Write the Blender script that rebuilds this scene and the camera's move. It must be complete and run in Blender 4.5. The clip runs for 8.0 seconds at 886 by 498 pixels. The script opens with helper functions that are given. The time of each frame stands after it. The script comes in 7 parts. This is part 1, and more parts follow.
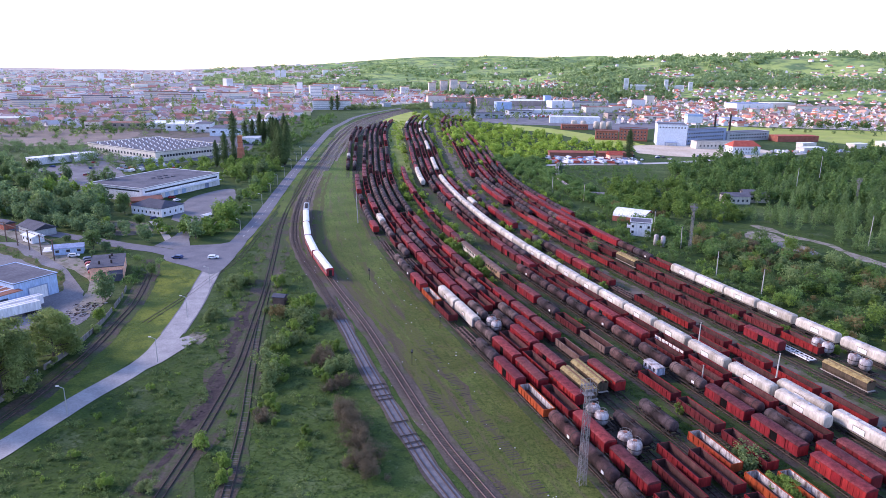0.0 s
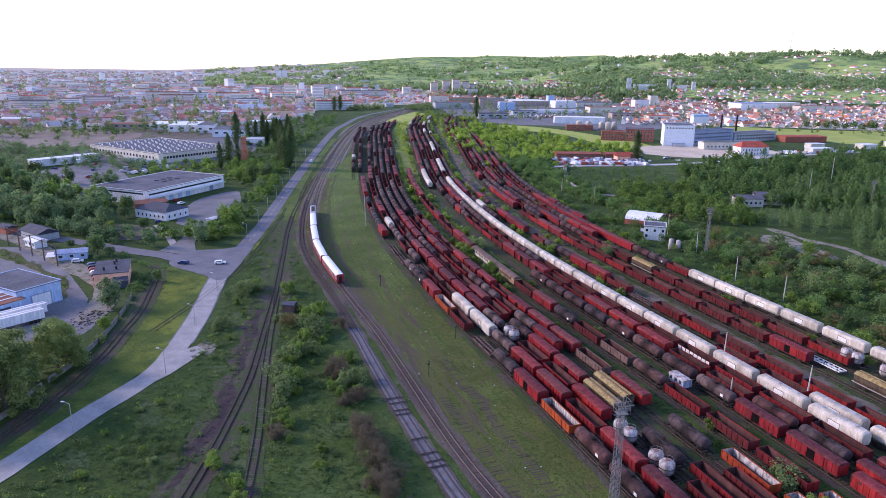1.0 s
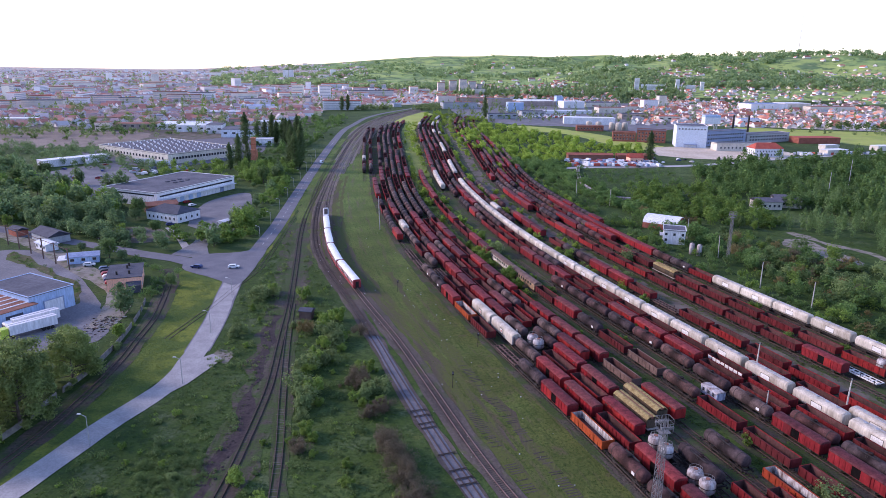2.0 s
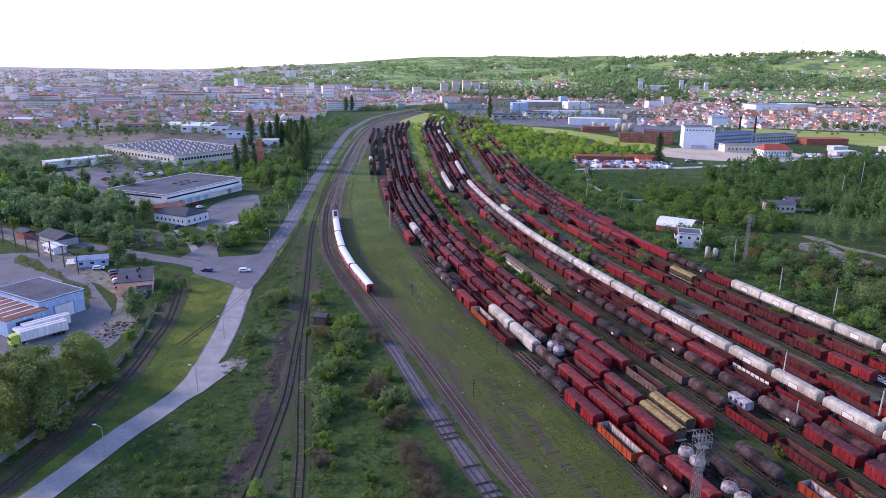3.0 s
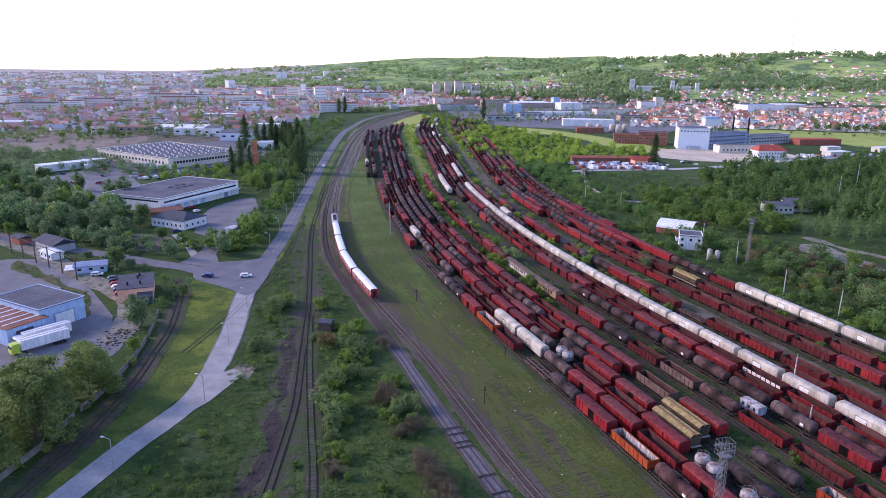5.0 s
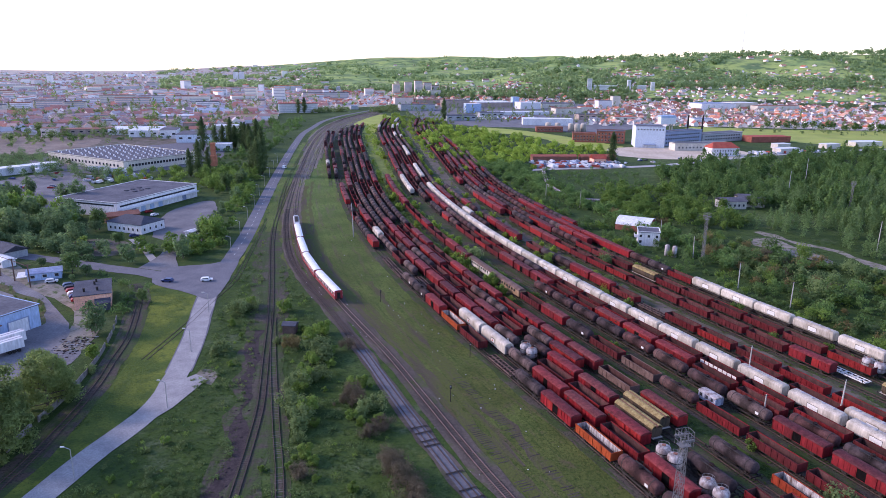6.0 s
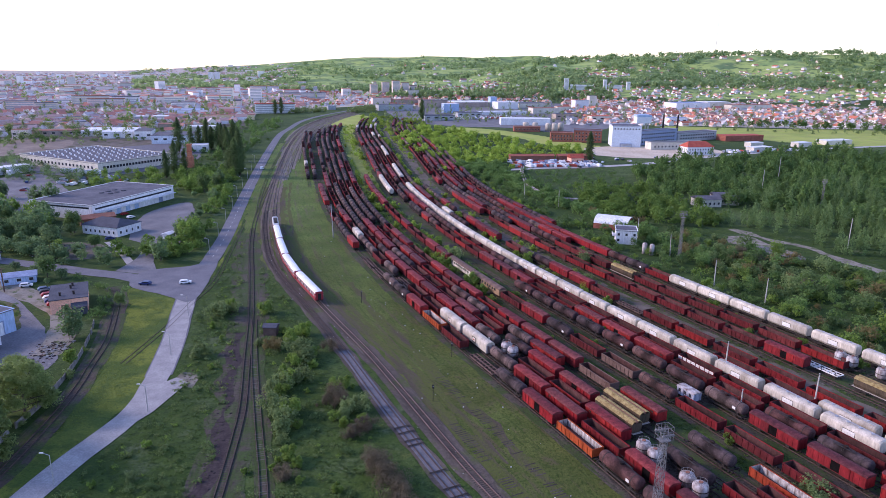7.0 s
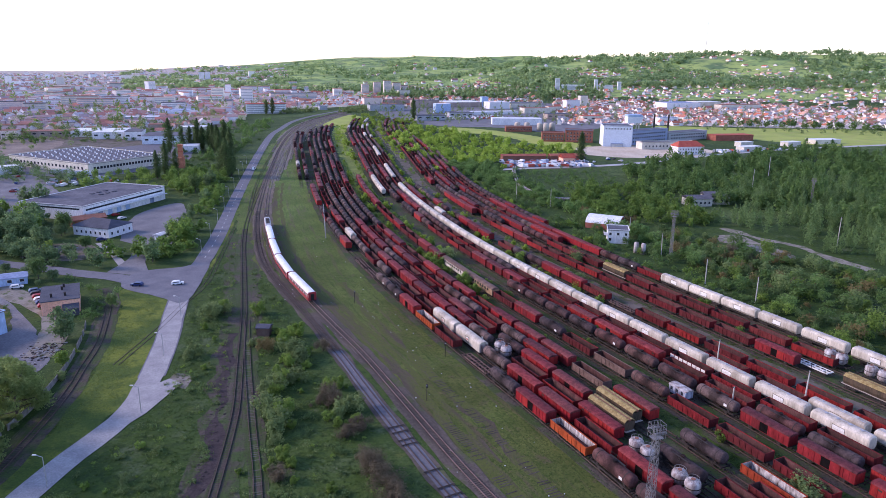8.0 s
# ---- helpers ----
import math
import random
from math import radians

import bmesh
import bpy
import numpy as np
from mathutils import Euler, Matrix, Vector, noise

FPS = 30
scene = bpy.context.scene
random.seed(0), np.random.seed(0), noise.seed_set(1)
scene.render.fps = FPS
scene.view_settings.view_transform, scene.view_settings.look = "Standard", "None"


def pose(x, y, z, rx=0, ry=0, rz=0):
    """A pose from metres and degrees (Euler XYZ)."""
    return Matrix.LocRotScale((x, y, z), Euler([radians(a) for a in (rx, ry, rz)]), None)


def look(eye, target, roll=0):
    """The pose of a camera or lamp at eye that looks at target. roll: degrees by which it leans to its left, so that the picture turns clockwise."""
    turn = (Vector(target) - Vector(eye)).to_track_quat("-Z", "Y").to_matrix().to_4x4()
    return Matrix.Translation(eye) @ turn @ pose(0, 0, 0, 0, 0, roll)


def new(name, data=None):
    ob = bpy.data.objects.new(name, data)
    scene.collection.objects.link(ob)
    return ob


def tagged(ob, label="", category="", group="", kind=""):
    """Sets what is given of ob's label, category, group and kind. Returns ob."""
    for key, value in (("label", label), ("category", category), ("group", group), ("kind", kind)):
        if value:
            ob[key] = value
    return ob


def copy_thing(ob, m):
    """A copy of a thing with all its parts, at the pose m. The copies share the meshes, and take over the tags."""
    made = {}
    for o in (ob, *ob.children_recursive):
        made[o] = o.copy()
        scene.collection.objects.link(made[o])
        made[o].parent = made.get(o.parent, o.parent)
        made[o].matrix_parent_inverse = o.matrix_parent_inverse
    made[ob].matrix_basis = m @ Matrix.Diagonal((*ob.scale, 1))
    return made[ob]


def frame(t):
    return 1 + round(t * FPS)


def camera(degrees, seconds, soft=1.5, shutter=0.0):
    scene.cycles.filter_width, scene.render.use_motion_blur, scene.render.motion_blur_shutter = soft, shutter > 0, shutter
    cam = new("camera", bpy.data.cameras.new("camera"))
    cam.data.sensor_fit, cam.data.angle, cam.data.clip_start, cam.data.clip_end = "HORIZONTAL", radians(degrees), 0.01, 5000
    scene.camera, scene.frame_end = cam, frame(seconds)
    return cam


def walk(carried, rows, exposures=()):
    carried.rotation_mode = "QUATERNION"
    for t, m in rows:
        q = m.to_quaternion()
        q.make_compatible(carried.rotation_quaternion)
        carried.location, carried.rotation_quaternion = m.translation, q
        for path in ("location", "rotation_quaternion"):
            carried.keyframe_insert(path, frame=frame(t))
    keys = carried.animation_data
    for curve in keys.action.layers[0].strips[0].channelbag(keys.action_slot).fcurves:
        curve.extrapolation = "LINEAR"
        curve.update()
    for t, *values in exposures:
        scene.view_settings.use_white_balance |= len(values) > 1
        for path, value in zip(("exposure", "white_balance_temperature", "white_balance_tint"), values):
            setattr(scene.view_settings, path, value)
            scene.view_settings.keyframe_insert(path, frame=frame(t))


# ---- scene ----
# ---- camera: a drone that climbs slowly, drifts ahead and to its left, then turns to its right ----
cam = camera(66.13, 8.0, 0.5)
ROWS = [
    (0, 0.00, -0.00, 76.80, 1.038, -15.283, 0.842),
    (0.5, -2.41, 3.43, 76.82, 0.946, -15.269, 0.797),
    (1, -4.51, 6.25, 77.15, 1.091, -15.302, 0.789),
    (1.5, -7.06, 9.01, 77.41, 1.332, -15.337, 0.805),
    (3, -14.46, 15.07, 77.78, 1.600, -15.320, 0.878),
    (3.5, -16.90, 16.40, 78.07, 1.419, -15.287, 0.823),
    (4, -18.43, 17.09, 78.28, 1.257, -15.245, 0.787),
    (5.5, -19.00, 16.40, 78.56, -0.059, -15.238, 0.718),
    (6, -19.20, 15.81, 78.77, -2.415, -15.220, 0.653),
    (6.5, -19.46, 15.38, 78.91, -3.801, -15.224, 0.631),
    (7, -19.82, 15.09, 79.05, -4.264, -15.212, 0.624),
    (7.5, -19.89, 14.87, 79.07, -4.650, -15.194, 0.594),
    (8, -20.17, 14.62, 79.16, -4.970, -15.207, 0.606),
]
walk(cam, [(t, pose(x, y, z, 90 + pitch, 0, yaw) @ pose(0, 0, 0, 0, 0, roll)) for t, x, y, z, yaw, pitch, roll in ROWS], [(0.0, 1.42, 6100, 36), (1.0, 1.11, 6100, 36), (1.5, 1.08, 6100, 36), (8.0, 1.07, 6100, 36)])

# ---- world and sun ----
SUN_AZ, SUN_EL = -78.0, 26.0  # degrees from straight ahead (minus: to the left), degrees above the horizon
world = bpy.data.worlds.new("sky")
world.use_nodes = True
scene.world = world
sky = world.node_tree.nodes.new("ShaderNodeTexSky")
sky.sky_type, sky.sun_disc = "NISHITA", False
sky.sun_elevation, sky.sun_rotation = radians(SUN_EL), radians(SUN_AZ)
sky.air_density, sky.dust_density, sky.ozone_density = 1.0, 0.4, 2.0
background = world.node_tree.nodes["Background"]
background.inputs["Strength"].default_value = 0.15
world.node_tree.links.new(sky.outputs["Color"], background.inputs["Color"])
sun = new("sun", bpy.data.lights.new("sun", "SUN"))
sun.data.energy, sun.data.angle, sun.data.color = 1.6, radians(12.0), (1.0, 0.86, 0.68)
az, el = radians(SUN_AZ), radians(SUN_EL)
toward_sun = Vector((math.sin(az) * math.cos(el), math.cos(az) * math.cos(el), math.sin(el)))
sun.matrix_world = look(toward_sun * 300, (0, 0, 0))

rng = np.random.default_rng(7)


# ---- materials ----
def mat(name, dark, light, scale=0.6, fine=6.0, rough=0.85, metal=0.0, bump=0.25, vary=0.0, island=0.0, streak=False):
    """A weathered surface: two colours mixed by broad noise, fine grain over it, relief, and some change from object to object."""
    m = bpy.data.materials.new(name)
    m.use_nodes = True
    n, link = m.node_tree.nodes, m.node_tree.links.new
    shader = n["Principled BSDF"]
    place = n.new("ShaderNodeNewGeometry")
    at = n.new("ShaderNodeMapping")
    at.inputs["Scale"].default_value = (1, 1, 0.25) if streak else (1, 1, 1)
    link(place.outputs["Position"], at.inputs["Vector"])
    broad, grain = n.new("ShaderNodeTexNoise"), n.new("ShaderNodeTexNoise")
    broad.inputs["Scale"].default_value, grain.inputs["Scale"].default_value = scale, fine
    broad.inputs["Detail"].default_value, grain.inputs["Detail"].default_value = 6, 3
    broad.inputs["Roughness"].default_value = 0.62
    link(at.outputs[0], broad.inputs["Vector"]), link(at.outputs[0], grain.inputs["Vector"])
    spread = n.new("ShaderNodeMapRange")
    spread.inputs[1].default_value, spread.inputs[2].default_value = 0.33, 0.67
    link(broad.outputs["Fac"], spread.inputs[0])
    mix = n.new("ShaderNodeMix")
    mix.data_type = "RGBA"
    mix.inputs[6].default_value, mix.inputs[7].default_value = (*dark, 1), (*light, 1)
    link(spread.outputs[0], mix.inputs[0])
    tone = n.new("ShaderNodeHueSaturation")
    link(mix.outputs[2], tone.inputs["Color"])
    value = n.new("ShaderNodeMapRange")
    value.inputs[1].default_value, value.inputs[2].default_value = 0.25, 0.75
    value.inputs[3].default_value, value.inputs[4].default_value = 0.78, 1.22
    link(grain.outputs["Fac"], value.inputs[0])
    last = value.outputs[0]
    for amount, source in ((vary, "object"), (island, "island")):
        if amount:
            node = n.new("ShaderNodeObjectInfo") if source == "object" else n.new("ShaderNodeNewGeometry")
            span, times = n.new("ShaderNodeMapRange"), n.new("ShaderNodeMath")
            span.inputs[3].default_value, span.inputs[4].default_value = 1 - amount, 1 + amount
            times.operation = "MULTIPLY"
            link(node.outputs["Random" if source == "object" else "Random Per Island"], span.inputs[0])
            link(last, times.inputs[0]), link(span.outputs[0], times.inputs[1])
            last = times.outputs[0]
    link(last, tone.inputs["Value"])
    link(tone.outputs[0], shader.inputs["Base Color"])
    shader.inputs["Roughness"].default_value, shader.inputs["Metallic"].default_value = rough, metal
    shader.inputs["Specular IOR Level"].default_value = 0.18 if rough >= 0.6 else 0.45
    if bump:
        relief = n.new("ShaderNodeBump")
        relief.inputs["Strength"].default_value, relief.inputs["Distance"].default_value = bump, 0.08
        link(grain.outputs["Fac"], relief.inputs["Height"]), link(relief.outputs[0], shader.inputs["Normal"])
    return m


def ramp_mat(name, colours, rough=0.8, source="object", grime=0.35, scale=0.5, fine=5.0, streak=False):
    """One of several paints, picked object by object or island by island, with grime over it."""
    m = mat(name, (1 - grime,) * 3, (1.0,) * 3, scale, fine, rough, streak=streak)
    n, link = m.node_tree.nodes, m.node_tree.links.new
    node = n.new("ShaderNodeObjectInfo") if source == "object" else n.new("ShaderNodeNewGeometry")
    ramp = n.new("ShaderNodeValToRGB")
    ramp.color_ramp.interpolation = "CONSTANT"
    while len(ramp.color_ramp.elements) < len(colours):
        ramp.color_ramp.elements.new(1.0)
    for k, c in enumerate(colours):
        ramp.color_ramp.elements[k].position, ramp.color_ramp.elements[k].color = k / len(colours), (*c, 1)
    link(node.outputs["Random" if source == "object" else "Random Per Island"], ramp.inputs[0])
    mix = n.new("ShaderNodeMix")
    mix.data_type, mix.blend_type = "RGBA", "MULTIPLY"
    mix.inputs[0].default_value = 1.0
    tone = next(x for x in n if x.type == "HUE_SAT")
    shader = n["Principled BSDF"]
    shader.inputs["Specular IOR Level"].default_value = 0.15
    link(tone.outputs[0], mix.inputs[6]), link(ramp.outputs[0], mix.inputs[7])
    link(mix.outputs[2], shader.inputs["Base Color"])
    return m


def leaf_mat(name, dark, light, glow=0.3):
    """Leaves: colour from leaf to leaf and tree to tree, with some light passing through."""
    m = bpy.data.materials.new(name)
    m.use_nodes = True
    n, link = m.node_tree.nodes, m.node_tree.links.new
    shader, out = n["Principled BSDF"], n["Material Output"]
    leaf, tree = n.new("ShaderNodeNewGeometry"), n.new("ShaderNodeObjectInfo")
    mix, tone, span = n.new("ShaderNodeMix"), n.new("ShaderNodeHueSaturation"), n.new("ShaderNodeMapRange")
    broad = n.new("ShaderNodeTexNoise")
    broad.inputs["Scale"].default_value = 0.12
    link(leaf.outputs["Position"], broad.inputs["Vector"])
    both = n.new("ShaderNodeMath")
    both.operation = "MULTIPLY_ADD"
    both.inputs[1].default_value = 0.55
    link(leaf.outputs["Random Per Island"], both.inputs[0])
    wide = n.new("ShaderNodeMapRange")
    wide.inputs[1].default_value, wide.inputs[2].default_value, wide.inputs[4].default_value = 0.35, 0.65, 0.5
    link(broad.outputs["Fac"], wide.inputs[0]), link(wide.outputs[0], both.inputs[2])
    mix.data_type = "RGBA"
    mix.inputs[6].default_value, mix.inputs[7].default_value = (*dark, 1), (*light, 1)
    link(both.outputs[0], mix.inputs[0])
    span.inputs[3].default_value, span.inputs[4].default_value = 0.86, 1.16
    link(tree.outputs["Random"], span.inputs[0]), link(span.outputs[0], tone.inputs["Value"])
    link(mix.outputs[2], tone.inputs["Color"]), link(tone.outputs[0], shader.inputs["Base Color"])
    shader.inputs["Roughness"].default_value = 0.7
    shader.inputs["Specular IOR Level"].default_value = 0.2
    through_leaf, blend = n.new("ShaderNodeBsdfTranslucent"), n.new("ShaderNodeMixShader")
    link(tone.outputs[0], through_leaf.inputs["Color"])
    blend.inputs[0].default_value = glow
    link(shader.outputs[0], blend.inputs[1]), link(through_leaf.outputs[0], blend.inputs[2])
    link(blend.outputs[0], out.inputs["Surface"])
    return m


def ground_mat(name, colours, scale, rough=0.95, streaks=()):
    """Soil and turf: several colours laid over one another by noises of different size. streaks: those drawn out along the track."""
    m = bpy.data.materials.new(name)
    m.use_nodes = True
    n, link = m.node_tree.nodes, m.node_tree.links.new
    shader, place = n["Principled BSDF"], n.new("ShaderNodeNewGeometry")
    last = None
    for k, (c, size, low, high) in enumerate(colours):
        if last is None:
            last = n.new("ShaderNodeRGB").outputs[0]
            last.default_value = (*c, 1)
            continue
        tex, span, mix = n.new("ShaderNodeTexNoise"), n.new("ShaderNodeMapRange"), n.new("ShaderNodeMix")
        tex.inputs["Scale"].default_value, tex.inputs["Detail"].default_value = size * scale, 7
        tex.inputs["Roughness"].default_value = 0.65
        shift = n.new("ShaderNodeMapping")
        shift.inputs["Location"].default_value = (k * 37.0, k * 11.0, 0)
        if k in streaks:
            shift.inputs["Scale"].default_value = (0.1, 1, 1)
            link(n.new("ShaderNodeTexCoord").outputs["UV"], shift.inputs["Vector"])
        else:
            link(place.outputs["Position"], shift.inputs["Vector"])
        link(shift.outputs[0], tex.inputs["Vector"])
        span.inputs[1].default_value, span.inputs[2].default_value = low, high
        mix.data_type = "RGBA"
        mix.inputs[7].default_value = (*c, 1)
        link(tex.outputs["Fac"], span.inputs[0]), link(span.outputs[0], mix.inputs[0]), link(last, mix.inputs[6])
        last = mix.outputs[2]
    link(last, shader.inputs["Base Color"])
    shader.inputs["Roughness"].default_value = rough
    shader.inputs["Specular IOR Level"].default_value = 0.15
    relief, grain = n.new("ShaderNodeBump"), n.new("ShaderNodeTexNoise")
    grain.inputs["Scale"].default_value, grain.inputs["Detail"].default_value = 1.6, 6
    link(place.outputs["Position"], grain.inputs["Vector"])
    relief.inputs["Strength"].default_value, relief.inputs["Distance"].default_value = 0.6, 0.3
    link(grain.outputs["Fac"], relief.inputs["Height"]), link(relief.outputs[0], shader.inputs["Normal"])
    return m


turf = ground_mat("turf", [((0.029, 0.061, 0.013), 1, 0, 1), ((0.105, 0.155, 0.050), 0.006, 0.48, 0.60), ((0.048, 0.086, 0.016), 0.06, 0.42, 0.60), ((0.080, 0.104, 0.026), 0.22, 0.56, 0.72),
                           ((0.100, 0.130, 0.066), 0.075, 0.56, 0.70), ((0.022, 0.046, 0.012), 0.45, 0.50, 0.62), ((0.080, 0.070, 0.044), 0.09, 0.66, 0.78), ((0.120, 0.150, 0.075), 0.8, 0.60, 0.72),
                           ((0.026, 0.054, 0.013), 1.5, 0.52, 0.64), ((0.100, 0.145, 0.040), 2.4, 0.58, 0.70)], 1.0)
# Lighter than the near turf: distance haze and sunlight put into the colours.
hazed_hill_turf = ground_mat("hazed_hill_turf", [((0.20, 0.31, 0.10), 1, 0, 1), ((0.32, 0.41, 0.12), 0.006, 0.44, 0.52), ((0.13, 0.21, 0.085), 0.009, 0.5, 0.58), ((0.29, 0.31, 0.14), 0.012, 0.58, 0.66), ((0.09, 0.15, 0.06), 0.03, 0.54, 0.62)], 1.0)
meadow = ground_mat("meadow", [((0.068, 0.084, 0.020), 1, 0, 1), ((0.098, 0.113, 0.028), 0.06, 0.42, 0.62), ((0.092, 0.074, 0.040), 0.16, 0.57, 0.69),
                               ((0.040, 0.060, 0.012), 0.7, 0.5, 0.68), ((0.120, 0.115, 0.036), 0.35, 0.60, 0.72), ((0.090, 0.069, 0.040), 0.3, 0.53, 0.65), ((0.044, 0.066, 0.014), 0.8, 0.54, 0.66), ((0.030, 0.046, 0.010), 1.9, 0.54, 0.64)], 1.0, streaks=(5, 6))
dry_verge = ground_mat("dry_verge", [((0.10, 0.09, 0.05), 1, 0, 1), ((0.075, 0.105, 0.03), 0.15, 0.42, 0.56), ((0.16, 0.135, 0.09), 0.3, 0.55, 0.68), ((0.04, 0.06, 0.018), 1.2, 0.52, 0.64)], 1.0)
rank_grass = ground_mat("rank_grass", [((0.066, 0.108, 0.020), 1, 0, 1), ((0.165, 0.195, 0.030), 0.055, 0.47, 0.62), ((0.045, 0.080, 0.018), 0.25, 0.50, 0.68), ((0.042, 0.074, 0.018), 1.8, 0.52, 0.66), ((0.14, 0.17, 0.04), 0.9, 0.60, 0.72)], 1.0)
worn_soil = ground_mat("worn_soil", [((0.078, 0.062, 0.044), 1, 0, 1), ((0.100, 0.082, 0.060), 0.5, 0.45, 0.65), ((0.082, 0.096, 0.026), 0.25, 0.40, 0.52), ((0.066, 0.054, 0.040), 1.4, 0.54, 0.68)], 1.0, streaks=(1, 2))
# Sunlight on the distant fields is put into this colour.
sun_tinted_field = ground_mat("sun_tinted_field", [((0.35, 0.40, 0.09), 1, 0, 1), ((0.27, 0.34, 0.075), 0.03, 0.4, 0.6), ((0.32, 0.31, 0.11), 0.1, 0.5, 0.7)], 1.0)
soil = ground_mat("soil", [((0.070, 0.056, 0.049), 1, 0, 1), ((0.108, 0.092, 0.076), 0.2, 0.4, 0.65), ((0.043, 0.036, 0.034), 0.7, 0.5, 0.7),
                           ((0.050, 0.082, 0.026), 0.12, 0.44, 0.56), ((0.045, 0.070, 0.022), 0.5, 0.50, 0.62), ((0.035, 0.029, 0.027), 1.6, 0.54, 0.66)], 1.0, streaks=(1, 4))
# Lit counterpart of the meadow, its sunshine painted into the tones.
sun_tinted_meadow = ground_mat("sun_tinted_meadow", [((0.135, 0.185, 0.045), 1, 0, 1), ((0.20, 0.245, 0.06), 0.06, 0.44, 0.6), ((0.10, 0.145, 0.036), 0.25, 0.5, 0.66), ((0.15, 0.13, 0.085), 0.16, 0.58, 0.68), ((0.22, 0.25, 0.08), 0.5, 0.58, 0.7)], 1.0, streaks=(3,))
# Tones raised above the ballast's to stand in for haze over the throat.
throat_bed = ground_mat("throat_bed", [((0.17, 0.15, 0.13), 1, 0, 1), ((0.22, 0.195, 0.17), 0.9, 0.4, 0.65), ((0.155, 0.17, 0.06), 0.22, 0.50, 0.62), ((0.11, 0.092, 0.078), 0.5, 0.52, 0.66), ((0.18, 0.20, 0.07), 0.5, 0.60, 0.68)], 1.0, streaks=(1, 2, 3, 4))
ballast = ground_mat("ballast", [((0.065, 0.054, 0.048), 1, 0, 1), ((0.095, 0.079, 0.069), 1.2, 0.4, 0.65), ((0.043, 0.035, 0.031), 0.4, 0.5, 0.68),
                                 ((0.060, 0.073, 0.030), 0.1, 0.54, 0.64), ((0.11, 0.094, 0.083), 0.7, 0.55, 0.7)], 1.0, streaks=(2, 4))
def brightened_far(m, colour, s0, s1, amount):
    """Brightens the colour towards the throat for haze and far sunlight; s0, s1: where along the line that begins and
    is full.
    """
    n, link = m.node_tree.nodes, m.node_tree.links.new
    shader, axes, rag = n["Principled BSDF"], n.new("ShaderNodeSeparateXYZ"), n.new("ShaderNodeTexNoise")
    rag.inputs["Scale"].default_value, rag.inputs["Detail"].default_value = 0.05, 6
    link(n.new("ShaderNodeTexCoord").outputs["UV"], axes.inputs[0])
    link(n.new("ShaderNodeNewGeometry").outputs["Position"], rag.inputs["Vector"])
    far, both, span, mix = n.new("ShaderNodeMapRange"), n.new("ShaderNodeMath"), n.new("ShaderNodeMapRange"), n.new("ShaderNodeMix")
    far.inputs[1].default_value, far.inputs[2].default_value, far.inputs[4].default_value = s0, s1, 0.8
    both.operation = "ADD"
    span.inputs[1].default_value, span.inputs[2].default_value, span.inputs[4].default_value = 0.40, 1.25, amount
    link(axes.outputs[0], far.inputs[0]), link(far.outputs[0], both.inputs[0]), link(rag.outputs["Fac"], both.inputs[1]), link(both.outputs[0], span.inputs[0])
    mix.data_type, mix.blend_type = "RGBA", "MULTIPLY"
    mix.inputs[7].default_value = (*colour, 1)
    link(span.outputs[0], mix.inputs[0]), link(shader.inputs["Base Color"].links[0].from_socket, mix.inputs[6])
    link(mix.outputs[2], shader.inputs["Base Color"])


# Far haze and sunlight multiplied into the meadow and ballast colours.
brightened_far(meadow, (1.35, 1.72, 1.6), 150, 480, 1.0)
brightened_far(ballast, (2.5, 2.35, 2.1), 200, 560, 1.0)
lane_soil = ground_mat("lane_soil", [((0.120, 0.103, 0.086), 1, 0, 1), ((0.172, 0.150, 0.129), 0.15, 0.4, 0.65), ((0.065, 0.077, 0.030), 0.13, 0.5, 0.62)], 1.0)
asphalt = mat("asphalt", (0.125, 0.125, 0.145), (0.175, 0.175, 0.195), 0.15, 3.5, 0.85, bump=0.05)
old_concrete = mat("old_concrete", (0.25, 0.24, 0.245), (0.36, 0.35, 0.345), 0.22, 3.5, 0.9, bump=0.05)
pale_road = mat("pale_road", (0.36, 0.35, 0.345), (0.48, 0.47, 0.46), 0.1, 2.0, 0.9, bump=0.05)
yard_concrete = mat("yard_concrete", (0.125, 0.125, 0.137), (0.21, 0.205, 0.215), 0.08, 1.5, 0.9, bump=0.15)
# Haze over the distant town lightens this ground tone.
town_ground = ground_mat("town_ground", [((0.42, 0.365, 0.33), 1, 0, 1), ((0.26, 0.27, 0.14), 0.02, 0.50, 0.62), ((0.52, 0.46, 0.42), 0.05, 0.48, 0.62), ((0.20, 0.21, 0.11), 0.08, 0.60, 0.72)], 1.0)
paint_white = mat("paint_white", (0.5, 0.5, 0.5), (0.62, 0.62, 0.62), 0.8, 5.0, 0.8)
waste_soil = mat("waste_soil", (0.17, 0.135, 0.11), (0.27, 0.22, 0.18), 0.04, 0.5, 0.95)
pale_dirt = ground_mat("pale_dirt", [((0.26, 0.235, 0.20), 1, 0, 1), ((0.17, 0.155, 0.125), 0.2, 0.45, 0.6), ((0.08, 0.11, 0.04), 0.3, 0.52, 0.62)], 1.0)
sand = mat("sand", (0.48, 0.39, 0.29), (0.60, 0.52, 0.41), 0.05, 0.5, 0.95)
grey_stone = mat("grey_stone", (0.105, 0.105, 0.122), (0.17, 0.17, 0.19), 0.6, 7.0, 0.9, bump=0.4)
slag = mat("slag", (0.030, 0.023, 0.025), (0.062, 0.048, 0.048), 0.5, 2.0, 0.95, bump=0.6)

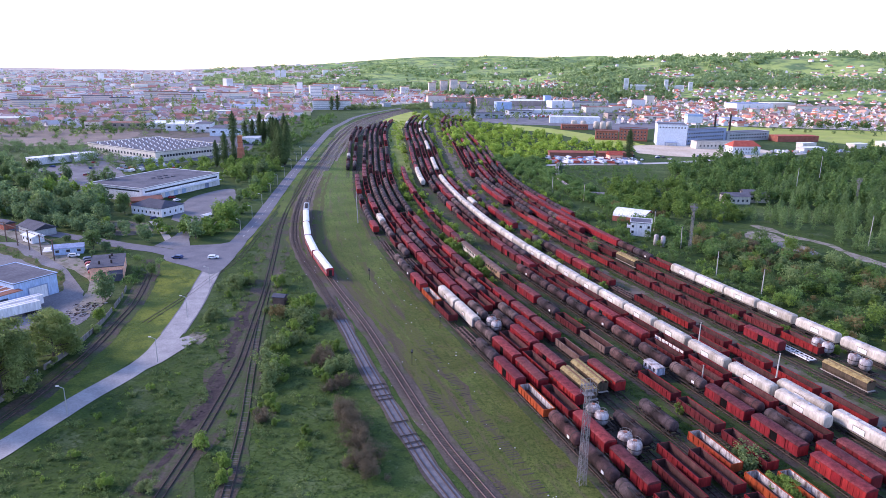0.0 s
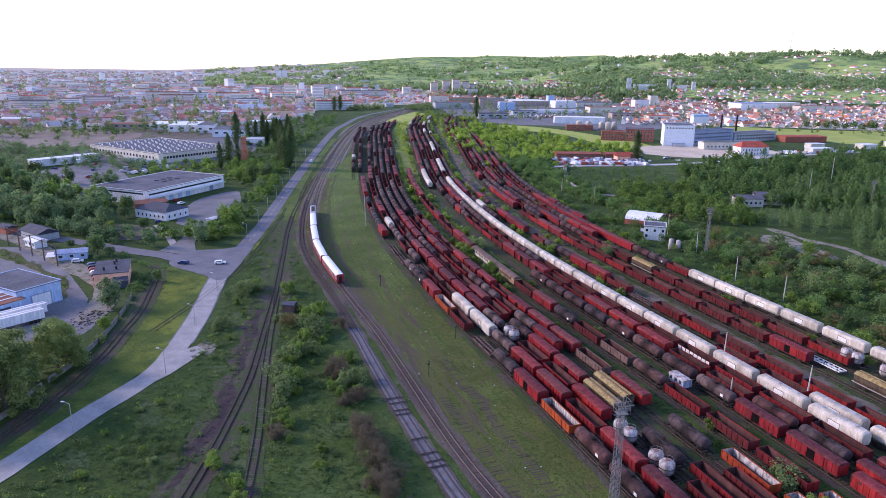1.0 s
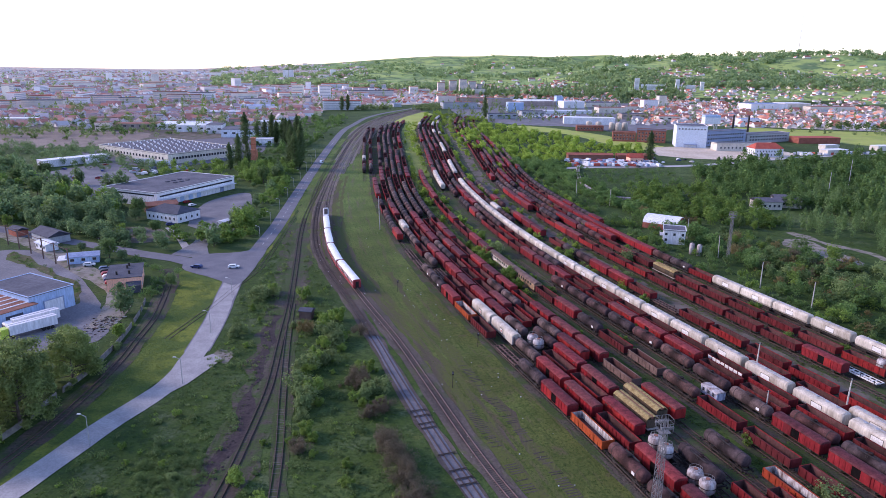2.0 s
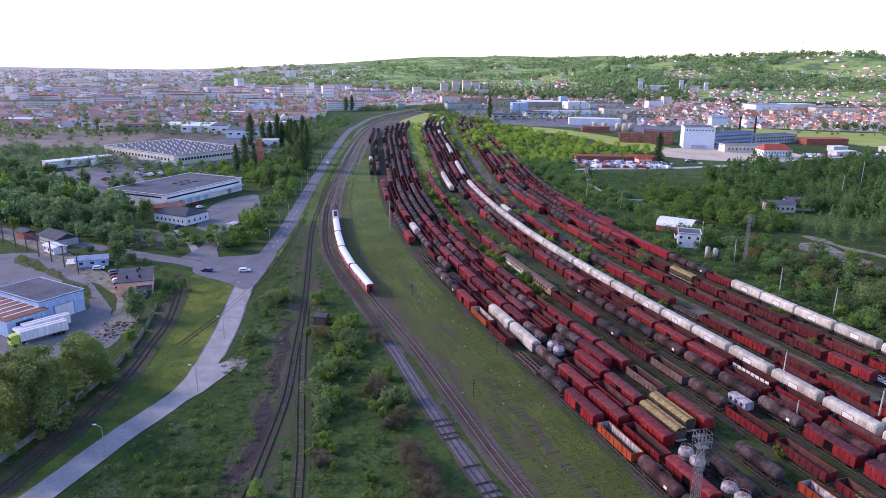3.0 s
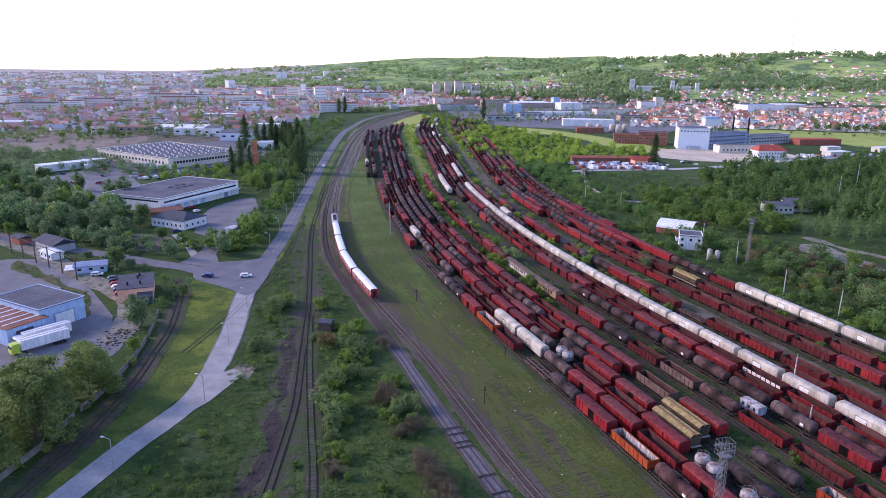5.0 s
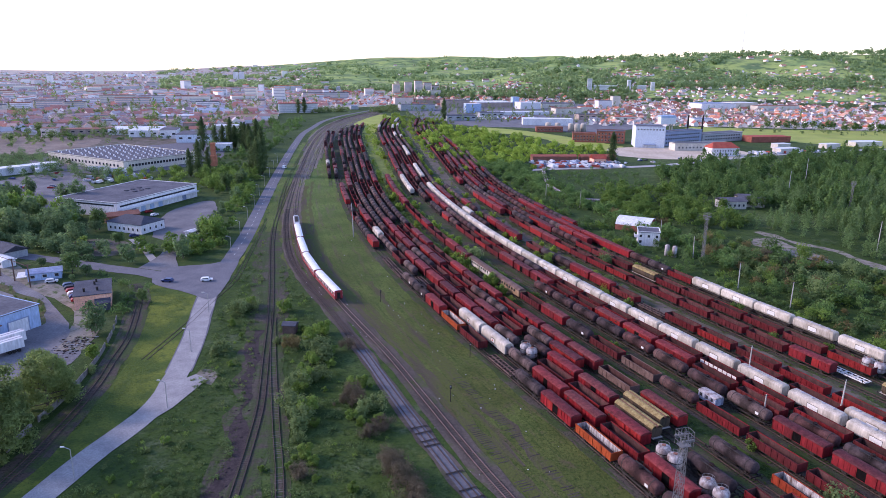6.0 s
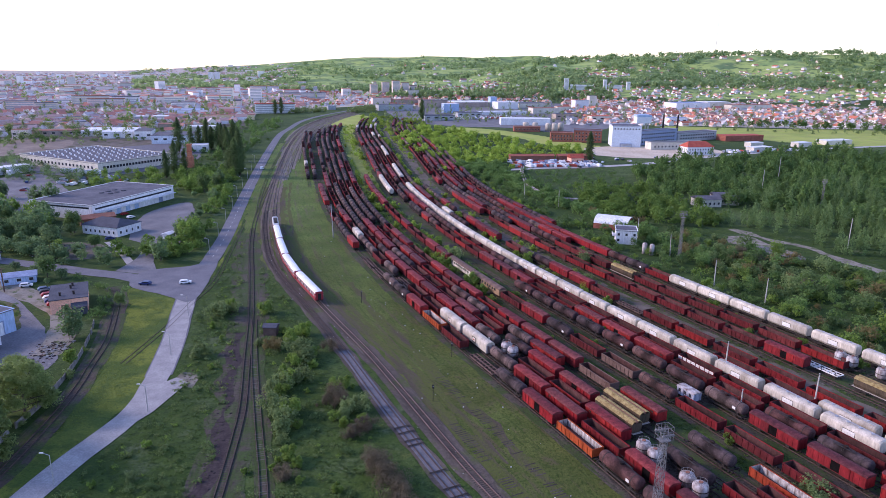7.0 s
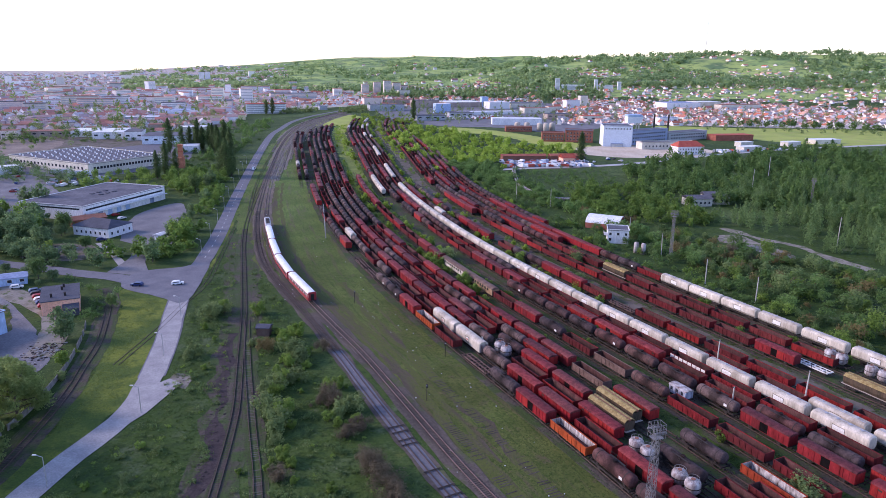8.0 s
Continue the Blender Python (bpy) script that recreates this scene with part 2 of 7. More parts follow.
wagon_red = ramp_mat("wagon_red", [(0.30, 0.019, 0.024), (0.21, 0.018, 0.022), (0.35, 0.028, 0.026), (0.26, 0.022, 0.026), (0.17, 0.019, 0.023)], 0.65, grime=0.5, scale=0.8, streak=True)
wagon_roof = ramp_mat("wagon_roof", [(0.225, 0.040, 0.046), (0.16, 0.034, 0.040), (0.27, 0.048, 0.050), (0.13, 0.036, 0.042), (0.20, 0.055, 0.055)], 0.75, grime=0.6, scale=0.9, fine=3.5)
rust_orange = ramp_mat("rust_orange", [(0.40, 0.075, 0.022), (0.32, 0.05, 0.02)], 0.75, grime=0.5, scale=0.8, streak=True)
open_red = ramp_mat("open_red", [(0.21, 0.018, 0.021), (0.14, 0.017, 0.02), (0.27, 0.022, 0.021), (0.12, 0.02, 0.022), (0.17, 0.03, 0.03)], 0.75, grime=0.55, scale=0.9, streak=True)
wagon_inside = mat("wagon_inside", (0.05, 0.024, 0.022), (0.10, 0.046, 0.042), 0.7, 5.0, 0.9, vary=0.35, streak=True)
stained_white = mat("stained_white", (0.10, 0.06, 0.05), (0.62, 0.60, 0.58), 1.6, 5.0, 0.9, streak=True)
grey_brown = mat("grey_brown", (0.095, 0.058, 0.047), (0.165, 0.108, 0.090), 0.5, 5.0, 0.8, vary=0.15)
tank_black = ramp_mat("tank_black", [(0.065, 0.038, 0.038), (0.095, 0.052, 0.047), (0.050, 0.035, 0.037), (0.09, 0.042, 0.040), (0.12, 0.082, 0.076), (0.066, 0.048, 0.05)], 0.85, grime=0.6, scale=0.7, fine=3.0)
def spilled(m, dark=0.4):
    """Black spills run down the barrel below the filling dome; its ends stay dusty."""
    n, link = m.node_tree.nodes, m.node_tree.links.new
    shader, place, axes = n["Principled BSDF"], n.new("ShaderNodeTexCoord"), n.new("ShaderNodeSeparateXYZ")
    link(place.outputs["Object"], axes.inputs[0])
    run, rag, span, size, mix = n.new("ShaderNodeMath"), n.new("ShaderNodeTexNoise"), n.new("ShaderNodeMapRange"), n.new("ShaderNodeMath"), n.new("ShaderNodeMix")
    size.operation, run.operation = "ABSOLUTE", "MULTIPLY_ADD"
    rag.inputs["Scale"].default_value, rag.inputs["Detail"].default_value = 0.9, 5
    link(axes.outputs[0], size.inputs[0])
    link(n.new("ShaderNodeNewGeometry").outputs["Position"], rag.inputs["Vector"])
    link(rag.outputs["Fac"], run.inputs[0]), link(size.outputs[0], run.inputs[2])
    run.inputs[1].default_value = 3.0
    span.inputs[1].default_value, span.inputs[2].default_value, span.inputs[3].default_value, span.inputs[4].default_value = 2.2, 4.2, dark, 1.35
    link(run.outputs[0], span.inputs[0])
    mix.data_type, mix.blend_type = "RGBA", "MULTIPLY"
    mix.inputs[0].default_value = 1.0
    old = shader.inputs["Base Color"].links[0].from_socket
    link(old, mix.inputs[6]), link(span.outputs[0], mix.inputs[7])
    link(mix.outputs[2], shader.inputs["Base Color"])
    return m


spilled(tank_black)
tank_pale = ramp_mat("tank_pale", [(0.22, 0.18, 0.15), (0.14, 0.11, 0.095)], 0.7, grime=0.6, scale=0.7, fine=3.0)
hopper_white = mat("hopper_white", (0.33, 0.29, 0.235), (0.62, 0.565, 0.48), 0.35, 3.0, 0.7, vary=0.12, streak=True, bump=0.06)
hopper_panel = mat("hopper_panel", (0.60, 0.59, 0.56), (0.70, 0.69, 0.66), 0.6, 5.0, 0.6)
silo_grey = mat("silo_grey", (0.15, 0.10, 0.09), (0.52, 0.50, 0.50), 0.9, 4.0, 0.7, streak=True)
hopper_brown = mat("hopper_brown", (0.055, 0.045, 0.03), (0.11, 0.075, 0.05), 0.7, 4.0, 0.85, streak=True)
ochre = mat("ochre", (0.20, 0.135, 0.050), (0.38, 0.300, 0.135), 1.1, 3.0, 0.75, vary=0.1)
frame_black = mat("frame_black", (0.022, 0.019, 0.018), (0.05, 0.042, 0.038), 0.8, 6.0, 0.8)
pale_timber = mat("pale_timber", (0.3, 0.26, 0.22), (0.42, 0.38, 0.33), 0.7, 6.0, 0.9)
rail_steel = mat("rail_steel", (0.17, 0.10, 0.08), (0.26, 0.17, 0.14), 0.8, 6.0, 0.5, metal=0.3, bump=0.1)
rail_rust = mat("rail_rust", (0.06, 0.042, 0.036), (0.11, 0.078, 0.066), 0.8, 6.0, 0.75, metal=0.1, bump=0.1)
sleeper_wood = mat("sleeper_wood", (0.046, 0.038, 0.034), (0.08, 0.067, 0.059), 0.9, 6.0, 0.95, island=0.3)
sleeper_pale = mat("sleeper_pale", (0.075, 0.067, 0.062), (0.14, 0.128, 0.118), 0.9, 6.0, 0.95, island=0.4)
coach_red = mat("coach_red", (0.27, 0.02, 0.03), (0.33, 0.03, 0.04), 0.3, 3.0, 0.4, bump=0.05)
coach_cream = mat("coach_cream", (0.55, 0.52, 0.5), (0.62, 0.6, 0.58), 0.3, 3.0, 0.4, bump=0.05)
coach_roof = mat("coach_roof", (0.66, 0.66, 0.68), (0.78, 0.78, 0.8), 0.3, 3.0, 0.45, bump=0.05)
dark_glass = mat("dark_glass", (0.02, 0.023, 0.028), (0.045, 0.05, 0.06), 0.4, 3.0, 0.12, bump=0.0)
old_coach = mat("old_coach", (0.24, 0.15, 0.08), (0.33, 0.22, 0.13), 0.5, 5.0, 0.8)
van_blue = mat("van_blue", (0.10, 0.10, 0.14), (0.52, 0.56, 0.66), 1.4, 4.0, 0.7, streak=True)
grey_paint = mat("grey_paint", (0.30, 0.32, 0.34), (0.42, 0.44, 0.46), 0.4, 4.0, 0.6)
galvanised = mat("galvanised", (0.34, 0.34, 0.35), (0.48, 0.48, 0.49), 0.7, 5.0, 0.5, metal=0.4)
dull_steel = mat("dull_steel", (0.15, 0.15, 0.155), (0.26, 0.255, 0.26), 0.7, 5.0, 0.6, metal=0.3)
concrete_post = mat("concrete_post", (0.36, 0.34, 0.31), (0.5, 0.48, 0.44), 0.7, 4.0, 0.9)
wall_concrete = mat("wall_concrete", (0.13, 0.125, 0.115), (0.22, 0.21, 0.195), 0.7, 4.0, 0.95)
bark = mat("bark", (0.06, 0.05, 0.042), (0.13, 0.11, 0.09), 1.2, 6.0, 0.95)
white_wall = mat("white_wall", (0.60, 0.60, 0.62), (0.76, 0.76, 0.77), 0.12, 2.0, 0.85, streak=True)
brown_wall = mat("brown_wall", (0.30, 0.23, 0.20), (0.44, 0.36, 0.31), 0.12, 2.0, 0.85, streak=True)
cream_wall = mat("cream_wall", (0.52, 0.48, 0.40), (0.66, 0.62, 0.54), 0.12, 2.0, 0.85, streak=True)
sand_wall = mat("sand_wall", (0.60, 0.50, 0.30), (0.72, 0.62, 0.40), 0.1, 1.5, 0.85)
pink_wall = mat("pink_wall", (0.62, 0.50, 0.45), (0.74, 0.62, 0.57), 0.1, 1.0, 0.85)
mill_white = mat("mill_white", (0.60, 0.66, 0.74), (0.70, 0.74, 0.80), 0.05, 1.0, 0.8, bump=0.05)
blue_wall = mat("blue_wall", (0.30, 0.42, 0.62), (0.40, 0.52, 0.70), 0.12, 2.0, 0.7, streak=True)
salmon_wall = mat("salmon_wall", (0.84, 0.42, 0.28), (0.90, 0.48, 0.34), 0.2, 2.0, 0.85)
brick_red = mat("brick_red", (0.26, 0.085, 0.06), (0.36, 0.13, 0.09), 0.2, 2.0, 0.9)
brick_chimney = mat("brick_chimney", (0.40, 0.14, 0.08), (0.52, 0.20, 0.12), 0.3, 2.0, 0.9)
flat_roof = mat("flat_roof", (0.080, 0.083, 0.104), (0.135, 0.137, 0.16), 0.12, 1.0, 0.95)
dark_roof = mat("dark_roof", (0.055, 0.06, 0.078), (0.085, 0.09, 0.115), 0.2, 2.0, 0.85)
rust_roof = mat("rust_roof", (0.20, 0.085, 0.06), (0.30, 0.14, 0.10), 0.15, 2.0, 0.8)
tile_roof = mat("tile_roof", (0.36, 0.07, 0.05), (0.46, 0.11, 0.07), 0.3, 2.0, 0.8)
pale_roof = mat("pale_roof", (0.62, 0.64, 0.68), (0.76, 0.77, 0.8), 0.15, 1.0, 0.6)
steel_blue = mat("steel_blue", (0.20, 0.25, 0.38), (0.30, 0.36, 0.5), 0.15, 1.0, 0.6)
# Near-black and without sheen: the wagon's inner shade is in the colour.
doorway_painted_shade = mat("doorway_painted_shade", (0.006, 0.005, 0.005), (0.012, 0.010, 0.010), 1.0, 6.0, 1.0, bump=0.0)
doorway_painted_shade.node_tree.nodes["Principled BSDF"].inputs["Specular IOR Level"].default_value = 0.02
rubber = mat("rubber", (0.018, 0.018, 0.018), (0.03, 0.03, 0.03), 1.0, 6.0, 0.8)
car_white = mat("car_white", (0.72, 0.72, 0.73), (0.8, 0.8, 0.8), 0.5, 3.0, 0.3, bump=0.0)
car_paint = ramp_mat("car_paint", [(0.04, 0.06, 0.16), (0.5, 0.5, 0.52), (0.3, 0.03, 0.03), (0.75, 0.75, 0.75), (0.05, 0.05, 0.055), (0.12, 0.16, 0.25)], 0.3, grime=0.1)
car_navy = mat("car_navy", (0.02, 0.035, 0.11), (0.03, 0.05, 0.15), 0.5, 3.0, 0.3, bump=0.0)
lime = mat("lime", (0.42, 0.55, 0.05), (0.5, 0.62, 0.08), 0.5, 3.0, 0.4)
leaves_mid = leaf_mat("leaves_mid", (0.070, 0.140, 0.040), (0.175, 0.290, 0.080), 0.48)
leaves_dark = leaf_mat("leaves_dark", (0.066, 0.125, 0.042), (0.160, 0.245, 0.078), 0.45)
leaves_fresh = leaf_mat("leaves_fresh", (0.115, 0.200, 0.036), (0.24, 0.36, 0.072), 0.5)
leaves_fresh_wood = leaf_mat("leaves_fresh_wood", (0.095, 0.175, 0.036), (0.22, 0.345, 0.075), 0.5)
# Bluer green: the haze towards the left is mixed into the leaves.
leaves_west_hazed = leaf_mat("leaves_west_hazed", (0.082, 0.150, 0.066), (0.205, 0.310, 0.130), 0.52)
leaves_sage = leaf_mat("leaves_sage", (0.13, 0.195, 0.070), (0.235, 0.315, 0.115), 0.5)
leaves_tan = leaf_mat("leaves_tan", (0.16, 0.13, 0.05), (0.26, 0.215, 0.09), 0.48)
grass_blades = leaf_mat("grass_blades", (0.046, 0.092, 0.018), (0.095, 0.155, 0.032), 0.5)
rank_blades = leaf_mat("rank_blades", (0.10, 0.145, 0.024), (0.17, 0.215, 0.036), 0.5)
# Pale beyond leaf colour: haze and sun on the hills are painted in.
leaves_far_hazed = leaf_mat("leaves_far_hazed", (0.23, 0.34, 0.15), (0.36, 0.48, 0.21), 0.72)
# Leaf colour raised to imitate sun on the bushes beyond.
leaves_sun_tinted = leaf_mat("leaves_sun_tinted", (0.19, 0.30, 0.045), (0.38, 0.51, 0.085), 0.52)
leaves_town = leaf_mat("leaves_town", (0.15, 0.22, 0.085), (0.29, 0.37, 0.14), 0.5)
leaves_poplar = leaf_mat("leaves_poplar", (0.050, 0.095, 0.034), (0.105, 0.165, 0.055), 0.4)
leaves_brown = leaf_mat("leaves_brown", (0.100, 0.084, 0.056), (0.185, 0.155, 0.100), 0.45)
leaves_willow = leaf_mat("leaves_willow", (0.135, 0.200, 0.062), (0.285, 0.370, 0.120), 0.55)
leaves_grey = leaf_mat("leaves_grey", (0.095, 0.170, 0.060), (0.220, 0.330, 0.115), 0.5)
# Walls and roofs kept pale: town haze is put into these three colours.
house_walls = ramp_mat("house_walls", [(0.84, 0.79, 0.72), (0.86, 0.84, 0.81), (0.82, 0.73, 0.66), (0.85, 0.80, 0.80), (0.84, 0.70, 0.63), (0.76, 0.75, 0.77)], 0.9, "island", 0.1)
hazed_roofs = ramp_mat("hazed_roofs", [(0.56, 0.24, 0.18), (0.50, 0.24, 0.20), (0.60, 0.32, 0.25), (0.47, 0.31, 0.28), (0.54, 0.49, 0.50), (0.64, 0.43, 0.36), (0.44, 0.33, 0.33)], 0.9, "island", 0.15)
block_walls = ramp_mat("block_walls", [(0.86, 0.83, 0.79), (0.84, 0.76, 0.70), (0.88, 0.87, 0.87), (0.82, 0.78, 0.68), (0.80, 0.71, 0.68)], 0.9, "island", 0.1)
house_roofs = ramp_mat("house_roofs", [(0.50, 0.17, 0.11), (0.44, 0.18, 0.14), (0.57, 0.27, 0.17), (0.38, 0.21, 0.18), (0.46, 0.42, 0.42), (0.60, 0.35, 0.26)], 0.9, "island", 0.15)


# ---- mesh helpers ----
class Geo:
    """Gathers faces of one mesh."""

    def __init__(self):
        self.v, self.f, self.m, self.uv = [], [], [], None

    def add(self, verts, faces, k=0):
        b = len(self.v)
        self.v += [tuple(p) for p in verts]
        self.f += [tuple(b + i for i in face) for face in faces]
        self.m += [k] * len(faces)
        return self

    def box(self, x0, x1, y0, y1, z0, z1, k=0):
        v = [(x0, y0, z0), (x1, y0, z0), (x1, y1, z0), (x0, y1, z0), (x0, y0, z1), (x1, y0, z1), (x1, y1, z1), (x0, y1, z1)]
        return self.add(v, [(3, 2, 1, 0), (4, 5, 6, 7), (0, 1, 5, 4), (1, 2, 6, 5), (2, 3, 7, 6), (3, 0, 4, 7)], k)

    def loft(self, rings, k=0, caps=True):
        """Joins rings of equally many points, each ring closed."""
        n = len(rings[0])
        v = [p for ring in rings for p in ring]
        faces = [(a * n + i, a * n + (i + 1) % n, (a + 1) * n + (i + 1) % n, (a + 1) * n + i) for a in range(len(rings) - 1) for i in range(n)]
        if caps:
            faces += [tuple(reversed(range(n))), tuple((len(rings) - 1) * n + i for i in range(n))]
        return self.add(v, faces, k)

    def tube(self, a, b, r0, r1=None, n=8, k=0, caps=True):
        a, b = Vector(a), Vector(b)
        q = (b - a).to_track_quat("Z", "Y")
        r1 = r0 if r1 is None else r1
        turn = [(math.cos(2 * math.pi * i / n), math.sin(2 * math.pi * i / n)) for i in range(n)]
        return self.loft([[a + q @ Vector((c * r0, s * r0, 0)) for c, s in turn], [b + q @ Vector((c * r1, s * r1, 0)) for c, s in turn]], k, caps)

    def beam(self, a, b, w, h, k=0):
        """A straight bar of rectangular section."""
        a, b = Vector(a), Vector(b)
        q = (b - a).to_track_quat("X", "Z")
        ring = [Vector((0, y, z)) for y, z in ((-w / 2, -h / 2), (w / 2, -h / 2), (w / 2, h / 2), (-w / 2, h / 2))]
        return self.loft([[a + q @ p for p in ring], [b + q @ p for p in ring]], k)

    def mesh(self, name, mats, smooth=False):
        me = bpy.data.meshes.new(name)
        me.from_pydata(self.v, [], self.f)
        for m in mats if isinstance(mats, (list, tuple)) else [mats]:
            me.materials.append(m)
        me.polygons.foreach_set("material_index", self.m)
        if self.uv:
            layer = me.uv_layers.new(name="along")
            index = np.empty(len(me.loops), dtype=np.int32)
            me.loops.foreach_get("vertex_index", index)
            layer.data.foreach_set("uv", np.array(self.uv, dtype=np.float32)[index].ravel())
        if smooth:
            me.polygons.foreach_set("use_smooth", [True] * len(self.f))
        me.update()
        return me


def part(name, geo, mats, parent=None, label="", smooth=False):
    ob = new(name, geo.mesh(name, mats, smooth) if isinstance(geo, Geo) else geo)
    ob.parent = parent
    return tagged(ob, label) if label else ob


def thing(name, label, category, group="", m=None):
    ob = new(name)
    ob.empty_display_size = 0.5
    if m is not None:
        ob.matrix_basis = m
    return tagged(ob, label, category, group)


def setting(name, geo, mats, label, category):
    return tagged(part(name, geo, mats), label, category, kind="structure")


class Line:
    """A smooth line on the ground through a few points, walked by its length."""

    def __init__(self, points, step=2.0):
        p = np.array(points, float)
        p = np.vstack([2 * p[0] - p[1], p, 2 * p[-1] - p[-2]])
        out = []
        for i in range(1, len(p) - 2):
            p0, p1, p2, p3 = p[i - 1 : i + 3]
            for u in np.arange(0, 1, 1 / max(4, int(np.linalg.norm(p2 - p1) / step))):
                out.append(0.5 * (2 * p1 + (p2 - p0) * u + (2 * p0 - 5 * p1 + 4 * p2 - p3) * u * u + (3 * p1 - p0 - 3 * p2 + p3) * u**3))
        self.p = np.array(out + [p[-2]])
        self.s = np.r_[0, np.cumsum(np.linalg.norm(np.diff(self.p, axis=0), axis=1))]
        t = np.gradient(self.p, axis=0)
        self.t = t / np.linalg.norm(t, axis=1)[:, None]
        self.length = self.s[-1]

    def at(self, s, d=0.0):
        """The place s metres on and d metres to the right."""
        x, y = (np.interp(s, self.s, self.p[:, n]) for n in (0, 1))
        tx, ty = (np.interp(s, self.s, self.t[:, n]) for n in (0, 1))
        return x + d * ty, y - d * tx

    def turn(self, s):
        tx, ty = (np.interp(s, self.s, self.t[:, n]) for n in (0, 1))
        return math.degrees(math.atan2(ty, tx))

    def away(self, x, y):
        """Distance of many places from the line."""
        q = self.p[::2]
        return np.sqrt(((np.stack([x, y], -1)[:, None, :] - q[None]) ** 2).sum(-1)).min(1)


class FanLine(Line):
    """A yard line whose side distances widen a little towards the throat."""

    def at(self, s, d=0.0):
        u = np.clip((np.asarray(s, float) - 380) / 340, 0, 1)
        return super().at(s, d * (1 + 0.2 * u * u * (3 - 2 * u)))

    def heading(self, s, d):
        (x0, y0), (x1, y1) = self.at(s - 3, d), self.at(s + 3, d)
        return math.degrees(math.atan2(y1 - y0, x1 - x0))


def strip(line, d0, d1, s0, s1, z, step=4.0, ragged=0.0, across=1):
    """A band of ground along a line, with a ragged edge where that is given."""
    geo, n = Geo(), max(2, int((s1 - s0) / step))
    rows, places = [], []
    for s in np.linspace(s0, s1, n):
        a = ragged * noise.noise((s * 0.11, d0, 3.0)) * 1.6 + ragged * rng.normal() * 0.15
        b = ragged * noise.noise((s * 0.11, d1, 9.0)) * 1.6 + ragged * rng.normal() * 0.15
        rows.append([(*line.at(s, d), z) for d in np.linspace(d0 + a, d1 + b, across + 1)])
        places += [(s, d) for d in np.linspace(d0 + a, d1 + b, across + 1)]
    w = across + 1
    geo.add([p for r in rows for p in r], [(i * w + j, i * w + j + 1, (i + 1) * w + j + 1, (i + 1) * w + j) for i in range(n - 1) for j in range(across)])
    geo.f = [f[::-1] if flipped(geo.v, f) else f for f in geo.f]
    geo.uv = places
    return geo


def flipped(v, f):
    a, b, c = (Vector(v[i]) for i in f[:3])
    return (b - a).cross(c - a).z < 0


def patch(points, z, ragged=1.0, cell=6.0):
    """A flat patch of ground inside a rounded outline."""
    line = Line(points + points[:1], 4.0)
    ring = [(x + ragged * noise.noise((x * 0.2, y * 0.2, 1.0)), y + ragged * noise.noise((x * 0.2, y * 0.2, 5.0)), z) for x, y in line.p[:-1]]
    geo = Geo().add(ring, [tuple(range(len(ring)))])
    if flipped_ring(ring):
        geo.f = [f[::-1] for f in geo.f]
    return geo


def flipped_ring(ring):
    return sum(a[0] * b[1] - b[0] * a[1] for a, b in zip(ring, ring[1:] + ring[:1])) < 0


def corner_box(a, b, c):
    """Pose, length and depth of a house from three corners of its plan: a to b is its length, a to c its depth."""
    a, b, c = Vector((*a, 0)), Vector((*b, 0)), Vector((*c, 0))
    u = (b - a).normalized()
    side = Vector((-u.y, u.x, 0))
    depth = (c - a).dot(side)
    if depth < 0:
        a, b, u, side, depth = b, a, -u, -side, -depth
    return pose(*a, 0, 0, math.degrees(math.atan2(u.y, u.x))), (b - a).length, depth


# ---- lines of the plan ----
yard = FanLine([(48.9, 40), (43.3, 70), (34.6, 100), (24.0, 130), (12.7, 160), (1.2, 190), (-9.9, 220), (-21.9, 255), (-32.6, 290), (-43.2, 330), (-54.1, 380),
             (-64.7, 440), (-76.2, 520), (-89.7, 620), (-104.9, 740), (-113.8, 880), (-107.1, 1040), (-80, 1180)])
main = Line([(22, 80), (4, 115), (-5.1, 135.2), (-18.0, 169.4), (-27.4, 194), (-43.6, 232), (-60.5, 275), (-72.2, 320), (-84, 380), (-94.5, 455), (-103.5, 542), (-120.3, 740),
              (-124.4, 903), (-111.4, 1043), (-80, 1190), (-30, 1400)])
old_main = Line([(16, 78), (-2, 113), (-8.6, 128), (-14.8, 143), (-24.6, 168.5), (-34.6, 196), (-47.6, 229), (-63.6, 268), (-75, 306), (-87.5, 372), (-98, 455), (-107.5, 545), (-124.5, 740), (-129, 900), (-118, 1045), (-88, 1190)])
road = Line([(-100.5, 95), (-91.6, 118), (-86.6, 140.8), (-82.7, 153.5), (-80.3, 167.5), (-83.5, 199.5), (-90.0, 234.6), (-93.3, 255.5), (-94.8, 284.3), (-98.5, 330.7), (-106.6, 400), (-119.5, 515),
             (-133.2, 646), (-146.7, 797), (-147.5, 879), (-146, 990), (-128, 1100), (-90, 1230)])
side_road = Line([(-93.6, 268), (-101, 264), (-110, 263), (-124, 270.5), (-137, 275), (-160, 285), (-190, 297), (-230, 315)])
spur_c = Line([(-52.6, 90), (-53.0, 121), (-53.3, 130), (-54.6, 150), (-56.1, 165), (-60.3, 190.4), (-66, 225), (-74.3, 268), (-84.5, 320), (-92, 370), (-99, 440), (-107, 530)])
spur_d = Line([(-38, 90), (-45.0, 130), (-50.4, 154), (-57.6, 187), (-64.5, 222)])
loop_track = Line([(-100.5, 100), (-98.8, 126), (-97.7, 140), (-97.8, 159), (-98.9, 175), (-100.9, 188), (-104.6, 210), (-116.5, 248), (-129, 268), (-150, 300)])
wood_path = Line([(150, 338), (158, 318), (168.2, 300.7), (171.5, 276.8), (180, 255)])
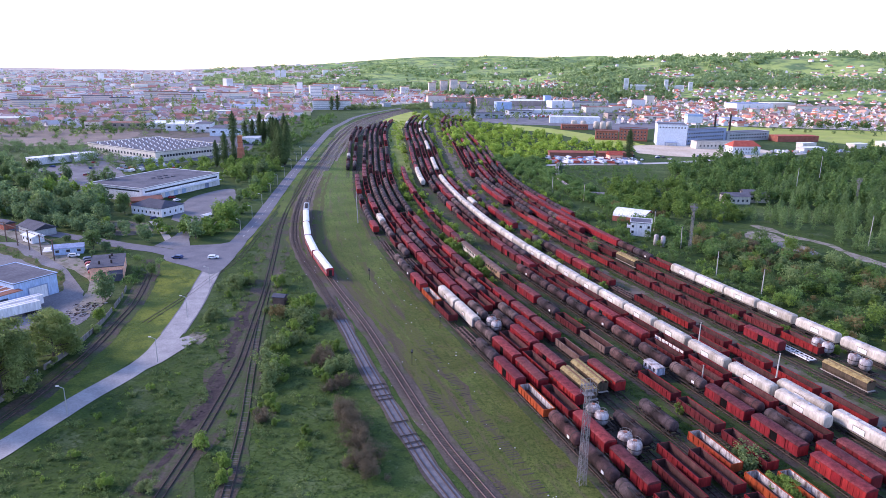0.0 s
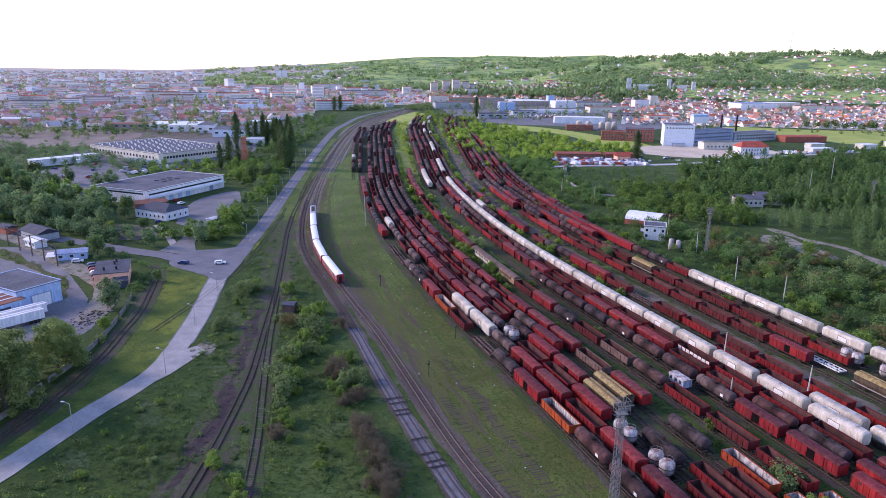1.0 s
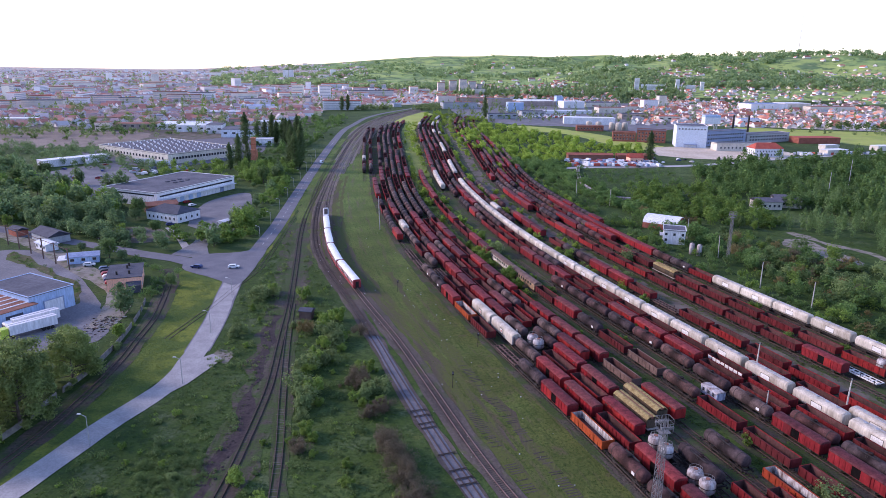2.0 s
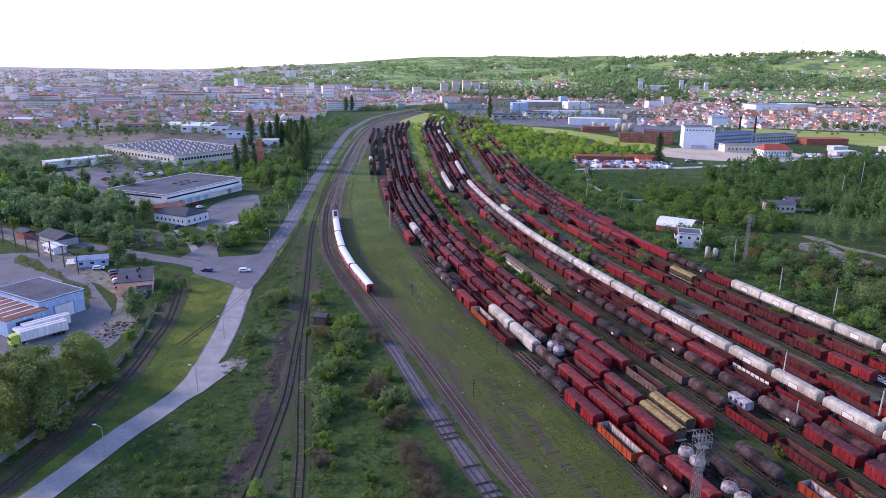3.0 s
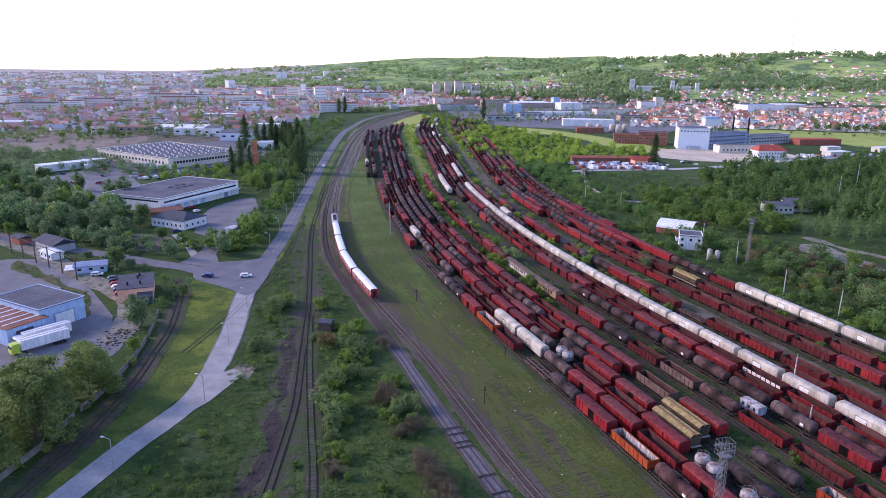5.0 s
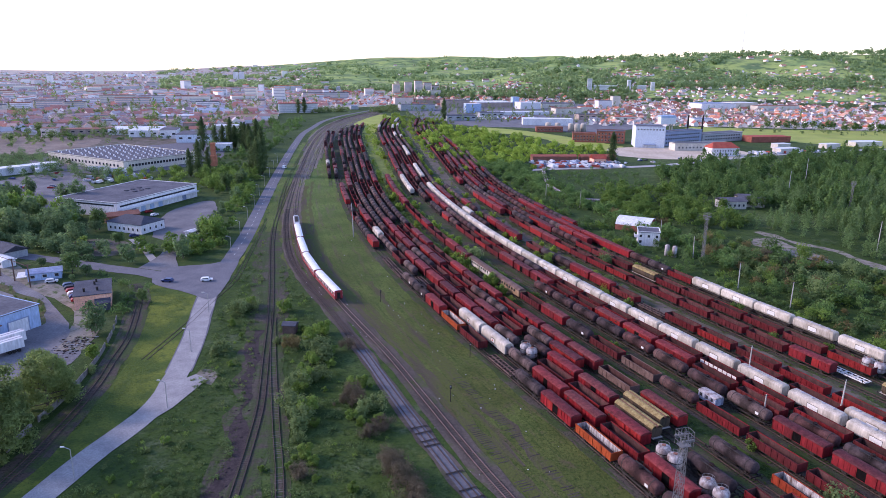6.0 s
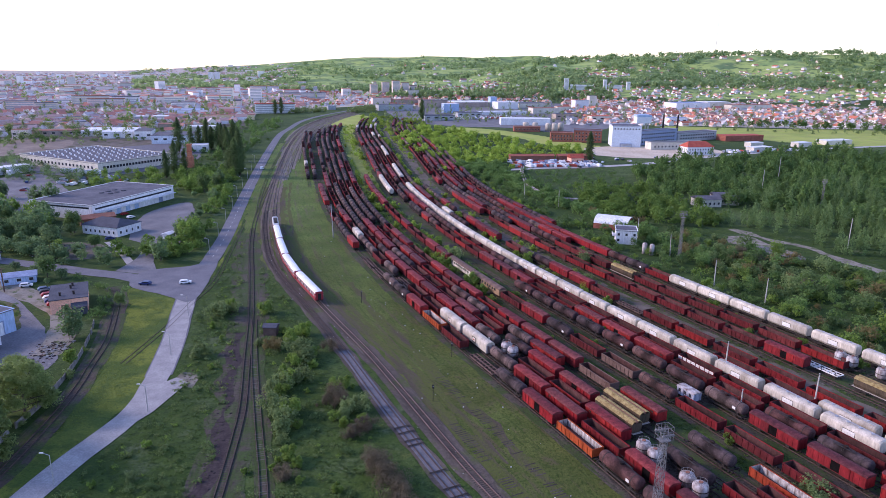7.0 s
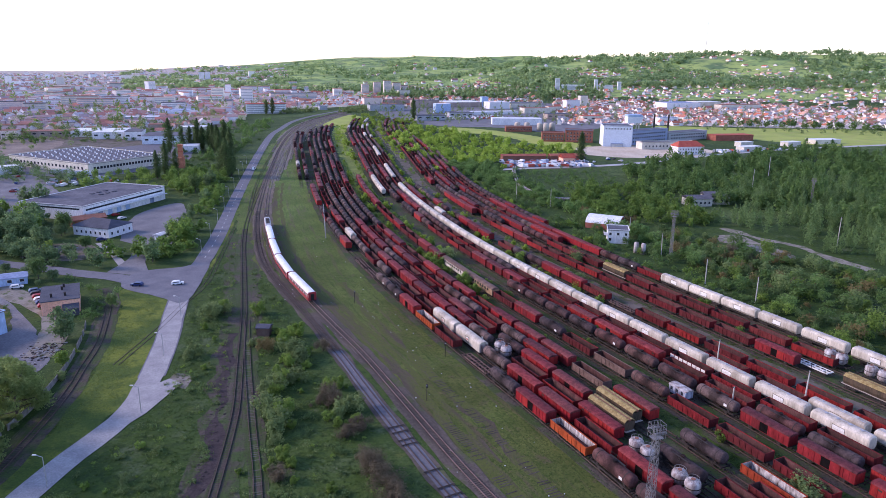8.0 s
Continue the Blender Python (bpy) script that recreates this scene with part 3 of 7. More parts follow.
loop_branch = Line([(-93, 190), (-90, 215), (-88.2, 240), (-86.5, 262), (-90, 300), (-96, 360)])

# ---- ground: one sheet out to the hills ----
def rise(x, y):
    """Height of the land: a flat valley floor, a near hill to the right, a middle ridge and a far one behind it."""
    far = np.hypot(x, y)
    side = np.degrees(np.arctan2(x, np.maximum(y, 1)))
    wave = np.array([noise.noise((a * 0.0022, b * 0.0022, 2.0)) + 0.6 * noise.noise((a * 0.006, b * 0.006, 7.0)) for a, b in zip(np.ravel(x), np.ravel(y))]).reshape(np.shape(x))
    near_top = np.interp(side, [-5, 2.5, 5.6, 7.8, 10, 12.1, 15.5, 18.4, 24, 30, 45], [0, 2, 30, 58, 82, 101, 107, 115, 119, 127, 130])
    middle_top = np.interp(side, [-16, -12, -8, -3.4, 1.1, 5.7, 10, 14, 30], [0, 16, 48, 68, 80, 73, 71, 70, 75])
    far_top = np.interp(side, [-23, -18.9, -14.6, -11.1, -7.9, -5.7, -2.9, 0.7, 2.5, 6.2, 9.7, 11.4, 12.7, 30], [0, 24, 46, 60, 82, 100, 118, 122, 132, 124, 132, 144, 127, 134])
    high = np.zeros(np.shape(x))
    for top, start, crest in ((near_top, 1650, 2900), (middle_top, 2300, 3700), (far_top, 3700, 4700)):
        u = np.clip((far - start) / (crest - start), 0, 1)
        back = 1 - 0.35 * np.clip((far - crest) / 900, 0, 1)
        slope = top * u**1.2 * back
        high = np.maximum(high, slope * (1 + 0.5 * wave * u * (1 - u) * 2) + np.minimum(top, 40) * 0.12 * wave * u)
    return high


def rise_at(x, y):
    return float(rise(np.array([x]), np.array([y]))[0]) if math.hypot(x, y) > 1500 else 0.0


gx = np.r_[-9000, -6500, -5200, np.arange(-4200, 4201, 105), 5200, 6500, 9000]
gy = np.r_[-700, -200, np.arange(0, 1400, 100), np.arange(1400, 5901, 90), 6600, 7600, 9000]
mx, my = np.meshgrid(gx, gy)
mz = np.where(np.hypot(mx, my) > 1500, rise(mx, my), 0.0)
w = len(gx)
geo = Geo().add(np.stack([mx.ravel(), my.ravel(), mz.ravel()], -1).tolist(), [(j * w + i, j * w + i + 1, (j + 1) * w + i + 1, (j + 1) * w + i) for j in range(len(gy) - 1) for i in range(w - 1)])
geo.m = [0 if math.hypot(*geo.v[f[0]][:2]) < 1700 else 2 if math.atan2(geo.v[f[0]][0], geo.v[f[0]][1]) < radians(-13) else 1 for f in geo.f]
setting("ground", geo, [turf, hazed_hill_turf, town_ground], "rough green turf and fields running out to wooded hills", "ground")

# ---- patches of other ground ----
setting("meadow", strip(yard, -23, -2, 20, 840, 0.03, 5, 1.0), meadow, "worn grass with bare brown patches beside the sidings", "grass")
setting("meadow_track", strip(yard, -14.6, -11.8, 52, 235, 0.045, 3, 1.2), worn_soil, "faint worn track bed in the grass", "ground")
setting("meadow_track", strip(main, 3.0, 7.0, 25, 260, 0.042, 3, 1.6), worn_soil, "bare brown strip beside the main line", "ground")
setting("rank_grass", patch([(-94.0, 150), (-89.5, 158), (-85.5, 172), (-87.3, 200), (-90.3, 225), (-94.2, 245), (-101, 256), (-114, 256), (-108.5, 236), (-103, 212), (-98.8, 190), (-96, 170)], 0.03, 2.6), rank_grass, "bright yellow-green rank grass inside the curve", "grass")
setting("road_verge", strip(road, -9.5, -3.0, 0, 118, 0.035, 3, 1.4), rank_grass, "yellow-green rank grass beside the concrete lane", "grass")
setting("road_verge", strip(road, 3.3, 5.2, 175, 330, 0.035, 3, 0.9), rank_grass, "yellow-green verge of the road", "grass")
setting("yard_soil", strip(yard, -3.2, 25.5, 20, 900, 0.05, 4, 0.8), soil, "dark cindery soil under the sidings", "ground")
setting("siding_soil", strip(yard, 29.2, 35.0, 20, 460, 0.05, 4, 0.7), soil, "dark cindery soil under a single siding", "ground")
setting("centre_soil", strip(yard, 38.5, 69.0, 20, 980, 0.05, 4, 0.9), soil, "dark cindery soil under the centre sidings", "ground")
setting("dirt_lane", strip(yard, 69.0, 75.8, 20, 980, 0.06, 4, 0.9), lane_soil, "bare grey-brown dirt lane between two groups of sidings", "lane")
setting("far_soil", strip(yard, 75.8, 106, 20, 980, 0.05, 4, 0.9), soil, "dark cindery soil under the outer sidings", "ground")
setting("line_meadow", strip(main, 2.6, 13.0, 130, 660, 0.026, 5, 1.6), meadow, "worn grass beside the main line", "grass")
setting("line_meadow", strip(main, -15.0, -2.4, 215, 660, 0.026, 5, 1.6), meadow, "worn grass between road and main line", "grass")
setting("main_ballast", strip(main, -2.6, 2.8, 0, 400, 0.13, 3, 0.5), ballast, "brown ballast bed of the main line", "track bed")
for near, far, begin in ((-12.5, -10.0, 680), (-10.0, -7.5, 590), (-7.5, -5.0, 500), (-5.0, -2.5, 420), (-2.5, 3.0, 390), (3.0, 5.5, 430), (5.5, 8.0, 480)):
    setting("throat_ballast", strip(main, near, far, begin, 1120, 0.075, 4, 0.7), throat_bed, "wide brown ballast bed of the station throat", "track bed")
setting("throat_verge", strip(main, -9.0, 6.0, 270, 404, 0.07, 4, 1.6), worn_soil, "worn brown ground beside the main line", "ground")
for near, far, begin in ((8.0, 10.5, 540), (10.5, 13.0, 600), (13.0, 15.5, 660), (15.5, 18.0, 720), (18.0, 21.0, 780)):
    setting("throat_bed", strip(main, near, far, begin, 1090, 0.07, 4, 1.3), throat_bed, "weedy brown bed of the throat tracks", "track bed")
setting("centre_grass", strip(yard, 25.5, 38.5, 250, 800, 0.045, 5, 1.0), sun_tinted_meadow, "bright weedy grass between two groups of sidings", "grass")
setting("trackside_path", strip(main, 7.2, 8.8, 60, 420, 0.07, 3, 0.8), worn_soil, "narrow trodden trackside path", "path")
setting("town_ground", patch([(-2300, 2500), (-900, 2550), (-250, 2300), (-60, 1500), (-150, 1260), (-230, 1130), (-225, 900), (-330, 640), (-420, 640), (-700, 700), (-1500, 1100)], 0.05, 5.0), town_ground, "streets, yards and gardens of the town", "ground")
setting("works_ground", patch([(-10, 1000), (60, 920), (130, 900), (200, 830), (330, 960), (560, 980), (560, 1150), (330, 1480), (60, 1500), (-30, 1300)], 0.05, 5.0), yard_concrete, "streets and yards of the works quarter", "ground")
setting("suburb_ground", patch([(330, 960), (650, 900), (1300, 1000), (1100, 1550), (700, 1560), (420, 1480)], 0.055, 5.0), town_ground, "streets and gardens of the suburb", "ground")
# Dark tone imitates the shade of trees and walls round the factory.
setting("factory_yard", patch([(-330, 560), (-235, 505), (-190, 560), (-185, 610), (-225, 720), (-320, 720)], 0.065, 2.0), grey_stone, "yard round the factory, darkened to stand for shade", "yard")
setting("west_yards", patch([(-660, 800), (-580, 650), (-420, 600), (-330, 650), (-240, 735), (-235, 990), (-640, 1000)], 0.08, 5.0), lane_soil, "trodden yards and gardens at the edge of the town", "ground")
setting("waste_ground", patch([(-560, 640), (-400, 600), (-330, 640), (-350, 740), (-480, 760), (-600, 720)], 0.11, 4.0), waste_soil, "bare reddish waste ground", "ground")
dashes = Geo()
for s_ in np.arange(150, 620, 9.0):
    dashes.add([(*road.at(s_ + a, b), 0.115) for a, b in ((0, 0.1), (3.2, 0.1), (3.2, -0.1), (0, -0.1))], [(0, 1, 2, 3)])
dashes.f = [f[::-1] if flipped(dashes.v, f) else f for f in dashes.f]
tagged(part("road_marking", dashes, paint_white), "worn white dashes along the road", "road marking", kind="stuff")
setting("old_main_ballast", strip(old_main, -2.2, 2.2, 0, old_main.length - 5, 0.12, 4, 0.5), ballast, "weedy ballast bed of the old line", "track bed")
setting("spur_soil", strip(spur_c, -7.0, 4.6, 0, 250, 0.04, 4, 1.8), soil, "dark oily soil beside an old spur track", "ground")
setting("slag_patch", strip(spur_c, -4.6, -2.4, 25, 122, 0.062, 2.0, 1.7), slag, "dark clinker spread along the spur", "ground")
setting("spur_bed", strip(spur_d, -1.6, 2.4, 0, 128, 0.06, 4, 0.7), soil, "bare soil under a grown-over spur", "ground")
setting("loop_bed", strip(loop_track, -3.6, 3.2, 0, loop_track.length - 52, 0.062, 4, 0.7), soil, "cindery bed of a curved yard track", "ground")
setting("road", strip(road, -3.5, 3.5, 90, road.length, 0.10, 5, 0.15), asphalt, "grey asphalt road along the railway", "road")
setting("farm_road", strip(road, -3.1, 3.1, 0, 152, 0.12, 5, 0.35), old_concrete, "pale worn concrete lane", "road")
setting("side_road", strip(side_road, -3.6, 3.6, 0, side_road.length, 0.14, 4, 0.3), asphalt, "grey asphalt side road", "road")
setting("junction", patch([(-99.5, 246), (-88.5, 240), (-89.5, 270), (-93, 292), (-101, 282), (-116, 276), (-116, 258)], 0.16, 0.4), asphalt, "wide grey asphalt road junction", "road")
setting("lay_by", Geo().add([(x, y, 0.13) for x, y in ((-78.9, 157), (-76.2, 162.7), (-72.5, 177.4), (-74.2, 179.2), (-76.3, 180.6), (-78.2, 178.2), (-80.5, 177.0))], [tuple(range(7))]), old_concrete, "cracked pale concrete turn-off", "road")
setting("spoil_apron", patch([(-77, 180), (-75.3, 183.4), (-71.5, 182), (-70.3, 178), (-72, 175)], 0.06, 1.8), pale_dirt, "trampled grey spoil", "ground")
setting("depot_yard", patch([(-250, 250), (-190, 278), (-152, 248), (-118, 205), (-112, 188), (-124, 176), (-150, 168), (-215, 190)], 0.07, 1.0), yard_concrete, "stained concrete depot yard", "yard")
setting("depot_lane", strip(Line([(-230, 312), (-190, 286), (-163, 263), (-145, 247), (-128, 232), (-119, 212), (-116, 196)]), -4, 4, 0, 175, 0.09, 5, 0.7), pale_dirt, "pale dusty depot lane", "lane")
setting("yard_verge", patch([(-193, 276), (-178, 265), (-158, 247), (-144, 236.5), (-135.5, 222), (-134, 216), (-138, 222), (-146, 231), (-162, 247), (-178, 257), (-190, 266)], 0.10, 1.5), dry_verge, "weedy brown verge between yard and lane", "grass")
setting("footpath", strip(Line([(-148.3, 322), (-133.3, 299.6), (-123.7, 283)]), -1.6, 1.6, 0, 45, 0.085, 4, 0.2), old_concrete, "pale concrete path down to the side road", "path")
setting("gate_apron", patch([(-128, 276), (-112, 272), (-117.5, 289), (-121, 305), (-122, 318), (-131, 322), (-128, 305), (-126, 292)], 0.135, 0.5), yard_concrete, "worn concrete drive up to the forecourt", "road")
setting("pale_clearing", patch([(141.5, 324), (151, 323), (154, 305), (158, 286), (153, 282), (143, 297), (136.5, 311)], 0.064, 3.0), pale_dirt, "pale bare ground in the clearing", "ground")
setting("forecourt", patch([(-141, 326), (-117, 312), (-122, 362), (-138, 412), (-152, 385), (-148, 352)], 0.07, 0.8), yard_concrete, "pale concrete forecourt", "yard")
setting("upper_yard", patch([(-300, 470), (-275, 520), (-225, 455), (-205, 420), (-215, 385), (-270, 425)], 0.07, 1.5), yard_concrete, "wide grey concrete yard", "yard")
setting("scrap_ground", patch([(-170, 322), (-150, 318), (-140, 300), (-150, 293), (-172, 300)], 0.068, 1.5), lane_soil, "littered bare ground", "ground")
setting("sand_lot", patch([(165, 625), (200, 606), (262, 612), (300, 660), (262, 700), (175, 685)], 0.065, 1.0), sand, "bare sandy lot", "ground")
setting("east_field", patch([(330, 840), (390, 760), (470, 700), (640, 760), (620, 880), (470, 900), (350, 930)], 0.06, 4.0), sun_tinted_field, "yellow-green field tinted as if sunlit", "field")
setting("middle_field", patch([(50, 840), (110, 800), (150, 670), (190, 690), (150, 800), (100, 880), (50, 900)], 0.06, 4.0), sun_tinted_field, "yellow-green field tinted as if sunlit", "field")
setting("track_meadow", patch([(-100, 760), (-60, 640), (-30, 760), (-40, 1000), (-75, 1120), (-108, 1040), (-110, 900)], 0.04, 4.0), sun_tinted_field, "grass at the yard throat tinted as if sunlit", "field")
setting("east_lane", strip(Line([(60, 535), (99, 547), (180, 566), (270, 617), (383, 668), (560, 720)]), -4, 4, 0, 560, 0.08, 6, 0.6), pale_road, "pale road past the works", "road")
setting("scrapyard_ground", patch([(75, 540), (140, 548), (150, 590), (90, 600)], 0.06, 2.0), lane_soil, "trampled scrapyard ground", "ground")
setting("wood_path", strip(wood_path, -2.6, 2.4, 0, 80, 0.06, 4, 1.6), pale_dirt, "pale trodden path through scrub", "path")
setting("grey_ballast", strip(old_main, -1.45, 1.45, 0, 128, 0.152, 3, 0.12), grey_stone, "fresh blue-grey ballast under the old main track", "track bed")


# ---- tracks ----
def track(label, line, s0, s1, d=0.0, z=0.12, ties=0.0, tie_mat=None, sleeper_end=0.0, singles=0, rails=None, half=1.3, lost=0.0):
    """Two rails on sleepers. ties: their spacing, to sleeper_end; singles: so many of them as objects of their own, from s0 on."""
    t = tagged(new("railway_track"), label, "track", "railway tracks", "structure")
    for side in (-0.75, 0.75) if rails != "none" else ():
        geo, rows = Geo(), []
        for s in np.arange(s0, s1, 4.0):
            rows.append([(*line.at(s, d + side + e), h) for e, h in ((-0.07, z), (-0.07, z + 0.2), (0.07, z + 0.2), (0.07, z))])
        geo.loft(rows)
        part("rail", geo, rails or rail_rust, t)
    if ties:
        geo, shared, k = Geo(), None, 0
        for s in np.arange(s0, min(s1, sleeper_end), ties):
            if rng.random() < lost:
                continue
            a = line.turn(s) + rng.normal() * 1.2
            x, y = line.at(s, d + rng.normal() * 0.05)
            if k < singles:
                shared = shared or Geo().box(-0.13, 0.13, -half, half, 0, 0.14).mesh("sleeper", tie_mat)
                ob = part("sleeper", shared, None, t)
                ob.matrix_basis = pose(x, y, z - 0.15, 0, 0, a)
            else:
                m = pose(x, y, z - 0.15, 0, 0, a)
                geo.add([m @ Vector(p) for p in ((-0.13, -half, 0), (0.13, -half, 0), (0.13, half, 0), (-0.13, half, 0), (-0.13, -half, 0.14), (0.13, -half, 0.14), (0.13, half, 0.14), (-0.13, half, 0.14))],
                        [(4, 5, 6, 7), (0, 1, 5, 4), (1, 2, 6, 5), (2, 3, 7, 6), (3, 0, 4, 7)])
            k += 1
        if geo.v:
            tagged(part("sleepers", geo, tie_mat, t), kind="stuff")
    return t


track("shiny-railed main line track on brown ballast", main, 0, 1130, 0, 0.16, 0.65, sleeper_wood, 330, 70, rail_steel)
track("second main line track on brown ballast", main, 430, 1130, 4.6, 0.16, rails=rail_steel)
track("outer throat track on brown ballast", main, 330, 1100, -9.2, 0.16)
for d_, s_ in ((9.0, 520), (13.6, 600), (18.4, 680), (-4.6, 480)):
    track("throat track on weedy ballast", main, s_, 1090, d_, 0.16, rails=rail_steel)
track("rusty old main track among weeds", old_main, 0, old_main.length - 10, 0, 0.16, 0.65, sleeper_wood, 330, 50)
track("rusty spur track with weathered wooden sleepers", spur_c, 10, spur_c.length, 0, 0.075, 0.7, sleeper_wood, 260, 80)
track("grown-over spur track with pale sleepers", spur_d, 10, spur_d.length, 0, 0.085, 0.75, sleeper_pale, 110, 60, half=0.95, lost=0.5)
track("rusty curved yard track beside a wall", loop_track, 0, loop_track.length - 54, 0, 0.09, 0.75, sleeper_wood, 190, 40)
track("grown-over branch track in long grass", loop_branch, 0, loop_branch.length, 0, -0.06)
for d, a, b in ((-13.2, 55, 150), (-20.5, 60, 128)):
    track("lifted siding with bare sleepers sunk in grass", yard, a, b, d, 0.075, 0.8, sleeper_wood, 260, rails="none", lost=0.45)


# ---- wagons: x along, y across, rail head at 0 ----
def profile(points, x0, x1, geo, k=0):
    """A body of one cross-section from x0 to x1."""
    return geo.loft([[(x, y, z) for y, z in points] for x in (x0, x1)], k)


def running_gear(t, length, bogies=False):
    geo = Geo().box(-length / 2 + 0.1, length / 2 - 0.1, -1.15, -0.95, 0.82, 1.12).box(-length / 2 + 0.1, length / 2 - 0.1, 0.95, 1.15, 0.82, 1.12)
    geo.box(-length / 2 + 0.05, -length / 2 + 0.3, -1.35, 1.35, 0.85, 1.15).box(length / 2 - 0.3, length / 2 - 0.05, -1.35, 1.35, 0.85, 1.15)
    geo.box(-1.4, 1.2, -0.5, 0.5, 0.35, 0.85)
    for x in (-1, 1):
        for y in (-0.88, 0.88):
            geo.tube((x * (length / 2 - 0.05), y, 1.0), (x * (length / 2 + 0.55), y, 1.0), 0.1, n=6).tube((x * (length / 2 + 0.55), y, 1.0), (x * (length / 2 + 0.62), y, 1.0), 0.24, n=8)
    part("underframe", geo, frame_black, t)
    gear = Geo()
    for x in ((-0.9, 0.9) if bogies else (0.0,)):
        for y in (-0.75, 0.75):
            gear.tube((x, y - 0.07, 0.48), (x, y + 0.07, 0.48), 0.48, n=12)
        gear.tube((x, -0.75, 0.48), (x, 0.75, 0.48), 0.08, n=6)
    for y in (-1.0, 1.0):
        gear.box(-1.5 if bogies else -0.5, 1.5 if bogies else 0.5, y - 0.08, y + 0.08, 0.42, 0.75)
    mesh = gear.mesh("wheelset", frame_black)
    for x in (-1, 1):
        part("bogie" if bogies else "wheelset", mesh, None, t).matrix_basis = pose(x * length * (0.33 if bogies else 0.29), 0, 0)


def plain_gear(t, length):
    geo = Geo().box(-length / 2, length / 2, -1.2, 1.2, 0.75, 1.12)
    for x in (-0.32, 0.32):
        geo.box(x * length - 1.2, x * length + 1.2, -1.0, 1.0, 0.05, 0.75)
    part("underframe", geo, frame_black, t)


def ribbed(ring, half, at, geo, grow=0.07, wide=0.06, k=0):
    """One connected body of a cross-section that swells at its ribs. ring: y, z; grow: how far a rib stands out."""
    rings = []
    for x, e in sorted([(-half, 0), (half, 0)] + [(x + s * wide, 0) for x in at for s in (-1.01, 1.01)] + [(x + s * wide, 1) for x in at for s in (-1, 1)]):
        rings.append([(x, y + math.copysign(grow * e, y) * (abs(y) > 0.02), z + (grow * 0.4 * e if z > 2 else 0)) for y, z in ring])
    return geo.loft(rings, k)


def box_wagon(near, doors="shut"):
    t = thing("box_wagon", "weathered red-brown covered goods wagon on a siding", "goods wagon", "covered goods wagons")
    half = 6.4
    ribs = [x for x in np.linspace(-half + 0.1, half - 0.1, 11) if abs(x) > 1.1] if near else []
    part("body", ribbed([(-1.38, 1.12), (1.38, 1.12), (1.38, 3.48), (-1.38, 3.48)], half, ribs, Geo()), wagon_red, t)
    arc = [(1.46 * math.cos(a), 3.46 + 0.5 * math.sin(a)) for a in np.linspace(0, math.pi, 11)]
    roof = ribbed([(1.46, 3.40), *arc, (-1.46, 3.40)], half + 0.08, list(np.linspace(-half + 0.8, half - 0.8, 8)) if near else [], Geo(), 0.03, 0.05)
    part("roof", roof, wagon_roof, t, "dull dark red arched roof")
    if near:
        for x in (-1, 1):
            end = Geo().box(min(x * half, x * (half + 0.07)), max(x * half, x * (half + 0.07)), -1.30, 1.30, 1.2, 3.72)
            part("end_wall", end, wagon_red, t)
        for y in (-1, 1):
            shift = 2.1 if doors == "ajar" else 0.0
            part("sliding_door", Geo().box(-1.05 + shift, 1.05 + shift, min(y * 1.46, y * 1.52), max(y * 1.46, y * 1.52), 1.2, 3.36), wagon_red, t)
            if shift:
                # Thin sheet on the unbroken wall stands in for the shaded opening.
                part("doorway", Geo().box(-1.02, 1.02, min(y * 1.382, y * 1.41), max(y * 1.382, y * 1.41), 1.22, 3.3), doorway_painted_shade, t, "flat black sheet painted as an open doorway")
            else:
                part("vent", Geo().box(-4.9, -4.1, min(y * 1.382, y * 1.43), max(y * 1.382, y * 1.43), 2.75, 3.1), frame_black, t, "dark louvred vent")
        running_gear(t, 12.9)
    else:
        plain_gear(t, 12.9)
    return t


def open_wagon(near, paint=None, label="rusty dark red open goods wagon standing empty", high=2.95, washed=False, inner=None):
    t = thing("open_wagon", label, "goods wagon", "open goods wagons")
    half, paint = 6.4, paint or open_red
    if not near:
        ring = lambda q, z: [(x * (half - q), y * (1.42 - q), z) for x, y in ((-1, -1), (1, -1), (1, 1), (-1, 1))]
        tub = Geo().loft([ring(0, 1.12), ring(0, high), ring(-0.06, high), ring(-0.06, high + 0.12), ring(0.15, high + 0.12), ring(0.15, 1.24)])
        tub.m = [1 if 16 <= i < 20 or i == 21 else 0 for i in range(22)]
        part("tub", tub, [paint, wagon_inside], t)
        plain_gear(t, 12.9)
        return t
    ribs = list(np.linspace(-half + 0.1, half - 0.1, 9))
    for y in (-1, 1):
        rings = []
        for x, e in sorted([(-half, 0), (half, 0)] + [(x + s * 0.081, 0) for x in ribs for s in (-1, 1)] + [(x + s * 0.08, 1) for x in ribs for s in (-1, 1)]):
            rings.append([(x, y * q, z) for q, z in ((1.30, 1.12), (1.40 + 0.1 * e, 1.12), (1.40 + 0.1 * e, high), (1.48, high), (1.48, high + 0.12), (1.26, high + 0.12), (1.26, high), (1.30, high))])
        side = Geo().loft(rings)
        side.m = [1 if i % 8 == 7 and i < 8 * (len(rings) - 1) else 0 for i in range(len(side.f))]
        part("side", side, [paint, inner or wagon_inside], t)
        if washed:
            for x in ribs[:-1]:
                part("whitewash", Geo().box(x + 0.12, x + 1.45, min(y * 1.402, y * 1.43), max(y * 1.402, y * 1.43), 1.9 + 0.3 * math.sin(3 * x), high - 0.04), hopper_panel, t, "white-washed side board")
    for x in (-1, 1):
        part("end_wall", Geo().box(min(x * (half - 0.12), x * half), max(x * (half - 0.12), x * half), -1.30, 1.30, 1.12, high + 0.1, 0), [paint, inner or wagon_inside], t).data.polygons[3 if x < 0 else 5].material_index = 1
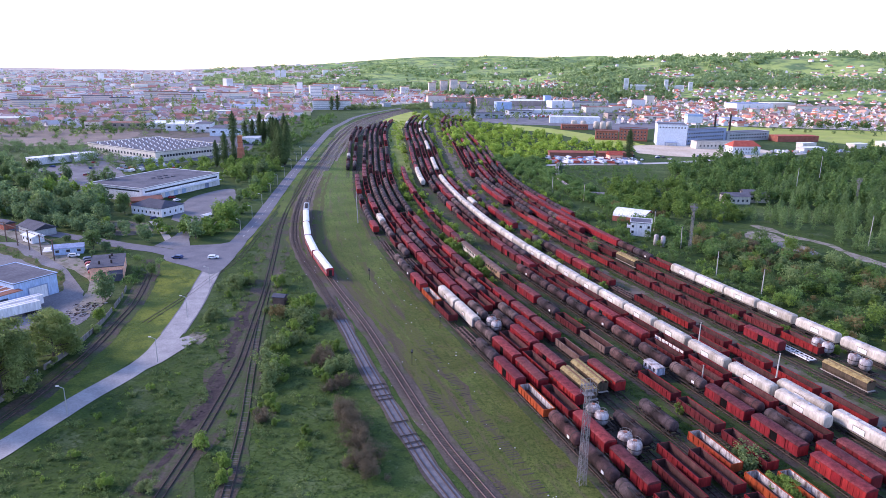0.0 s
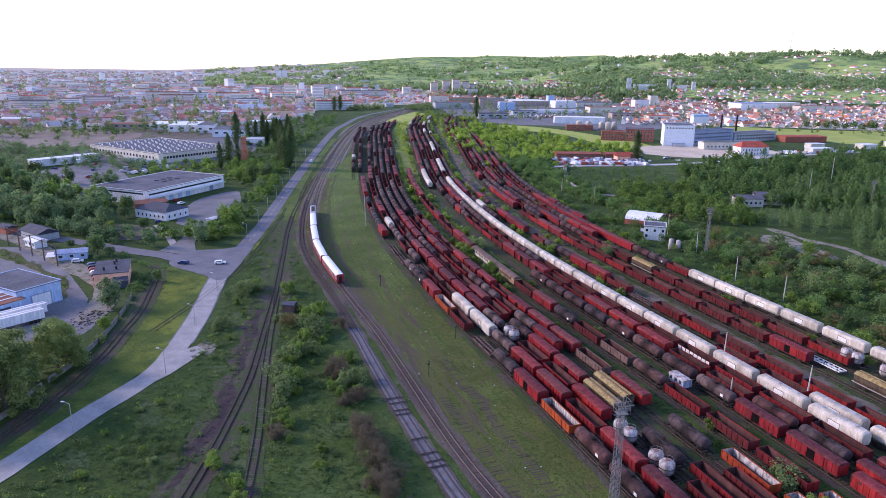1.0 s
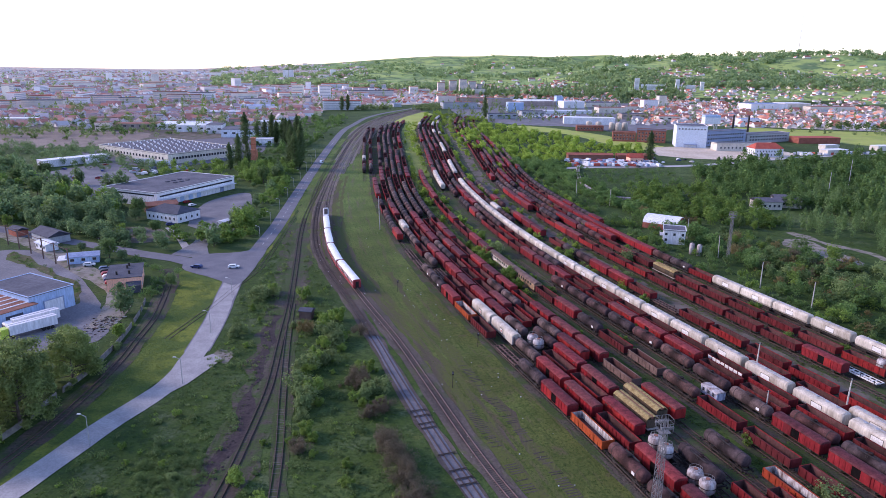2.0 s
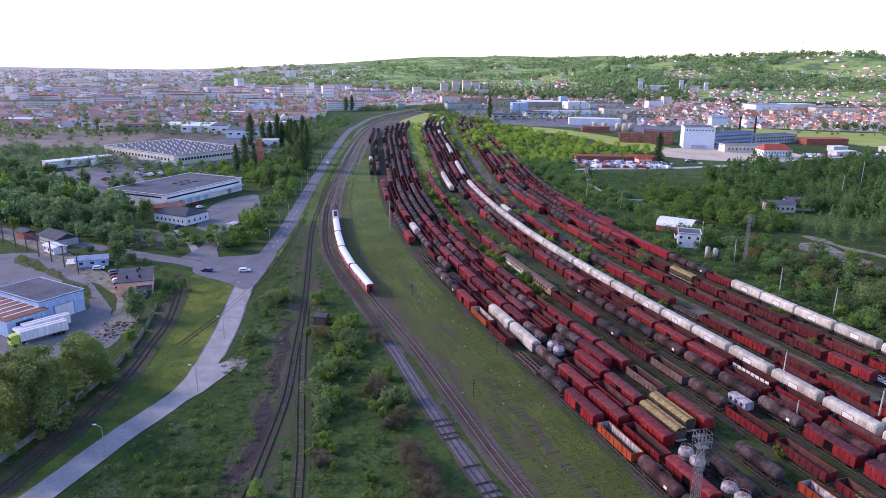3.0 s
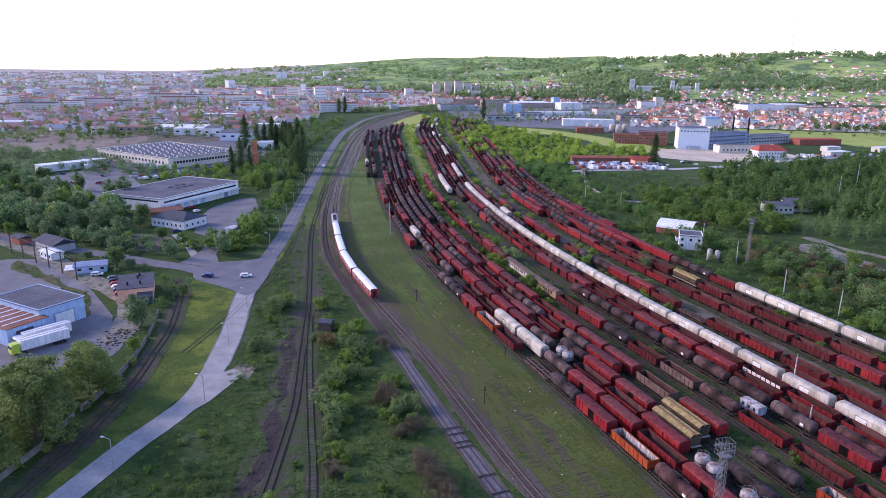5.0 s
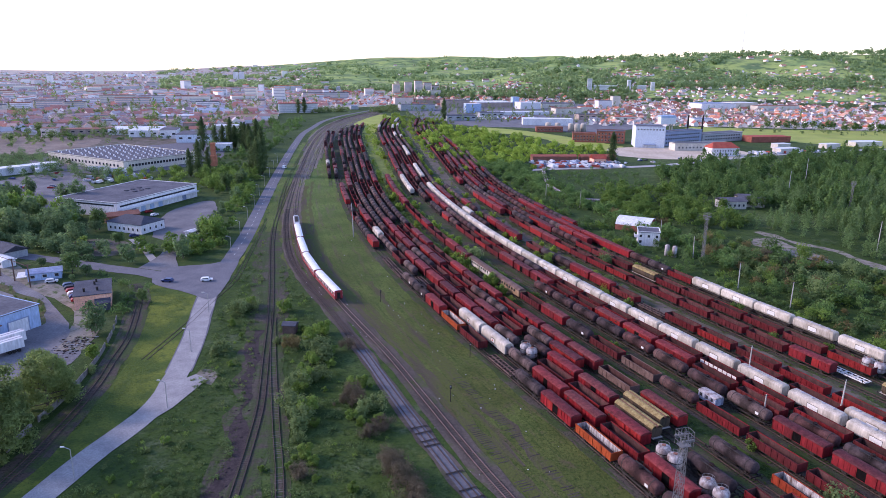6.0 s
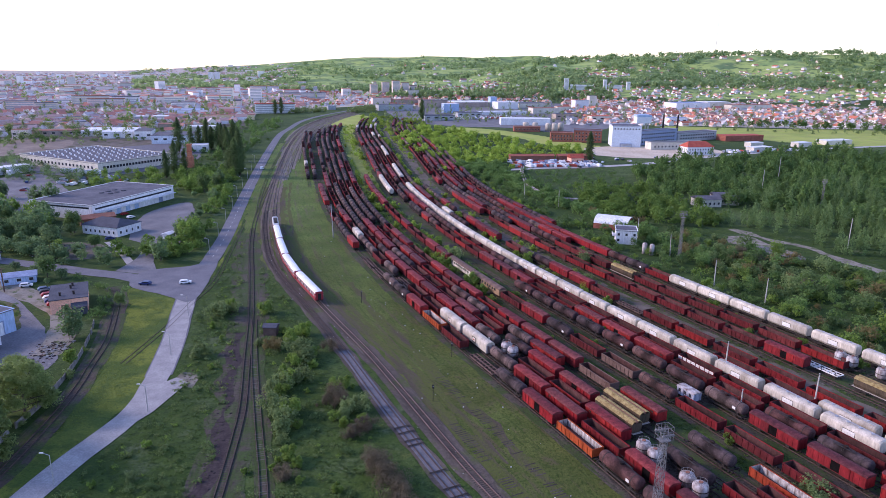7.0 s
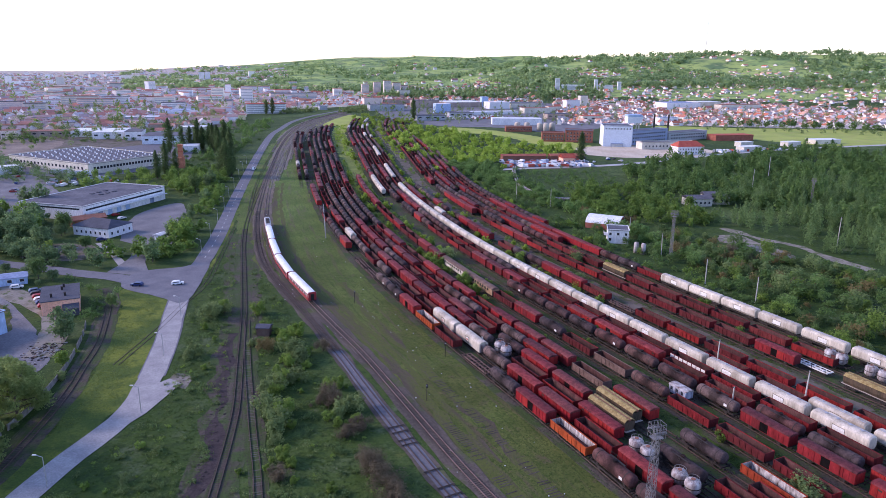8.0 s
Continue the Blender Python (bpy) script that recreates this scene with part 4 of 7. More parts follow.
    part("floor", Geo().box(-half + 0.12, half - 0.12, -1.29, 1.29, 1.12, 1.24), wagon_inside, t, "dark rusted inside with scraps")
    running_gear(t, 12.9) if near else plain_gear(t, 12.9)
    return t


def tank_wagon(near, paint=None, label="grimy dark tank wagon on a siding"):
    t = thing("tank_wagon", label, "tank wagon", "tank wagons")
    n, rings = (18 if near else 12), []
    for x, r in [(-5.9, 0.35), (-5.8, 0.85), (-5.6, 1.2), (-5.3, 1.36), (5.3, 1.36), (5.6, 1.2), (5.8, 0.85), (5.9, 0.35)]:
        rings.append([(x, r * math.cos(2 * math.pi * i / n), 2.5 + r * math.sin(2 * math.pi * i / n)) for i in range(n)])
    part("barrel", Geo().loft(rings), paint or tank_black, t, smooth=True)
    if not near:
        plain_gear(t, 12.2)
        return t
    for x in (-4.2, 4.2) if near else ():
        strap = Geo().loft([[(x + e, r * math.cos(2 * math.pi * i / 18), 2.5 + r * math.sin(2 * math.pi * i / 18)) for i in range(18)] for e, r in ((-0.09, 1.34), (-0.09, 1.39), (0.09, 1.39), (0.09, 1.34))])
        part("strap", strap, frame_black, t, "dark iron strap round the barrel")
    dome = Geo().tube((0, 0, 3.7), (0, 0, 4.1), 0.5, n=12).tube((0, 0, 4.1), (0, 0, 4.2), 0.42, n=12)
    part("dome", dome, tank_black, t)
    if near:
        walk_way = Geo().box(-2.4, 2.4, 0.45, 0.85, 3.88, 3.92)
        for x in (-2.3, 0.0, 2.3):
            walk_way.beam((x, 0.85, 3.9), (x, 0.85, 4.6), 0.04, 0.04)
        walk_way.beam((-2.3, 0.85, 4.6), (2.3, 0.85, 4.6), 0.04, 0.04)
        part("walkway", walk_way, frame_black, t)
        for y in (1,):
            ladder = Geo()
            for e in (-0.2, 0.2):
                ladder.beam((e, y * 1.5, 1.0), (e, y * 1.0, 3.9), 0.05, 0.05)
            for z in np.arange(1.2, 3.9, 0.35):
                u = (z - 1.0) / 2.9
                ladder.beam((-0.2, y * (1.5 - 0.5 * u), z), (0.2, y * (1.5 - 0.5 * u), z), 0.04, 0.04)
            part("ladder", ladder, frame_black, t)
        for x in (-4.2, 4.2):
            part("saddle", Geo().box(x - 0.3, x + 0.3, -1.0, 1.0, 1.1, 1.55), frame_black, t)
        plate = Geo().box(3.0, 3.9, -1.42, -1.36, 2.2, 2.8)
        part("data_plate", plate, hopper_panel, t, "small pale data plate")
        running_gear(t, 12.2)
    else:
        plain_gear(t, 12.2)
    return t


def hopper_wagon(near):
    t = thing("hopper_wagon", "dirty white covered hopper wagon with rounded roof", "hopper wagon", "white hopper wagons")
    half = 6.9
    arc = [(1.42 * math.cos(a), 3.5 + 0.72 * math.sin(a)) for a in np.linspace(0, math.pi, 13)]
    ring = [(-0.9, 1.25), (0.9, 1.25), (1.42, 1.9), *arc, (-1.42, 1.9)]
    rings = [[(x, y * k, 1.25 + (z - 1.25) * q) for y, z in ring] for x, k, q in ((-half, 0.9, 0.9), (-half + 0.35, 1, 1), (half - 0.35, 1, 1), (half, 0.9, 0.9))]
    if near:
        ribs = [(x + q * 0.05, 1 + e) for x in np.linspace(-half + 1.0, half - 1.0, 9) if abs(x) > 1.6 for q, e in ((-1.02, 0.0), (-1, 0.028), (1, 0.028), (1.02, 0.0))]
        rings[2:2] = [[(x, y * k, z) for y, z in ring] for x, k in ribs]
    part("body", Geo().loft(rings), hopper_white, t, smooth=False)
    if not near:
        plain_gear(t, 14.2)
        return t
    top = Geo()
    for x in (-4.2, -1.4, 1.4, 4.2):
        top.tube((x, 0, 4.18), (x, 0, 4.36), 0.35, n=10)
    top.box(-6.4, 6.4, 0.42, 0.75, 4.22, 4.26)
    part("hatch", top, galvanised, t, "grey roof hatches and walkway")
    if near:
        for y in (-1, 1):
            rim = Geo()
            for x0, x1, z0, z1 in ((-1.5, 1.5, 3.28, 3.36), (-1.5, 1.5, 1.9, 1.98), (-1.5, -1.42, 1.9, 3.36), (1.42, 1.5, 1.9, 3.36)):
                rim.box(x0, x1, min(y * 1.425, y * 1.47), max(y * 1.425, y * 1.47), z0, z1)
            panel = part("door_panel", Geo().box(-1.42, 1.42, min(y * 1.425, y * 1.45), max(y * 1.425, y * 1.45), 1.98, 3.28), hopper_panel, t, "cleaner white door panel")
            part("panel_rim", rim, frame_black, panel, "dark door rim")
        running_gear(t, 14.2, True)
    else:
        plain_gear(t, 14.2)
    return t


def van_wagon(near):
    t = thing("van_wagon", "white goods van with a framed dark emblem panel", "goods wagon", "white goods vans")
    half = 7.4
    arc = [(1.4 * math.cos(a), 3.3 + 0.85 * math.sin(a)) for a in np.linspace(0, math.pi, 11)]
    part("body", profile([(-1.4, 1.12), (1.4, 1.12), *arc], -half, half, Geo()), hopper_white, t)
    [part("end_cap", Geo().box(min(x * half, x * (half + 0.08)), max(x * half, x * (half + 0.08)), -1.3, 1.3, 1.12, 3.3), silo_grey, t) for x in (-1, 1)]
    for y in (-1, 1):
        board = part("emblem_board", Geo().box(-1.1, 1.1, min(y * 1.402, y * 1.43), max(y * 1.402, y * 1.43), 1.7, 3.2), frame_black, t, "dark square emblem board")
        part("emblem_field", Geo().box(-0.85, 0.85, min(y * 1.43, y * 1.45), max(y * 1.43, y * 1.45), 1.9, 3.0), hopper_panel, board)
        part("emblem_bar", Geo().box(-0.4, 0.4, min(y * 1.45, y * 1.47), max(y * 1.45, y * 1.47), 2.2, 2.7), tile_roof, board, "red block on the emblem board")
    running_gear(t, 15.0, True)
    return t


def silo_wagon(near):
    t = thing("silo_wagon", "stained pale two-silo powder wagon with rusty caps", "silo wagon", "silo wagons")
    n = 18
    turn = [(math.cos(2 * math.pi * i / n), math.sin(2 * math.pi * i / n)) for i in range(n)]
    for x in (-1.72, 1.72):
        r = 1.5
        silo = part("silo", Geo().loft([[(x + k * r * c, k * r * q, z) for c, q in turn] for k, z in ((0.3, 0.95), (0.75, 1.3), (1.0, 1.75), (1.02, 2.6), (1.0, 3.42), (0.9, 3.72), (0.6, 3.96), (0.3, 4.06))]), silo_grey, t, smooth=True)
        part("lid", Geo().tube((x, 0, 4.02), (x, 0, 4.2), 0.42, n=12), rust_roof, silo, "rusty lid")
        part("band", Geo().loft([[(x + r * k * c, r * k * q, z) for c, q in turn] for k, z in ((1.0, 2.58), (1.07, 2.58), (1.07, 2.72), (1.0, 2.72))]), frame_black, silo, "dark hoop round the belly")
        ring = Geo()
        for (c0, q0), (c1, q1) in zip(turn[::2], turn[2::2] + turn[:1]):
            ring.beam((x + 1.15 * c0, 1.15 * q0, 4.45), (x + 1.15 * c1, 1.15 * q1, 4.45), 0.05, 0.05).beam((x + 1.15 * c0, 1.15 * q0, 3.7), (x + 1.15 * c0, 1.15 * q0, 4.45), 0.05, 0.05)
        part("guard_rail", ring, dull_steel, silo)
    part("walkway", Geo().box(-0.9, 0.9, -0.3, 0.3, 3.8, 3.86), dull_steel, t)
    running_gear(t, 9.0)
    return t


def flat_wagon(near, deck=None, label="bare rusty flat wagon frame on a siding"):
    t = thing("flat_wagon", label, "flat wagon", "flat wagons")
    geo = Geo().box(-6.6, 6.6, -1.35, -1.1, 0.95, 1.25).box(-6.6, 6.6, 1.1, 1.35, 0.95, 1.25).box(-6.6, 6.6, -0.2, 0.2, 0.95, 1.2)
    for x in np.linspace(-6.5, 6.5, 9):
        geo.box(x - 0.12, x + 0.12, -1.3, 1.3, 1.0, 1.22)
    part("deck_frame", geo, deck or grey_brown, t)
    shared = Geo().box(-0.06, 0.06, -0.05, 0.05, 1.0, 1.9).mesh("stake", frame_black)
    for x in (-6, -2, 2, 6):
        for y in (-1.4, 1.4):
            part("stake", shared, None, t).matrix_basis = pose(x, y, 0)
    running_gear(t, 13.2, True)
    return t


def ochre_wagon(near):
    t = thing("covered_hopper", "brown covered hopper with faded ochre roof lids", "hopper wagon", "ochre hopper wagons")
    half = 7.0
    ring = [(-1.0, 1.2), (1.0, 1.2), (1.42, 2.1), (1.42, 3.35), (-1.42, 3.35), (-1.42, 2.1)]
    part("body", ribbed(ring, half - 0.5, list(np.linspace(-half + 0.8, half - 0.8, 11)), Geo(), 0.05, 0.05), hopper_brown, t)
    part("end_platform", Geo().box(-half, half, -1.3, 1.3, 1.12, 1.25), pale_timber, t, "pale worn end platform")
    for y in (-1, 1):
        lid = [(y * 0.22, 3.92), (y * 0.30, 4.04), (y * 0.75, 4.0), (y * 1.2, 3.72), (y * 1.5, 3.38), (y * 1.46, 3.30), (y * 1.15, 3.6), (y * 0.7, 3.86)]
        rings = [[(x, a, b + e) for a, b in lid] for x, e in sorted([(-half + 0.45, 0.0), (half - 0.45, 0.0)] + [(c + q * 0.09, 0.0) for c in np.linspace(-half + 1, half - 1, 12) for q in (-1.05, 1.05)] + [(c + q * 0.09, 0.05) for c in np.linspace(-half + 1, half - 1, 12) for q in (-1, 1)])]
        part("roof_lid", Geo().loft(rings), ochre, t, "faded ochre roof lid")
    part("roof_gap", Geo().box(-half + 0.5, half - 0.5, -0.28, 0.28, 3.5, 3.86), rust_roof, t, "rusty gap along the roof ridge")
    running_gear(t, 14.2, True)
    return t


def old_carriage(near, paint=None, label="derelict brown passenger coach with broken windows", length=22.0):
    t = thing("derelict_coach", label, "coach", "derelict coaches")
    half = length / 2
    arc = [(1.4 * math.cos(a), 3.2 + 0.75 * math.sin(a)) for a in np.linspace(0, math.pi, 9)]
    part("body", Geo().box(-half, half, -1.4, 1.4, 1.05, 3.2), paint or old_coach, t)
    part("roof", profile([(1.45, 3.15), *[(y * 1.03, z) for y, z in arc], (-1.45, 3.15)], -half - 0.05, half + 0.05, Geo()), grey_brown, t)
    mesh = Geo().box(-0.55, 0.55, -0.02, 0.02, 0, 0.9).mesh("window", dark_glass)
    for y in (-1, 1):
        for x in np.arange(-half + 1.6, half - 1.4, 1.9):
            part("window", mesh, None, t).matrix_basis = pose(x, y * 1.41, 2.1)
    running_gear(t, length - 0.5, True)
    return t


def small_van(near):
    t = thing("brake_van", "small pale blue-grey brake van with dark windows", "goods wagon")
    part("body", Geo().box(-2.7, 2.7, -1.3, 1.3, 1.12, 3.0), van_blue, t)
    arc = [(1.36 * math.cos(a), 3.0 + 0.35 * math.sin(a)) for a in np.linspace(0, math.pi, 9)]
    part("roof", profile([(1.36, 2.95), *arc, (-1.36, 2.95)], -2.85, 2.85, Geo()), silo_grey, t)
    for x in (-1.8, 0, 1.6):
        for y in (-1, 1):
            part("window", Geo().box(x - 0.35, x + 0.35, min(y * 1.302, y * 1.33), max(y * 1.302, y * 1.33), 1.9, 2.7), dark_glass, t)
    running_gear(t, 6.4)
    return t


KINDS = {
    "B": (14.6, box_wagon), "b": (14.6, lambda near: box_wagon(near, "ajar")), "R": (14.6, open_wagon),
    "O": (14.6, lambda near: open_wagon(near, rust_orange, "bright rust-orange open wagon with white-stained inside", 2.85, inner=stained_white)),
    "G": (14.6, lambda near: open_wagon(near, grey_brown, "faded grey-brown open wagon with weeds round it")),
    "Q": (14.6, lambda near: open_wagon(near, None, "open goods wagon with white-washed sides", 2.95, True)),
    "T": (13.2, tank_wagon), "t": (13.2, lambda near: tank_wagon(near, tank_pale, "dusty brown-grey tank wagon on a siding")),
    "H": (15.1, hopper_wagon), "W": (16.4, van_wagon), "S": (12.4, silo_wagon), "F": (14.6, flat_wagon), "f": (14.6, lambda near: flat_wagon(near, hopper_panel, "flat wagon with a peeling white deck frame")), "Y": (15.2, ochre_wagon),
    "C": (23.0, old_carriage), "c": (23.0, lambda near: old_carriage(near, hopper_white, "derelict white passenger coach among bushes")), "P": (9.0, small_van), ".": (7.0, None), "-": (2.0, None),
}
made = {}
far_off = [[], [], [], []]  # wagons near the throat, too far to pick apart: kind and pose


def stand(kind, s, d):
    """A wagon of that kind on the siding d metres across the yard, its middle s metres along."""
    near = s < 225
    if kind == "B" and near and rng.random() < 0.4:
        kind = "b"
    x, y = yard.at(s, d)
    m = pose(x, y, 0.32 + 0.01 * rng.normal(), 0, 0, yard.heading(s, d) + (180 if rng.random() < 0.5 else 0) + rng.normal() * 0.15)
    if s > 640 and (kind, near) in made:
        far_off[int(rng.integers(4))].append((kind, m))
    elif (kind, near) in made:
        copy_thing(made[kind, near], m)
    else:
        made[kind, near] = KINDS[kind][1](near)
        made[kind, near].matrix_basis = m


def siding(d, start, known, end, mix, gaps=0.12):
    """Wagons along one siding: the known ones first, in order, then a mix of kinds to the end."""
    s = start
    for kind in known:
        length, make = KINDS[kind]
        if make:
            stand(kind, s + length / 2, d)
        s += length
    while s < end:
        if rng.random() < gaps:
            s += rng.uniform(3, 18)
        kind = mix[rng.integers(len(mix))]
        for _ in range(rng.integers(1, 5)):
            length = KINDS[kind][0]
            if s + length > end:
                return
            stand(kind, s + length / 2, d)
            s += length


# ---- the sidings, from the grass side outward ----
SIDINGS = [
    (-6.6, 470, "TTRTHT", 800, "TTTR"), (-1.9, 470, "TtBRTT", 790, "TTRB"),
    (0.0, 60, "TTTOBTF--ROBTTFF.-.BTTTRTF", 448, "TTRB"),
    (5.0, 39, "BRBBRBBTWWRRF-T-RTTHRBBT", 830, "TTTRRTB"),
    (9.4, 77.4, "SSBRRSTBBBBBBTRRT", 830, "TRTBTT"),
    (13.5, 82.2, "T----YBBT--RBRRRTT", 880, "TRTTTB"),
    (17.9, 106, "Y..--BTRTTRRBBT", 880, "TRTRBT"),
    (22.2, 85.2, "T.B-GBBBRBBBRRBBRTT", 900, "TRTBT"),
    (31.9, 53.5, "ORRRTGRTBRCc-BBRRB", 470, "BBRT"),
    (41.5, 41, "BBBBTTTTTTTT..", 215, "T"), (41.5, 400, "HHHHBT", 980, "HTTB"),
    (46.2, 58.5, "BTTRRBBBRRBBBRR", 1000, "BRTRT"),
    (50.8, 58, "BRRRQRRRRRRTTR", 960, "RRTTB"),
    (55.4, 77, "HHHHHHHHHHHHHHHHHHHHHHH", 1000, "HTTR"),
    (60.0, 66, "HHR-R", 130, "R"), (60.0, 300, "TTHTR", 930, "RTTHB"),
    (65.8, 60, "RRRRRRRFRBBTTR", 420, "RTTB"),
    (78.6, 112, "BRRRRRRRRRBBRR", 1020, "RRBTRTB"),
    (83.2, 300, "TTRBB", 980, "TRBT"),
    (87.6, 107, "RRRRRRY-RRRTTBBTT", 1000, "TTRBB"),
    (93.0, 255, "BBTTRR", 900, "BTTR"),
    (98.2, 66, "HHHHHHHHRTTB", 960, "BBTTRR"),
    (103.0, 290, "BTTB", 600, "TTB"),
]
for d, start, known, end, mix in SIDINGS:
    siding(d, start, known, end, mix)
    track("rusty siding under parked goods wagons", yard, 30 if start < 120 else start - 30, min(end + 30, 1060), d, 0.14, 0.75, sleeper_wood, 190)
stand("P", 113, 36.8), stand("S", 110, 90), stand("S", 99, 90), stand("Y", 94.6, 80.5), stand("f", 112, 81.8), stand("O", 77, 24.8), stand("O", 62.2, 25.6), stand("R", 71.3, 20.4), stand("R", 74.8, 15.6), stand("R", 69.9, 11.0), stand("R", 55.2, 11.0), stand("R", 56.5, 20.6)

for batch in far_off:
    geo, mats = Geo(), []
    for kind, m in batch:
        for ob in made[kind, False].children:
            slots = list(ob.data.materials)
            mats += [x for x in slots if x not in mats]
            base = len(geo.v)
            geo.v += [tuple(m @ ob.matrix_basis @ v.co) for v in ob.data.vertices]
            geo.f += [tuple(base + i for i in p.vertices) for p in ob.data.polygons]
            geo.m += [mats.index(slots[p.material_index]) for p in ob.data.polygons]
    tagged(part("far_wagons", geo, mats), "crowded goods wagons at the far end of the yard", "goods wagons", kind="stuff")


# ---- the passenger train on the main line ----
def passenger_coach():
    t = thing("passenger_coach", "red and cream passenger coach with a bright white roof", "coach", "coaches of the passenger train")
    half = 12.6
    body = part("body", Geo().box(-half, half, -1.42, 1.42, 0.95, 1.95, 0).box(-half, half, -1.42, 1.42, 1.95, 2.95, 1).box(-half, half, -1.42, 1.42, 2.95, 3.3, 0), [coach_red, coach_cream], t)
    arc = [(1.42 * math.cos(a), 3.3 + 0.78 * math.sin(a)) for a in np.linspace(0, math.pi, 13)]
    part("roof", profile([(1.45, 3.28), *[(y * 1.02, z) for y, z in arc], (-1.45, 3.28)], -half - 0.02, half + 0.02, Geo()), coach_roof, t, "shiny white arched roof", smooth=False)
    for x in (-1, 1):
        part("end_wall", Geo().box(min(x * half, x * (half + 0.06)), max(x * half, x * (half + 0.06)), -1.38, 1.38, 0.95, 3.9), coach_red, t, "dark red end wall")
        part("gangway", Geo().box(min(x * (half + 0.06), x * (half + 0.35)), max(x * (half + 0.06), x * (half + 0.35)), -0.55, 0.55, 1.1, 3.2), rubber, t)
    mesh = Geo().box(-0.6, 0.6, -0.02, 0.02, 0, 0.85).mesh("window", dark_glass)
    for y in (-1, 1):
        for x in np.linspace(-half + 2.6, half - 2.6, 11):
            part("window", mesh, None, body).matrix_basis = pose(x, y * 1.43, 2.02)
        for x in (-half + 0.9, half - 0.9):
            part("door", Geo().box(x - 0.45, x + 0.45, min(y * 1.422, y * 1.45), max(y * 1.422, y * 1.45), 1.0, 3.1), coach_red, t)
    running_gear(t, 25.4, True)
    return t


def locomotive():
    t = thing("locomotive", "dark red and grey electric locomotive heading the train", "locomotive")
    body = Geo().loft([[(x, y * k, z) for y, z in ((-1.45, 0.95), (1.45, 0.95), (1.45, 3.2), (1.1, 3.75), (-1.1, 3.75), (-1.45, 3.2))] for x, k in ((-9.3, 0.9), (-8.7, 1), (8.7, 1), (9.3, 0.9))])
    part("body", body, grey_paint, t)
    part("roof_gear", Geo().box(-5.5, 5.5, -0.8, 0.8, 3.75, 4.0).beam((-4, 0, 4.0), (-2.5, 0, 4.7), 0.1, 0.1).beam((-2.5, 0, 4.7), (-4, 0, 5.3), 0.1, 0.1).box(-4.1, -3.9, -0.9, 0.9, 5.3, 5.38), frame_black, t, "folded pantograph and roof gear")
    for x in (-1, 1):
        part("windscreen", Geo().box(min(x * 9.2, x * 9.33), max(x * 9.2, x * 9.33), -1.1, 1.1, 2.3, 3.1), dark_glass, t)
    part("stripe", Geo().box(-8.6, 8.6, -1.48, -1.452, 1.3, 1.9).box(-8.6, 8.6, 1.452, 1.48, 1.3, 1.9), coach_red, t, "red waist stripe")
    running_gear(t, 18.4, True)
    return t


tail = float(main.s[np.argmin(np.abs(main.p[:, 1] - 236.0))])
coach = passenger_coach()
for k in range(4):
    s = tail + 13 + k * 26.4
    m = pose(*main.at(s), 0.36, 0, 0, main.turn(s))
    if k:
        copy_thing(coach, m)
    else:
        coach.matrix_basis = m
s = tail + 4 * 26.4 + 9.8
locomotive().matrix_basis = pose(*main.at(s), 0.36, 0, 0, main.turn(s))


# ---- buildings: plan from a corner, x along the front, y to the back ----
def window_row(parent, wall, x0, x1, count, z, width, height, y, turned=False, mats=None):
    """Windows along one wall, each a frame with its pane set in it."""
    pane = Geo().box(-width / 2 + 0.06, width / 2 - 0.06, -0.03, 0.0, 0.06, height - 0.06).mesh("pane", dark_glass)
    rim = Geo().box(-width / 2, width / 2, -0.06, 0.0, 0, 0.08).box(-width / 2, width / 2, -0.06, 0.0, height - 0.08, height)
    rim.box(-width / 2, -width / 2 + 0.08, -0.06, 0, 0, height).box(width / 2 - 0.08, width / 2, -0.06, 0, 0, height)
    rim = rim.mesh("window", mats or hopper_panel)
    for x in np.linspace(x0, x1, count):
        win = part("window", rim, None, parent)
        win.matrix_basis = pose(x, y, z) if not turned else pose(y, x, z, 0, 0, turned)
        part("pane", pane, None, win)


def hall(name, label, plan, high, wall, roof, category="building", windows=(), parapet=0.5, group=""):
    """A flat-roofed house. windows: rows of (side, count, sill, width, height)."""
    m, length, depth = plan
    t = thing(name, label, category, group, m)
    part("wall", Geo().box(0, length, 0, depth, 0, high), wall, t)
    part("roof", Geo().box(-0.3, length + 0.3, -0.3, depth + 0.3, high, high + 0.25), roof, t)
    if parapet:
        rim = Geo()
        for x0, x1, y0, y1 in ((-0.3, length + 0.3, -0.3, 0), (-0.3, length + 0.3, depth, depth + 0.3), (-0.3, 0, 0, depth), (length, length + 0.3, 0, depth)):
            rim.box(x0, x1, y0, y1, high + 0.25, high + 0.25 + parapet)
        part("parapet", rim, wall, t)
    for side, count, sill, width, height in windows:
        if side == "front":
            window_row(t, wall, length * 0.06 + width / 2, length * 0.94 - width / 2, count, sill, width, height, -0.005)
        elif side == "left":
            window_row(t, wall, depth * 0.06 + width / 2, depth * 0.94 - width / 2, count, sill, width, height, -0.005, -90)
        elif side == "right":
            window_row(t, wall, depth * 0.06 + width / 2, depth * 0.94 - width / 2, count, sill, width, height, length + 0.005, 90)
    return t, length, depth


